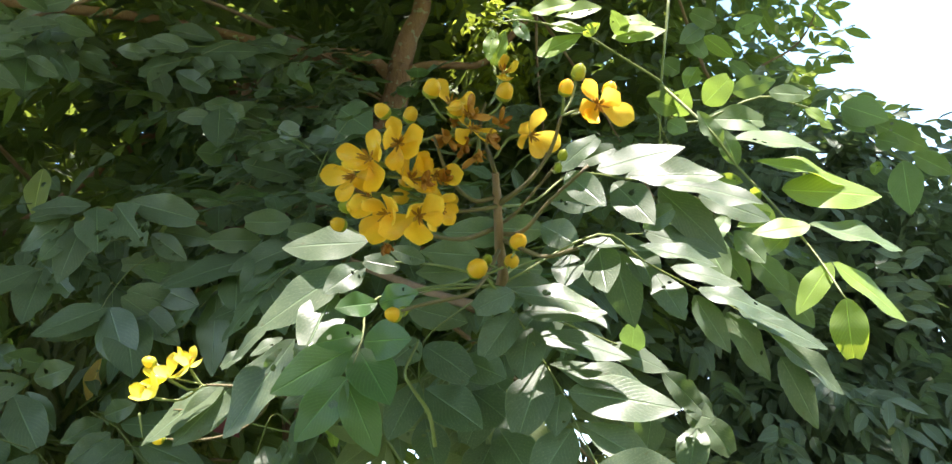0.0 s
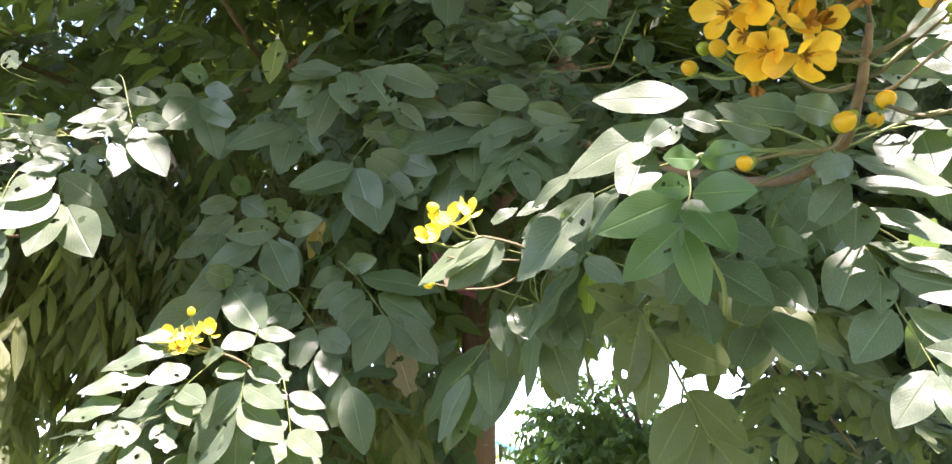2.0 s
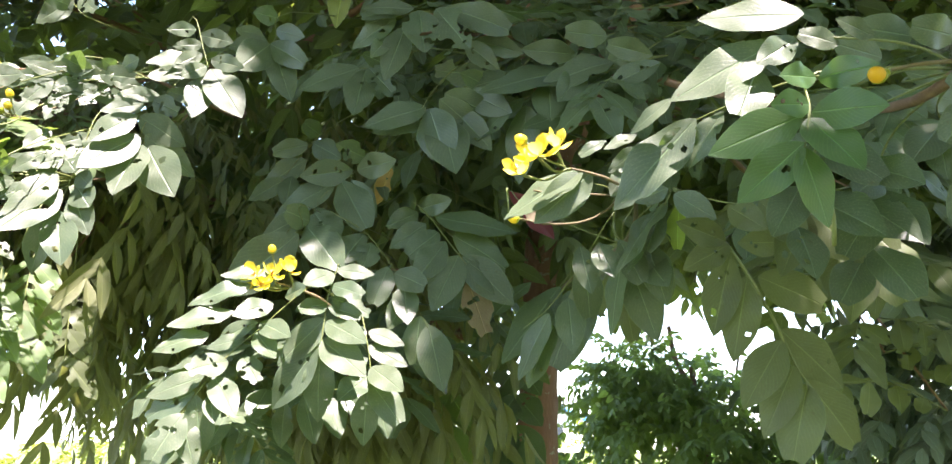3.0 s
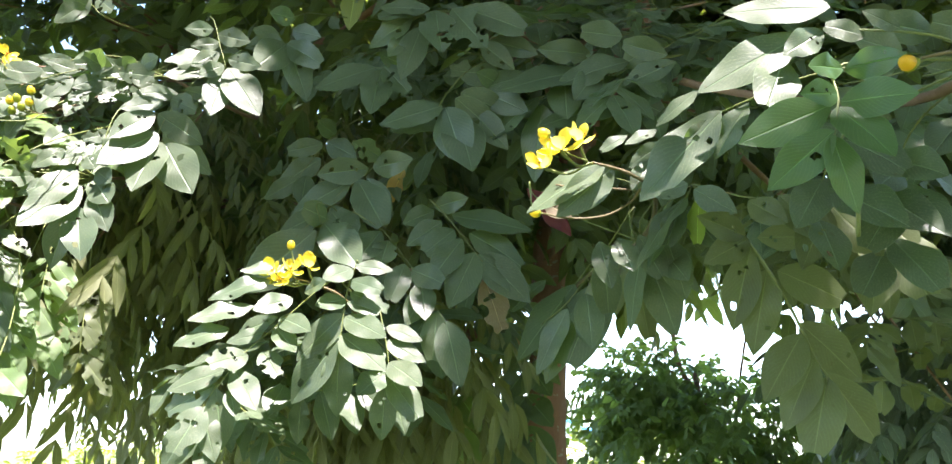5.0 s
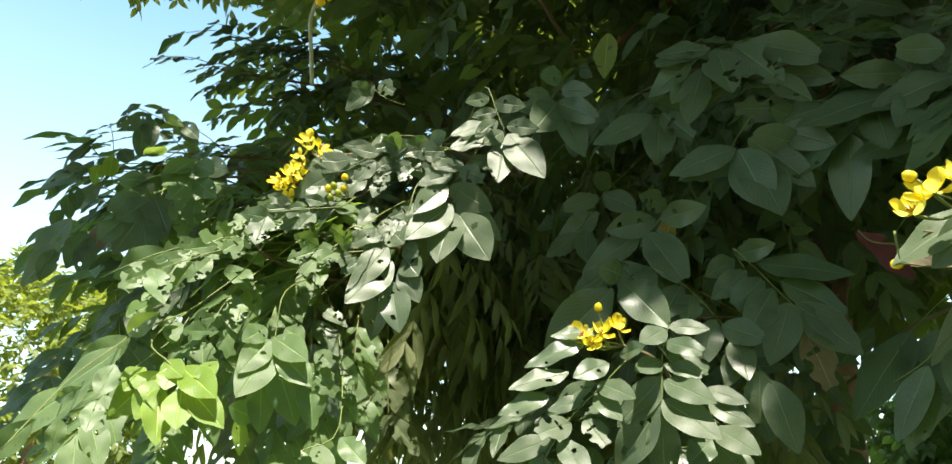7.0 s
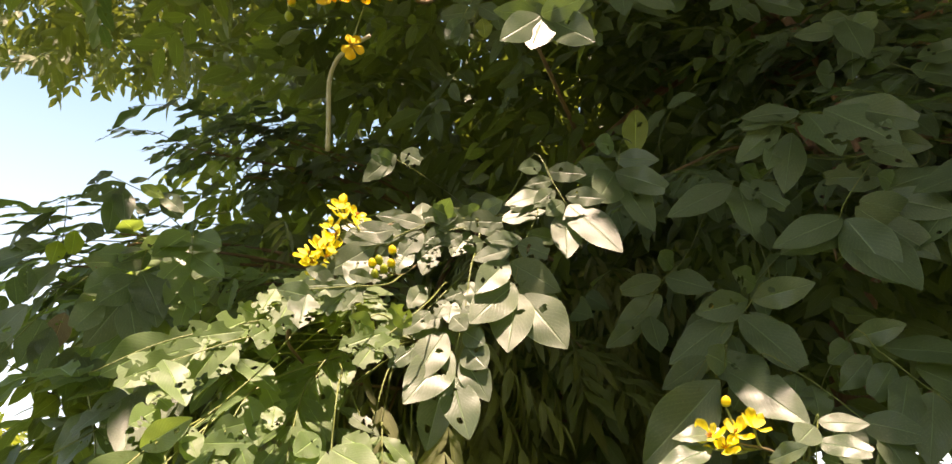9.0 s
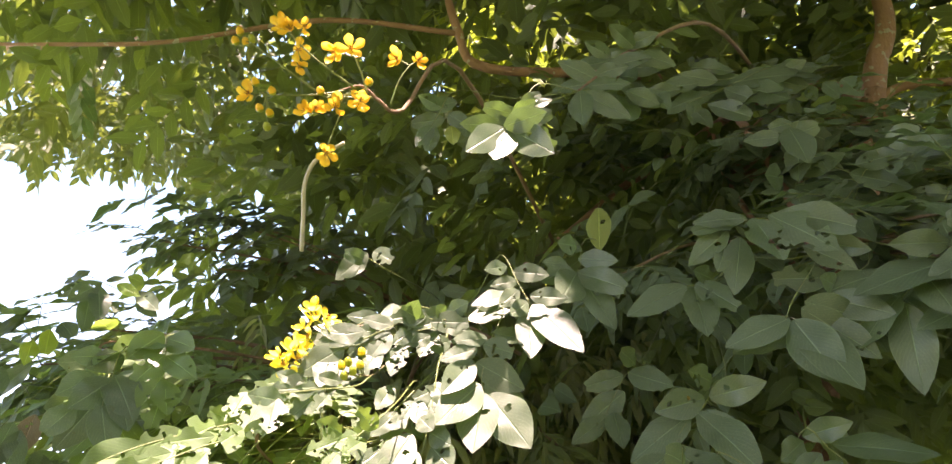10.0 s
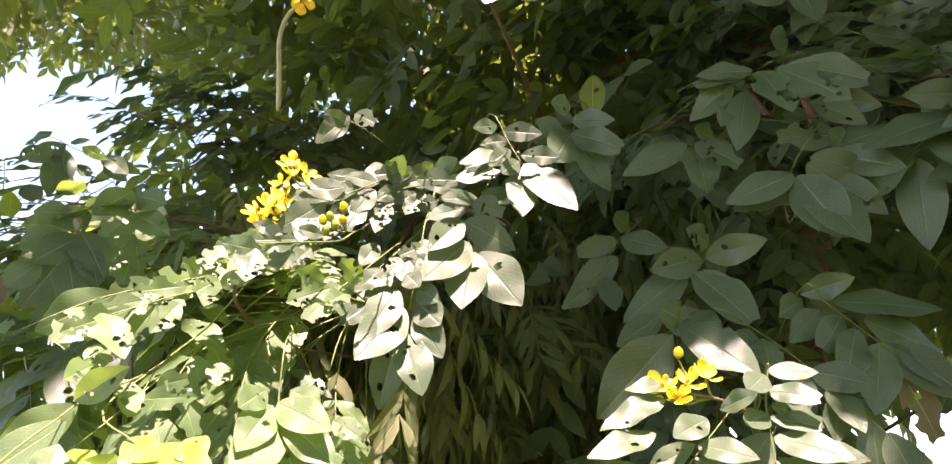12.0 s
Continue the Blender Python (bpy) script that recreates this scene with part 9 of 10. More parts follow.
leaflet(leaf, (-1.589, 0.826, 2.119), (-1.621, 0.813, 2.094), (0.37, -0.93, -0.06), 0.020, 8, LEAF)
leaflet(leaf, (-1.611, 0.823, 2.040), (-1.574, 0.810, 1.986), (0.70, -0.43, 0.57), 0.030, 3, LEAF)
leaflet(leaf, (-1.624, 0.816, 2.022), (-1.596, 0.814, 1.967), (0.77, -0.48, 0.41), 0.028, 0, LEAF)
leaflet(leaf, (-1.639, 0.819, 1.995), (-1.623, 0.798, 1.955), (0.79, -0.35, 0.50), 0.025, 0, LEAF)
leaflet(leaf, (-1.580, 0.856, 2.052), (-1.636, 0.839, 2.001), (0.42, -0.89, -0.17), 0.036, 11, LEAF)
leaf = compound_leaf(tipb, [(-1.522, 0.926, 2.104), (-1.488, 0.922, 2.057), (-1.463, 0.897, 1.993), (-1.457, 0.890, 1.966)], r=0.0006)
leaflet(leaf, (-1.462, 0.892, 1.980), (-1.479, 0.835, 1.902), (0.89, -0.44, 0.13), 0.057, 0, LEAF)
leaflet(leaf, (-1.456, 0.897, 1.980), (-1.408, 0.874, 1.904), (0.67, -0.48, 0.57), 0.055, 0, LEAF)
leaflet(leaf, (-1.468, 0.917, 2.025), (-1.396, 0.911, 1.985), (0.08, -0.96, 0.28), 0.056, 1, LEAF)
leaflet(leaf, (-1.487, 0.898, 2.023), (-1.481, 0.836, 1.977), (0.97, -0.07, 0.22), 0.046, 8, LEAF)
leaflet(leaf, (-1.511, 0.898, 2.053), (-1.507, 0.846, 2.033), (1.00, 0.09, -0.02), 0.039, 8, LEAF)
leaflet(leaf, (-1.433, 0.916, 1.981), (-1.395, 0.899, 1.922), (0.63, -0.53, 0.56), 0.042, 8, LEAF)
leaflet(leaf, (-1.486, 0.918, 2.068), (-1.396, 0.900, 2.066), (-0.18, -0.82, -0.55), 0.044, 1, LEAF)
leaflet(leaf, (-1.478, 0.888, 1.999), (-1.532, 0.852, 1.956), (0.67, -0.69, -0.27), 0.042, 7, LEAF)
leaflet(leaf, (-1.436, 0.910, 1.944), (-1.348, 0.906, 1.929), (-0.07, -0.99, -0.12), 0.037, 0, LEAF)
leaf = compound_leaf(tipb, [(-1.522, 0.926, 2.104), (-1.446, 0.965, 2.115), (-1.423, 0.962, 2.044), (-1.415, 0.966, 1.994)], r=0.0006)
leaflet(leaf, (-1.439, 0.964, 2.094), (-1.425, 0.929, 2.033), (0.79, -0.43, 0.43), 0.048, 3, LEAF)
leaflet(leaf, (-1.423, 0.962, 2.044), (-1.415, 0.926, 1.993), (0.84, -0.36, 0.41), 0.052, 0, LEAF)
leaflet(leaf, (-1.417, 0.965, 2.019), (-1.384, 0.929, 1.935), (0.62, -0.59, 0.51), 0.057, 6, LEAF)
leaflet(leaf, (-1.421, 0.967, 2.058), (-1.355, 0.958, 2.005), (0.22, -0.88, 0.41), 0.047, 5, LEAF)
leaflet(leaf, (-1.408, 0.969, 2.006), (-1.334, 0.961, 1.954), (0.17, -0.90, 0.40), 0.043, 0, LEAF)
leaflet(leaf, (-1.437, 0.967, 2.101), (-1.366, 0.960, 2.070), (-0.06, -1.00, 0.06), 0.045, 8, LEAF)
leaflet(leaf, (-1.411, 0.976, 1.972), (-1.326, 0.984, 1.947), (0.07, -1.00, -0.01), 0.038, 0, LEAF)
leaf = compound_leaf(tipb, [(-1.522, 0.926, 2.104), (-1.536, 0.920, 2.070), (-1.518, 0.858, 2.015), (-1.496, 0.793, 1.943), (-1.479, 0.731, 1.857), (-1.476, 0.698, 1.809)], r=0.0006)
leaflet(leaf, (-1.504, 0.765, 1.936), (-1.578, 0.740, 1.854), (0.32, -0.95, -0.01), 0.054, 1, LEAF)
leaflet(leaf, (-1.487, 0.742, 1.883), (-1.550, 0.722, 1.813), (0.44, -0.89, -0.13), 0.045, 0, LEAF)
leaflet(leaf, (-1.489, 0.781, 1.916), (-1.483, 0.757, 1.844), (0.82, -0.52, 0.24), 0.042, 1, LEAF)
leaflet(leaf, (-1.481, 0.789, 1.906), (-1.469, 0.771, 1.835), (0.77, -0.57, 0.28), 0.039, 3, LEAF)
leaflet(leaf, (-1.484, 0.732, 1.870), (-1.478, 0.713, 1.812), (0.83, -0.50, 0.26), 0.033, 2, LEAF)
leaflet(leaf, (-1.491, 0.813, 1.937), (-1.479, 0.794, 1.874), (0.78, -0.54, 0.32), 0.036, 3, BROWN_LEAF)
leaflet(leaf, (-1.460, 0.808, 1.875), (-1.417, 0.781, 1.799), (0.61, -0.57, 0.56), 0.046, 0, LEAF)
leaflet(leaf, (-1.452, 0.821, 1.866), (-1.388, 0.813, 1.812), (0.39, -0.71, 0.59), 0.046, 0, LEAF)
leaflet(leaf, (-1.453, 0.832, 1.880), (-1.442, 0.786, 1.834), (0.90, -0.17, 0.40), 0.042, 1, LEAF)


# ---- fresh green shoot ----

shoot = thing("leafy_shoot", (0.354, 0.894, 2.028), "fresh light-green shoot with long pointed leaves", "shoot", "leafy branches")
stem(shoot, "stalk", [(0.342, 0.988, 1.937), (0.354, 0.894, 2.028), (0.375, 0.863, 2.097), (0.411, 0.878, 2.185), (0.570, 1.049, 2.532), (0.450, 1.900, 2.990)], 0.0012, 0.0030, STALK, 0.10, 826)
leaf = compound_leaf(shoot, [(0.354, 0.894, 2.028), (0.385, 0.875, 1.941), (0.409, 0.893, 1.896), (0.441, 0.899, 1.828), (0.454, 0.883, 1.763), (0.446, 0.845, 1.699)], r=0.0013)
leaflet(leaf, (0.396, 0.884, 1.918), (0.376, 0.862, 1.965), (0.12, -0.92, -0.38), 0.026, 2, TWIN)
leaflet(leaf, (0.410, 0.893, 1.896), (0.397, 0.871, 1.943), (-0.22, -0.86, -0.47), 0.025, 4, TWIN)
leaflet(leaf, (0.409, 0.880, 1.926), (0.516, 0.879, 1.902), (0.11, -0.82, 0.57), 0.052, 3, TWIN)
leaflet(leaf, (0.431, 0.889, 1.895), (0.542, 0.895, 1.853), (0.26, -0.77, 0.58), 0.056, 7, YOUNG)
leaflet(leaf, (0.450, 0.893, 1.854), (0.566, 0.894, 1.824), (0.07, -0.97, 0.24), 0.057, 0, YOUNG)
leaflet(leaf, (0.463, 0.887, 1.801), (0.394, 0.884, 1.805), (0.06, -0.92, 0.38), 0.033, 0, YOUNG)
leaflet(leaf, (0.461, 0.888, 1.802), (0.565, 0.895, 1.758), (0.28, -0.79, 0.54), 0.053, 11, TWIN)
leaflet(leaf, (0.461, 0.871, 1.748), (0.409, 0.888, 1.703), (-0.55, -0.77, 0.33), 0.033, 0, YOUNG)
leaflet(leaf, (0.462, 0.870, 1.747), (0.531, 0.893, 1.672), (0.54, -0.80, 0.25), 0.049, 0, YOUNG)
leaflet(leaf, (0.447, 0.845, 1.700), (0.431, 0.856, 1.629), (-0.56, -0.83, -0.01), 0.038, 4, YOUNG)
leaflet(leaf, (0.411, 0.897, 1.874), (0.380, 0.891, 1.887), (0.00, -0.91, -0.41), 0.016, 3, YOUNG)
leaflet(leaf, (0.422, 0.899, 1.848), (0.410, 0.877, 1.856), (0.07, -0.36, -0.93), 0.013, 4, YOUNG)
leaflet(leaf, (0.431, 0.900, 1.830), (0.388, 0.903, 1.824), (-0.05, -1.00, -0.00), 0.020, 2, YOUNG)
leaflet(leaf, (0.439, 0.895, 1.798), (0.406, 0.900, 1.780), (-0.17, -0.98, 0.01), 0.019, 4, TWIN)
leaf = compound_leaf(shoot, [(0.354, 0.894, 2.028), (0.364, 0.935, 2.006), (0.402, 0.940, 1.991), (0.497, 0.947, 2.014), (0.571, 0.989, 2.011), (0.657, 1.035, 1.995), (0.708, 1.056, 1.940), (0.732, 1.062, 1.924)], r=0.0013)
leaflet(leaf, (0.412, 0.941, 1.993), (0.499, 0.939, 1.975), (-0.02, -1.00, -0.03), 0.042, 7, TWIN)
leaflet(leaf, (0.459, 0.937, 2.024), (0.510, 0.914, 2.017), (-0.44, -0.84, -0.32), 0.032, 8, TWIN)
leaflet(leaf, (0.514, 0.952, 2.021), (0.570, 0.953, 2.006), (-0.02, -0.99, -0.13), 0.027, 0, TWIN)
leaflet(leaf, (0.416, 0.934, 2.012), (0.433, 0.874, 2.010), (-0.84, -0.22, -0.49), 0.039, 4, TWIN)
leaflet(leaf, (0.576, 0.992, 2.010), (0.616, 1.002, 1.974), (0.30, -0.95, 0.06), 0.026, 8, YOUNG)
leaflet(leaf, (0.642, 1.015, 2.015), (0.667, 0.973, 1.957), (-0.76, -0.64, 0.15), 0.046, 0, TWIN)
leaflet(leaf, (0.691, 1.037, 1.987), (0.761, 1.051, 1.934), (-0.20, -0.84, -0.50), 0.043, 5, TWIN)
leaflet(leaf, (0.653, 1.024, 2.008), (0.646, 1.000, 1.959), (-0.50, -0.75, 0.44), 0.033, 5, TWIN)
leaflet(leaf, (0.687, 1.046, 1.966), (0.695, 1.016, 1.939), (-0.84, -0.47, 0.26), 0.031, 2, TWIN)
leaflet(leaf, (0.721, 1.060, 1.929), (0.685, 1.042, 1.841), (-0.52, -0.77, 0.38), 0.047, 0, TWIN)
leaflet(leaf, (0.735, 1.056, 1.937), (0.787, 1.064, 1.895), (-0.24, -0.86, -0.46), 0.035, 11, TWIN)
leaflet(leaf, (0.686, 1.059, 1.935), (0.664, 1.047, 1.911), (-0.11, -0.84, 0.54), 0.018, 5, YOUNG)
leaflet(leaf, (0.382, 0.933, 2.010), (0.331, 0.884, 2.008), (0.53, -0.53, -0.66), 0.035, 11, TWIN)
leaflet(leaf, (0.372, 0.936, 2.004), (0.380, 0.890, 2.010), (-0.72, -0.20, -0.66), 0.035, 8, TWIN)
leaflet(leaf, (0.445, 0.950, 1.983), (0.490, 0.953, 1.966), (0.16, -0.96, 0.25), 0.023, 7, TWIN)
leaflet(leaf, (0.363, 0.938, 1.999), (0.374, 0.918, 1.970), (-0.66, -0.71, 0.24), 0.027, 2, TWIN)
leaf = compound_leaf(shoot, [(0.354, 0.894, 2.028), (0.352, 0.891, 2.034), (0.300, 0.852, 2.055), (0.255, 0.823, 2.076), (0.190, 0.798, 2.091), (0.156, 0.798, 2.096)], r=0.0013)
leaflet(leaf, (0.192, 0.795, 2.099), (0.249, 0.788, 2.100), (-0.12, -0.99, 0.10), 0.027, 11, YOUNG)
leaflet(leaf, (0.225, 0.805, 2.096), (0.282, 0.798, 2.097), (-0.12, -0.99, 0.02), 0.027, 3, YOUNG)
leaflet(leaf, (0.193, 0.820, 2.055), (0.250, 0.809, 2.067), (-0.22, -0.97, 0.12), 0.028, 0, YOUNG)
leaflet(leaf, (0.293, 0.837, 2.073), (0.360, 0.832, 2.069), (-0.06, -0.98, 0.18), 0.031, 0, YOUNG)
leaflet(leaf, (0.215, 0.808, 2.086), (0.259, 0.809, 2.072), (0.10, -0.97, 0.22), 0.022, 0, YOUNG)
leaflet(leaf, (0.161, 0.802, 2.086), (0.136, 0.817, 2.047), (-0.29, -0.94, -0.18), 0.023, 7, YOUNG)
leaflet(leaf, (0.172, 0.798, 2.093), (0.185, 0.796, 2.062), (-0.29, -0.95, -0.06), 0.016, 1, TWIN)
leaflet(leaf, (0.306, 0.826, 2.092), (0.348, 0.828, 2.076), (0.14, -0.96, 0.25), 0.021, 5, YOUNG)
leaflet(leaf, (0.198, 0.799, 2.093), (0.163, 0.793, 2.106), (0.03, -0.94, -0.34), 0.017, 2, YOUNG)
leaflet(leaf, (0.147, 0.801, 2.089), (0.133, 0.805, 2.050), (-0.07, -0.99, -0.07), 0.019, 5, YOUNG)
leaflet(leaf, (0.255, 0.824, 2.075), (0.270, 0.800, 2.069), (-0.81, -0.37, -0.46), 0.016, 3, YOUNG)
leaflet(leaf, (0.311, 0.841, 2.074), (0.294, 0.806, 2.087), (0.10, -0.39, -0.92), 0.022, 8, TWIN)
leaf = compound_leaf(shoot, [(0.354, 0.894, 2.028), (0.357, 0.955, 2.011), (0.403, 1.034, 1.948), (0.458, 1.114, 1.884), (0.490, 1.140, 1.819)], r=0.0006)
leaflet(leaf, (0.459, 1.085, 1.911), (0.414, 1.075, 1.867), (-0.01, -0.97, 0.24), 0.029, 11, TWIN)
leaflet(leaf, (0.468, 1.109, 1.890), (0.483, 1.082, 1.827), (-0.44, -0.86, 0.26), 0.040, 11, TWIN)
leaflet(leaf, (0.438, 1.115, 1.879), (0.476, 1.141, 1.803), (-0.05, -0.94, -0.34), 0.042, 3, TWIN)
leaflet(leaf, (0.488, 1.126, 1.853), (0.521, 1.126, 1.788), (-0.29, -0.95, -0.15), 0.040, 0, TWIN)
leaflet(leaf, (0.410, 1.093, 1.895), (0.421, 1.073, 1.809), (-0.30, -0.94, 0.18), 0.049, 1, TWIN)
leaflet(leaf, (0.494, 1.133, 1.835), (0.552, 1.153, 1.771), (-0.04, -0.94, -0.33), 0.042, 5, TWIN)
leaflet(leaf, (0.478, 1.098, 1.903), (0.530, 1.114, 1.849), (-0.13, -0.91, -0.40), 0.036, 0, TWIN)
leaflet(leaf, (0.421, 1.067, 1.921), (0.350, 1.048, 1.879), (0.21, -0.97, 0.10), 0.039, 2, TWIN)
leaflet(leaf, (0.517, 1.141, 1.813), (0.563, 1.167, 1.735), (0.07, -0.96, -0.28), 0.044, 8, TWIN)
leaflet(leaf, (0.489, 1.079, 1.922), (0.518, 1.079, 1.876), (-0.31, -0.93, -0.21), 0.029, 3, TWIN)
leaf = compound_leaf(shoot, [(0.354, 0.894, 2.028), (0.583, 1.318, 2.240), (0.793, 1.360, 2.288), (0.700, 1.311, 2.288), (0.644, 1.244, 2.322)], r=0.0006)
leaflet(leaf, (0.645, 1.283, 2.294), (0.675, 1.280, 2.242), (-0.44, -0.87, -0.20), 0.031, 7, TWIN)
leaflet(leaf, (0.598, 1.243, 2.331), (0.646, 1.258, 2.282), (-0.24, -0.84, -0.49), 0.033, 0, YOUNG)
leaflet(leaf, (0.565, 1.241, 2.338), (0.583, 1.230, 2.275), (-0.47, -0.88, 0.02), 0.033, 7, TWIN)
leaflet(leaf, (0.578, 1.270, 2.285), (0.533, 1.244, 2.234), (0.23, -0.93, 0.27), 0.038, 2, YOUNG)
leaflet(leaf, (0.625, 1.234, 2.347), (0.563, 1.178, 2.343), (0.46, -0.45, -0.76), 0.038, 4, TWIN)
leaflet(leaf, (0.540, 1.268, 2.278), (0.495, 1.220, 2.280), (0.43, -0.43, -0.79), 0.038, 2, TWIN)
leaflet(leaf, (0.657, 1.240, 2.330), (0.680, 1.186, 2.309), (-0.92, -0.28, -0.27), 0.038, 3, TWIN)
leaflet(leaf, (0.603, 1.234, 2.352), (0.533, 1.203, 2.300), (0.40, -0.91, -0.02), 0.038, 0, TWIN)

# rusty leaves caught on the low branch
leaf = compound_leaf(low, [(-0.179, 1.047, 1.709), (-0.246, 1.032, 1.737), (-0.270, 1.030, 1.760), (-0.307, 1.032, 1.773), (-0.320, 1.030, 1.790)], r=0.0006)
leaflet(leaf, (-0.323, 1.030, 1.789), (-0.264, 1.061, 1.729), (0.58, -0.81, 0.14), 0.038, 2, RED_LEAF)
leaflet(leaf, (-0.286, 0.923, 1.730), (-0.254, 0.903, 1.707), (-0.43, -0.88, 0.18), 0.023, 1, BROWN_LEAF)

# pods, bare twigs and dark leaves
part("seed_pod", tube("seed_pod", [(0.002, 0.749, 1.718), (-0.014, 0.735, 1.689), (-0.010, 0.736, 1.673), (-0.000, 0.745, 1.650), (0.000, 0.757, 1.623)], 0.0012, 0.0019, STALK, 5, 8, 0.1, 5), front, "grey-green seed pod")
stem(tree, "twig", [(1.280, 1.866, 2.835), (1.245, 1.893, 2.774), (1.177, 1.924, 2.712), (1.068, 1.943, 2.677), (0.880, 1.883, 2.585), (0.800, 1.700, 3.050)], 0.0012, 0.0050, TWIG, 0.30, 898)
stem(tree, "twig", [(1.155, 1.913, 2.738), (1.181, 1.922, 2.716)], 0.0008, 0.0012, TWIG, 0.30, 899)
stem(tree, "twig", [(1.228, 1.893, 2.778), (1.244, 1.904, 2.749)], 0.0008, 0.0012, TWIG, 0.30, 900)
leaf = compound_leaf(tall, [(-2.900, 2.520, 5.100), (-2.902, 2.384, 4.754), (-2.633, 1.462, 3.913), (-2.711, 1.576, 3.787), (-2.755, 1.686, 3.589)], r=0.0006)
leaflet(leaf, (-2.680, 1.534, 3.835), (-2.759, 1.556, 3.756), (0.22, -0.86, -0.46), 0.053, 4, LEAF)
leaflet(leaf, (-2.680, 1.534, 3.835), (-2.659, 1.595, 3.749), (0.91, -0.41, -0.07), 0.051, 0, LEAF)
leaflet(leaf, (-2.711, 1.576, 3.787), (-2.787, 1.607, 3.697), (0.27, -0.82, -0.51), 0.057, 7, LEAF)
leaflet(leaf, (-2.707, 1.578, 3.787), (-2.678, 1.643, 3.700), (0.82, -0.56, -0.15), 0.053, 1, LEAF)
leaflet(leaf, (-2.722, 1.612, 3.724), (-2.796, 1.644, 3.634), (0.27, -0.82, -0.51), 0.057, 0, LEAF)
leaflet(leaf, (-2.720, 1.613, 3.724), (-2.689, 1.679, 3.637), (0.83, -0.55, -0.12), 0.053, 1, LEAF)
leaflet(leaf, (-2.735, 1.647, 3.662), (-2.792, 1.678, 3.581), (0.32, -0.79, -0.53), 0.049, 11, LEAF)
leaflet(leaf, (-2.733, 1.648, 3.661), (-2.719, 1.704, 3.580), (0.87, -0.46, -0.17), 0.047, 3, LEAF)
leaflet(leaf, (-2.659, 1.506, 3.866), (-2.726, 1.520, 3.808), (0.49, -0.54, -0.69), 0.042, 3, LEAF)
leaflet(leaf, (-2.659, 1.506, 3.866), (-2.632, 1.556, 3.801), (0.64, -0.72, -0.29), 0.042, 5, LEAF)
leaf = compound_leaf(shoot, [(0.800, 1.700, 3.050), (0.836, 1.891, 2.963), (0.863, 1.901, 2.798), (0.960, 1.887, 2.822), (1.063, 1.878, 2.830), (1.164, 1.875, 2.828)], r=0.0006)
leaflet(leaf, (0.979, 1.884, 2.826), (0.970, 1.859, 2.865), (-0.51, -0.66, -0.55), 0.024, 5, LEAF)
leaflet(leaf, (0.998, 1.883, 2.826), (0.997, 1.876, 2.775), (-0.37, -0.92, 0.13), 0.024, 7, LEAF)
leaflet(leaf, (1.020, 1.881, 2.829), (1.009, 1.844, 2.850), (-0.46, -0.33, -0.83), 0.024, 0, LEAF)
leaflet(leaf, (1.039, 1.880, 2.828), (1.038, 1.873, 2.777), (-0.38, -0.92, 0.13), 0.024, 5, LEAF)
leaflet(leaf, (1.066, 1.877, 2.833), (1.051, 1.837, 2.848), (-0.41, -0.19, -0.89), 0.024, 4, LEAF)
leaflet(leaf, (1.082, 1.876, 2.833), (1.080, 1.874, 2.782), (-0.62, -0.79, 0.05), 0.024, 1, LEAF)
leaflet(leaf, (1.106, 1.875, 2.832), (1.092, 1.834, 2.841), (-0.42, -0.04, -0.91), 0.024, 0, LEAF)
leaflet(leaf, (1.125, 1.875, 2.832), (1.118, 1.866, 2.780), (-0.61, -0.77, 0.21), 0.024, 4, LEAF)
leaflet(leaf, (1.146, 1.874, 2.831), (1.161, 1.848, 2.819), (-0.89, -0.39, -0.25), 0.020, 0, LEAF)
leaflet(leaf, (1.164, 1.875, 2.828), (1.164, 1.864, 2.787), (-0.49, -0.84, 0.21), 0.020, 8, LEAF)
leaflet(leaf, (0.941, 1.888, 2.820), (0.933, 1.855, 2.850), (-0.47, -0.52, -0.71), 0.024, 0, LEAF)
leaflet(leaf, (0.955, 1.889, 2.818), (0.951, 1.880, 2.766), (-0.57, -0.80, 0.19), 0.024, 0, LEAF)
flower(front, (0.027, 0.535, 1.770), (0.492, -0.834, -0.252), 0.040, (0.034, 0.559, 1.764), 90)
flower(front, (0.043, 0.539, 1.771), (0.547, -0.685, -0.481), 0.036, (0.034, 0.559, 1.764), 91, False, (2,))
flower(front, (0.065, 0.533, 1.822), (0.158, -0.987, -0.024), 0.036, (0.080, 0.541, 1.802), 92, False, (0, 2))
flower(front, (0.076, 0.536, 1.801), (0.402, -0.787, -0.468), 0.038, (0.080, 0.541, 1.802), 93, False, (1, 3))
flower(front, (0.000, 0.530, 1.760), (-0.421, -0.652, -0.630), 0.038, (0.034, 0.559, 1.764), 94, False, (4,))
flower(front, (0.043, 0.538, 1.748), (0.377, -0.522, -0.765), 0.034, (0.034, 0.559, 1.764), 95, False, (0,))
flower(front, (0.075, 0.528, 1.805), (0.301, -0.946, -0.123), 0.042, (0.084, 0.545, 1.804), 80, True)
flower(front, (0.085, 0.534, 1.792), (0.393, -0.635, -0.665), 0.042, (0.084, 0.545, 1.804), 81, True)
flower(front, (0.060, 0.533, 1.796), (-0.425, -0.606, -0.672), 0.042, (0.084, 0.545, 1.804), 82, True)
flower(front, (0.078, 0.538, 1.783), (-0.081, -0.461, -0.884), 0.042, (0.084, 0.545, 1.804), 83, True)
flower(front, (0.047, 0.545, 1.769), (0.395, -0.887, -0.240), 0.042, (0.084, 0.545, 1.804), 84, True)


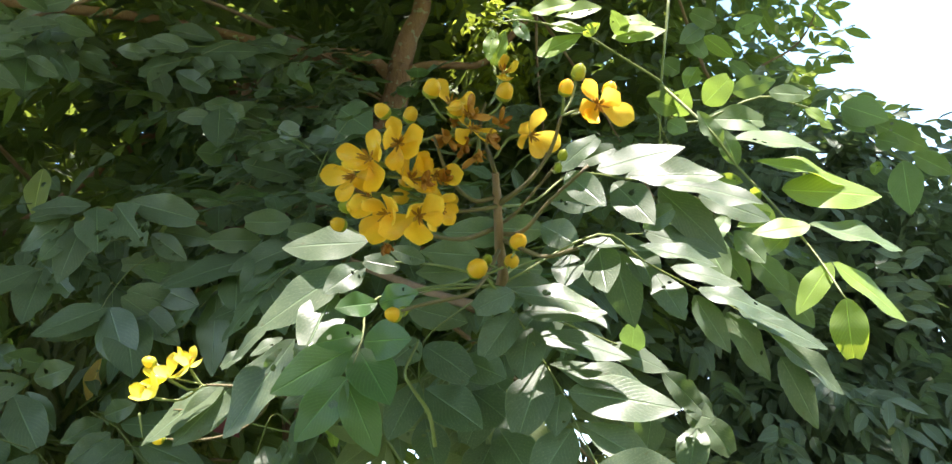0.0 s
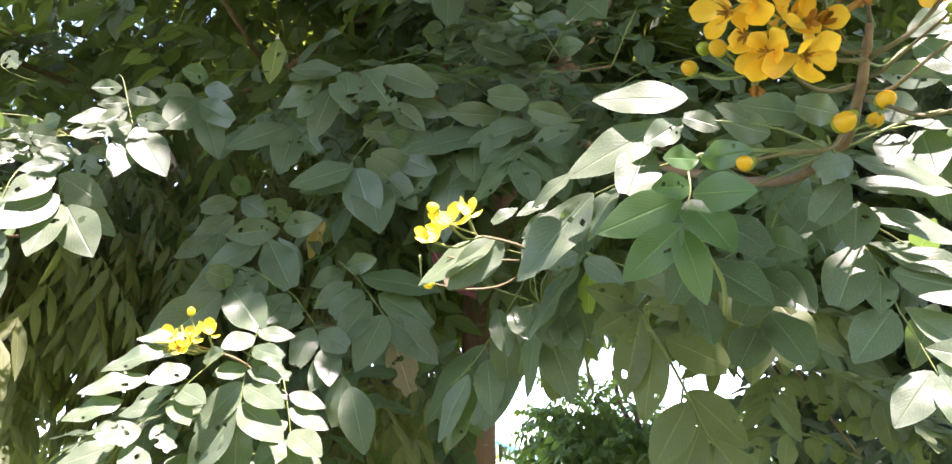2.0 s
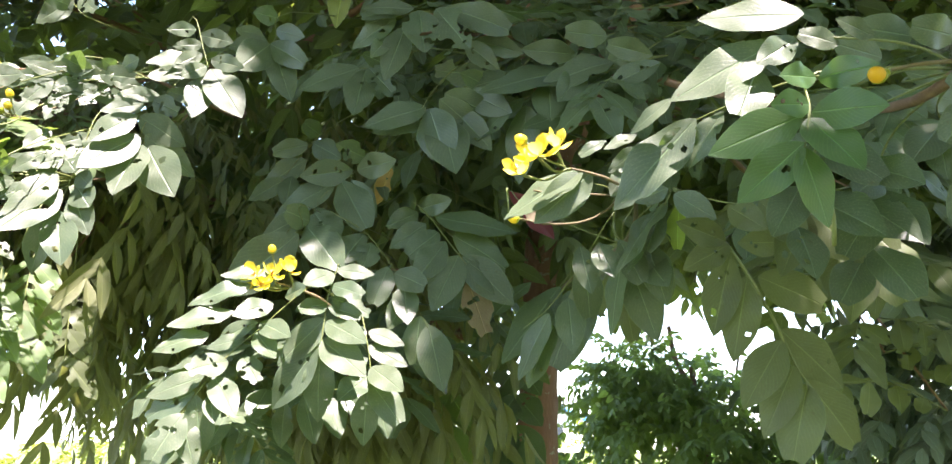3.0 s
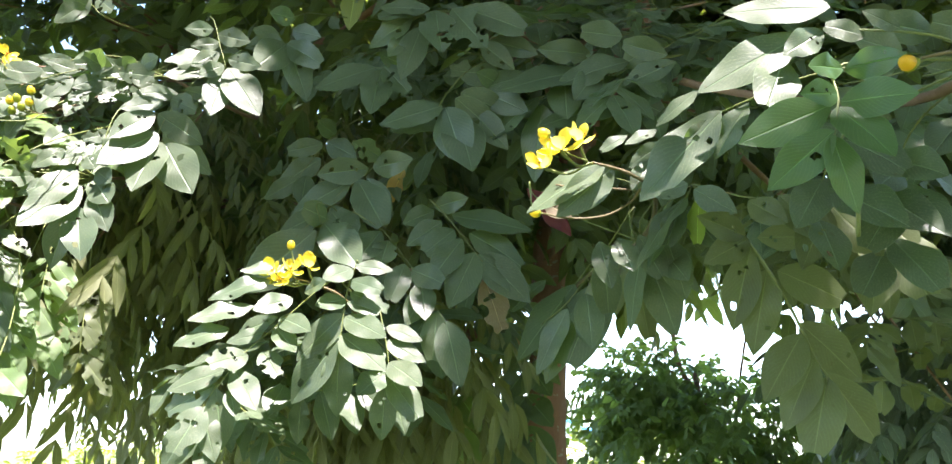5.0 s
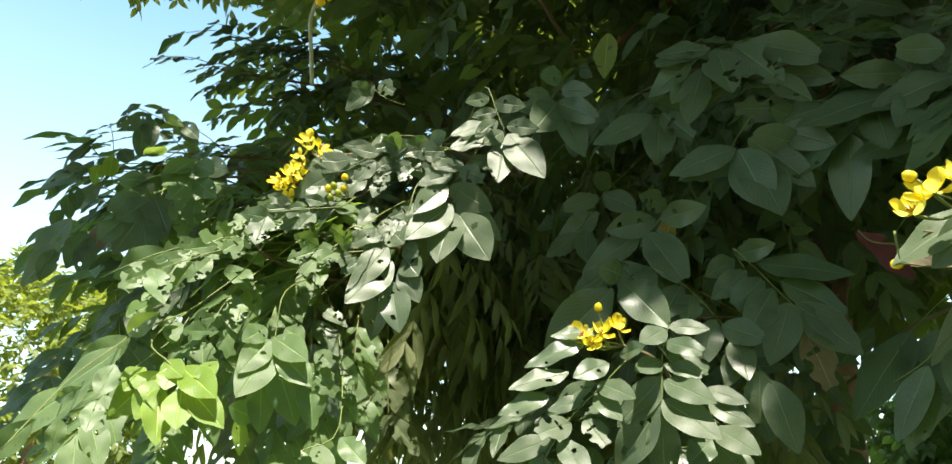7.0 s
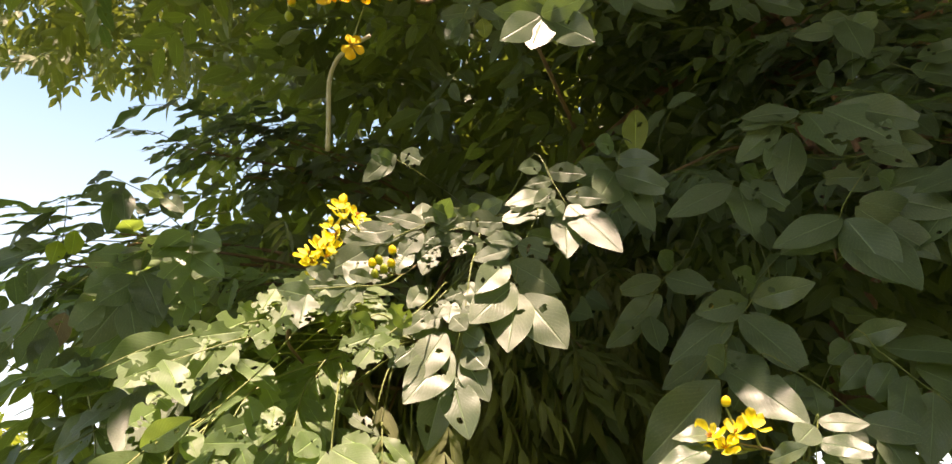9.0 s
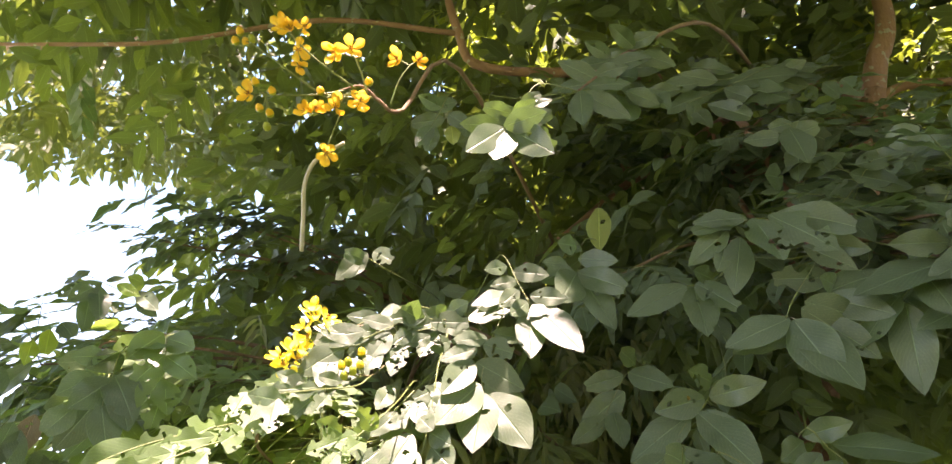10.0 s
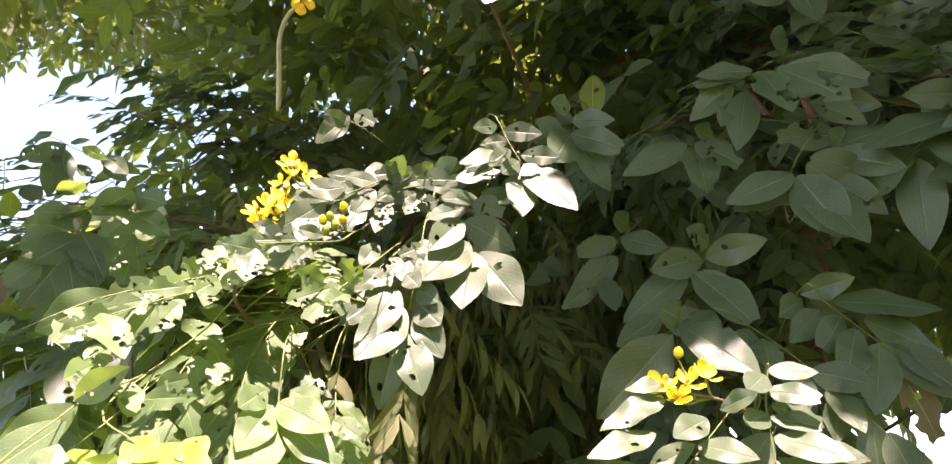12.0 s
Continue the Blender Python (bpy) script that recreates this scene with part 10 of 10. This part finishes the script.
# ---- inner branches: more feathered leaves between the limbs ----
def spray(root, end, count, size, mat, seed, label, out=(0.0, -0.55, -0.25), face=(0.0, -0.55, 0.75), thick=0.005, ratio=0.44):
    rng = random.Random(seed)
    root, end = Vector(root), Vector(end)
    b = thing("leafy_branch", root, label, "branch", "leafy branches")
    mid = root.lerp(end, 0.5) + Vector((0, 0, 0.04))
    stem(b, "twig", [root, mid, end], thick, 0.0018, TWIG, 0.3, seed)
    reach = min(1.0, 0.26 / max(0.05, (end - root).length))
    for q in range(count):
        at = root.lerp(end, 1 - reach + reach * q / (count - 1))
        at += Vector((0, 0, 0.16 * 0.25 * (1 - q / (count - 1))))
        way = Vector((rng.uniform(-0.9, 0.9) + out[0], rng.uniform(-0.4, 0.4) + out[1], rng.uniform(-0.4, 0.4) + out[2])).normalized()
        feather(b, at, at + way * rng.uniform(1.9, 2.7) * size, Vector((rng.uniform(-0.3, 0.3) + face[0], face[1], face[2])), rng.choice((3, 4, 4, 5)), size * rng.uniform(0.9, 1.1), mat, seed * 20 + q, ratio, 0.10)


INNER = [((-0.40, 1.62, 2.35), (-0.72, 1.36, 2.22)), ((-0.40, 1.62, 2.35), (-0.45, 1.36, 2.00)), ((-0.36, 1.55, 2.22), (-0.18, 1.38, 2.22)),
         ((-0.43, 2.03, 1.78), (-0.62, 1.40, 1.78)), ((-0.95, 2.0, 1.90), (-0.92, 1.42, 1.98)), ((-0.36, 1.55, 2.22), (-0.03, 1.38, 1.98)),
         ((-0.44, 1.72, 2.60), (-0.32, 1.45, 2.48)), ((-0.44, 1.72, 2.60), (-0.30, 1.50, 2.62)),
         ((0.45, 1.90, 2.99), (0.30, 1.55, 2.30)), ((0.45, 1.90, 2.99), (0.55, 1.60, 2.05)), ((-0.95, 2.0, 1.90), (-1.15, 1.45, 1.80))]
for k, (root, end) in enumerate(INNER):
    droops = end[0] < -0.85
    spray(root, end, 7, 0.082, OLIVE if droops else LEAF, 50 + k, "drooping inner branch with olive-green feathered leaves" if droops else "shaded inner branch with dark-green feathered leaves", (0.0, -0.2, -0.9) if droops else (0.0, -0.55, -0.25), ratio=0.30 if droops else 0.44)

for k, end in enumerate([(-1.331, 1.249, 2.129), (-1.199, 1.323, 1.971), (-1.045, 1.323, 2.100), (-1.256, 1.300, 1.818)]):
    spray((-1.300, 1.900, 2.500), end, 6, 0.078, OLIVE, 100 + k, "drooping inner branch with olive-green feathered leaves", (0.0, -0.2, -0.9), ratio=0.30)
for k, end in enumerate([(-0.795, 1.244, 1.637), (-0.640, 1.245, 1.571), (-0.875, 1.209, 1.508)]):
    spray((-0.660, 2.100, 1.750), end, 6, 0.078, LEAF, 110 + k, "shaded inner branch with dark-green feathered leaves")
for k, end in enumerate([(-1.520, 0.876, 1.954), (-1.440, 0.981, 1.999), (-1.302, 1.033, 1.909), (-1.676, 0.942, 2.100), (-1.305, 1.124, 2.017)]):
    spray((-1.500, 1.750, 2.300), end, 6, 0.085, LIT_LEAF, 120 + k, "outer branch with green feathered leaves")
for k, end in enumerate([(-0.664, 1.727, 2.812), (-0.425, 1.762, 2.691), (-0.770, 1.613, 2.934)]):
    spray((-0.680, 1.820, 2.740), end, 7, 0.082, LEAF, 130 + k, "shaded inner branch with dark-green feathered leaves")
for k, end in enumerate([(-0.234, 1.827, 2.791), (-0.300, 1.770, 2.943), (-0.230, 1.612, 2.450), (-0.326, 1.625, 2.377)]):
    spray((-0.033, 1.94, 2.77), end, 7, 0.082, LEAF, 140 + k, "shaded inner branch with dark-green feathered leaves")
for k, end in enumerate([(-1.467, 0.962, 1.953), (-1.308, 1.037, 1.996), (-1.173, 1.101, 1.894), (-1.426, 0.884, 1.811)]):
    spray((-1.500, 1.750, 2.300), end, 6, 0.080, LIT_LEAF, 150 + k, "outer branch with green feathered leaves")
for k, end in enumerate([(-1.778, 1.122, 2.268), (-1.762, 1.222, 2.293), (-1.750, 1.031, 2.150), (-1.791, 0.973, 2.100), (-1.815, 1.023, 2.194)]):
    spray((-1.500, 1.750, 2.300), end, 6, 0.074, LIT_LEAF if k % 3 else LEAF, 210 + k, "outer branch with green feathered leaves")
for k, end in enumerate([(-1.810, 1.298, 2.593), (-1.778, 1.391, 2.618), (-1.722, 1.431, 2.721), (-1.806, 1.349, 2.726), (-1.700, 1.380, 2.525)]):
    spray((-1.300, 1.900, 2.500), end, 6, 0.078, LEAF, 230 + k, "shaded outer branch with dark-green feathered leaves")
for k, end in enumerate([(-0.137, 1.178, 2.094), (-0.047, 1.200, 2.138), (-0.035, 1.199, 2.032), (-0.155, 1.175, 1.997), (-0.088, 1.235, 2.086)]):
    spray((-0.360, 1.550, 2.220), end, 6, 0.080, LEAF, 240 + k, "shaded inner branch with dark-green feathered leaves", (0.2, -0.4, -0.1))
for k, end in enumerate([(-0.093, 1.442, 2.324), (-0.171, 1.434, 2.467)]):
    spray((-0.440, 1.720, 2.600), end, 7, 0.080, LEAF, 160 + k, "shaded inner branch with dark-green feathered leaves")
for k, end in enumerate([(0.154, 1.262, 1.826), (0.249, 1.229, 1.891)]):
    spray((-0.360, 1.550, 2.220), end, 6, 0.080, LEAF, 170 + k, "shaded inner branch with dark-green feathered leaves")
for k, end in enumerate([(0.231, 1.491, 1.598), (0.300, 1.462, 1.500)]):
    spray((-0.030, 1.380, 1.980), end, 6, 0.080, OLIVE, 180 + k, "shaded inner branch with dark-green feathered leaves")

# twigs on the trunk and stems of the young tree
stem(tree, "twig", [(-0.509, 2.079, 1.728), (-0.433, 2.011, 1.789), (-0.348, 1.903, 1.844), (-0.282, 1.674, 1.867)], 0.0060, 0.0030, TWIG, 0.30, 956)
stem(tree, "twig", [(-0.433, 2.018, 1.930), (-0.407, 1.978, 1.938), (-0.386, 1.940, 1.970)], 0.0060, 0.0035, TWIG, 0.30, 957)
stem(bush, "limb", [(-0.05, 4.06, 2.00), (-0.024, 4.12, 1.82), (0.074, 4.20, 1.65), (0.19, 4.30, 1.45)], 0.0110, 0.0160, BARK, 0.20, 958)
stem(bush, "limb", [(0.33, 4.18, 2.0), (0.31, 4.24, 1.9), (0.27, 4.30, 1.70), (0.235, 4.37, 1.45)], 0.0045, 0.0085, BARK, 0.20, 959)
for k, end in enumerate([(-0.093, 1.587, 2.482), (-0.137, 1.593, 2.329)]):
    spray((-0.440, 1.720, 2.600), end, 7, 0.080, LEAF, 190 + k, "shaded inner branch with dark-green feathered leaves")

# ---- ragged leaves on the outer side of the crown ----
ragged = thing("leafy_branch", (-1.125, 1.613, 2.021), "outer branch with overlapping ragged green leaves", "branch", "leafy branches")
stem(ragged, "twig", [(-1.125, 1.613, 2.021), (-1.133, 1.396, 2.004), (-1.099, 1.136, 1.917)], 0.005, 0.003, TWIG, 0.3, 300)
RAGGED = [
    ((-1.169, 0.875, 1.817), (-1.188, 0.799, 1.700), LIT_LEAF),
    ((-1.159, 0.932, 1.809), (-1.154, 0.887, 1.684), LIT_LEAF),
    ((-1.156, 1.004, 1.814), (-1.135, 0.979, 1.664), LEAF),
    ((-1.133, 1.047, 1.734), (-1.123, 1.001, 1.589), LIT_LEAF),
    ((-1.278, 0.936, 1.730), (-1.267, 0.878, 1.623), LIT_LEAF),
    ((-1.240, 0.742, 1.662), (-1.236, 0.657, 1.558), LIT_LEAF),
    ((-1.299, 0.867, 1.644), (-1.272, 0.816, 1.540), LIT_LEAF),
    ((-1.142, 1.106, 1.788), (-1.123, 1.074, 1.643), LIT_LEAF),
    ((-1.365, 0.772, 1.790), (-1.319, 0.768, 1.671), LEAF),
    ((-1.359, 0.836, 1.782), (-1.329, 0.809, 1.659), LIT_LEAF),
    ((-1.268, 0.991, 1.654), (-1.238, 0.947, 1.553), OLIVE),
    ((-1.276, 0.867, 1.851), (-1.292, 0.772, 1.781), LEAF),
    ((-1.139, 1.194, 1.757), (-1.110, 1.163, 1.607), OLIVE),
    ((-1.217, 1.022, 1.695), (-1.199, 0.972, 1.580), LIT_LEAF),
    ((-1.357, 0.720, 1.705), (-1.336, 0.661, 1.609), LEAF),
    ((-1.147, 1.018, 1.881), (-1.167, 0.943, 1.802), LIT_LEAF),
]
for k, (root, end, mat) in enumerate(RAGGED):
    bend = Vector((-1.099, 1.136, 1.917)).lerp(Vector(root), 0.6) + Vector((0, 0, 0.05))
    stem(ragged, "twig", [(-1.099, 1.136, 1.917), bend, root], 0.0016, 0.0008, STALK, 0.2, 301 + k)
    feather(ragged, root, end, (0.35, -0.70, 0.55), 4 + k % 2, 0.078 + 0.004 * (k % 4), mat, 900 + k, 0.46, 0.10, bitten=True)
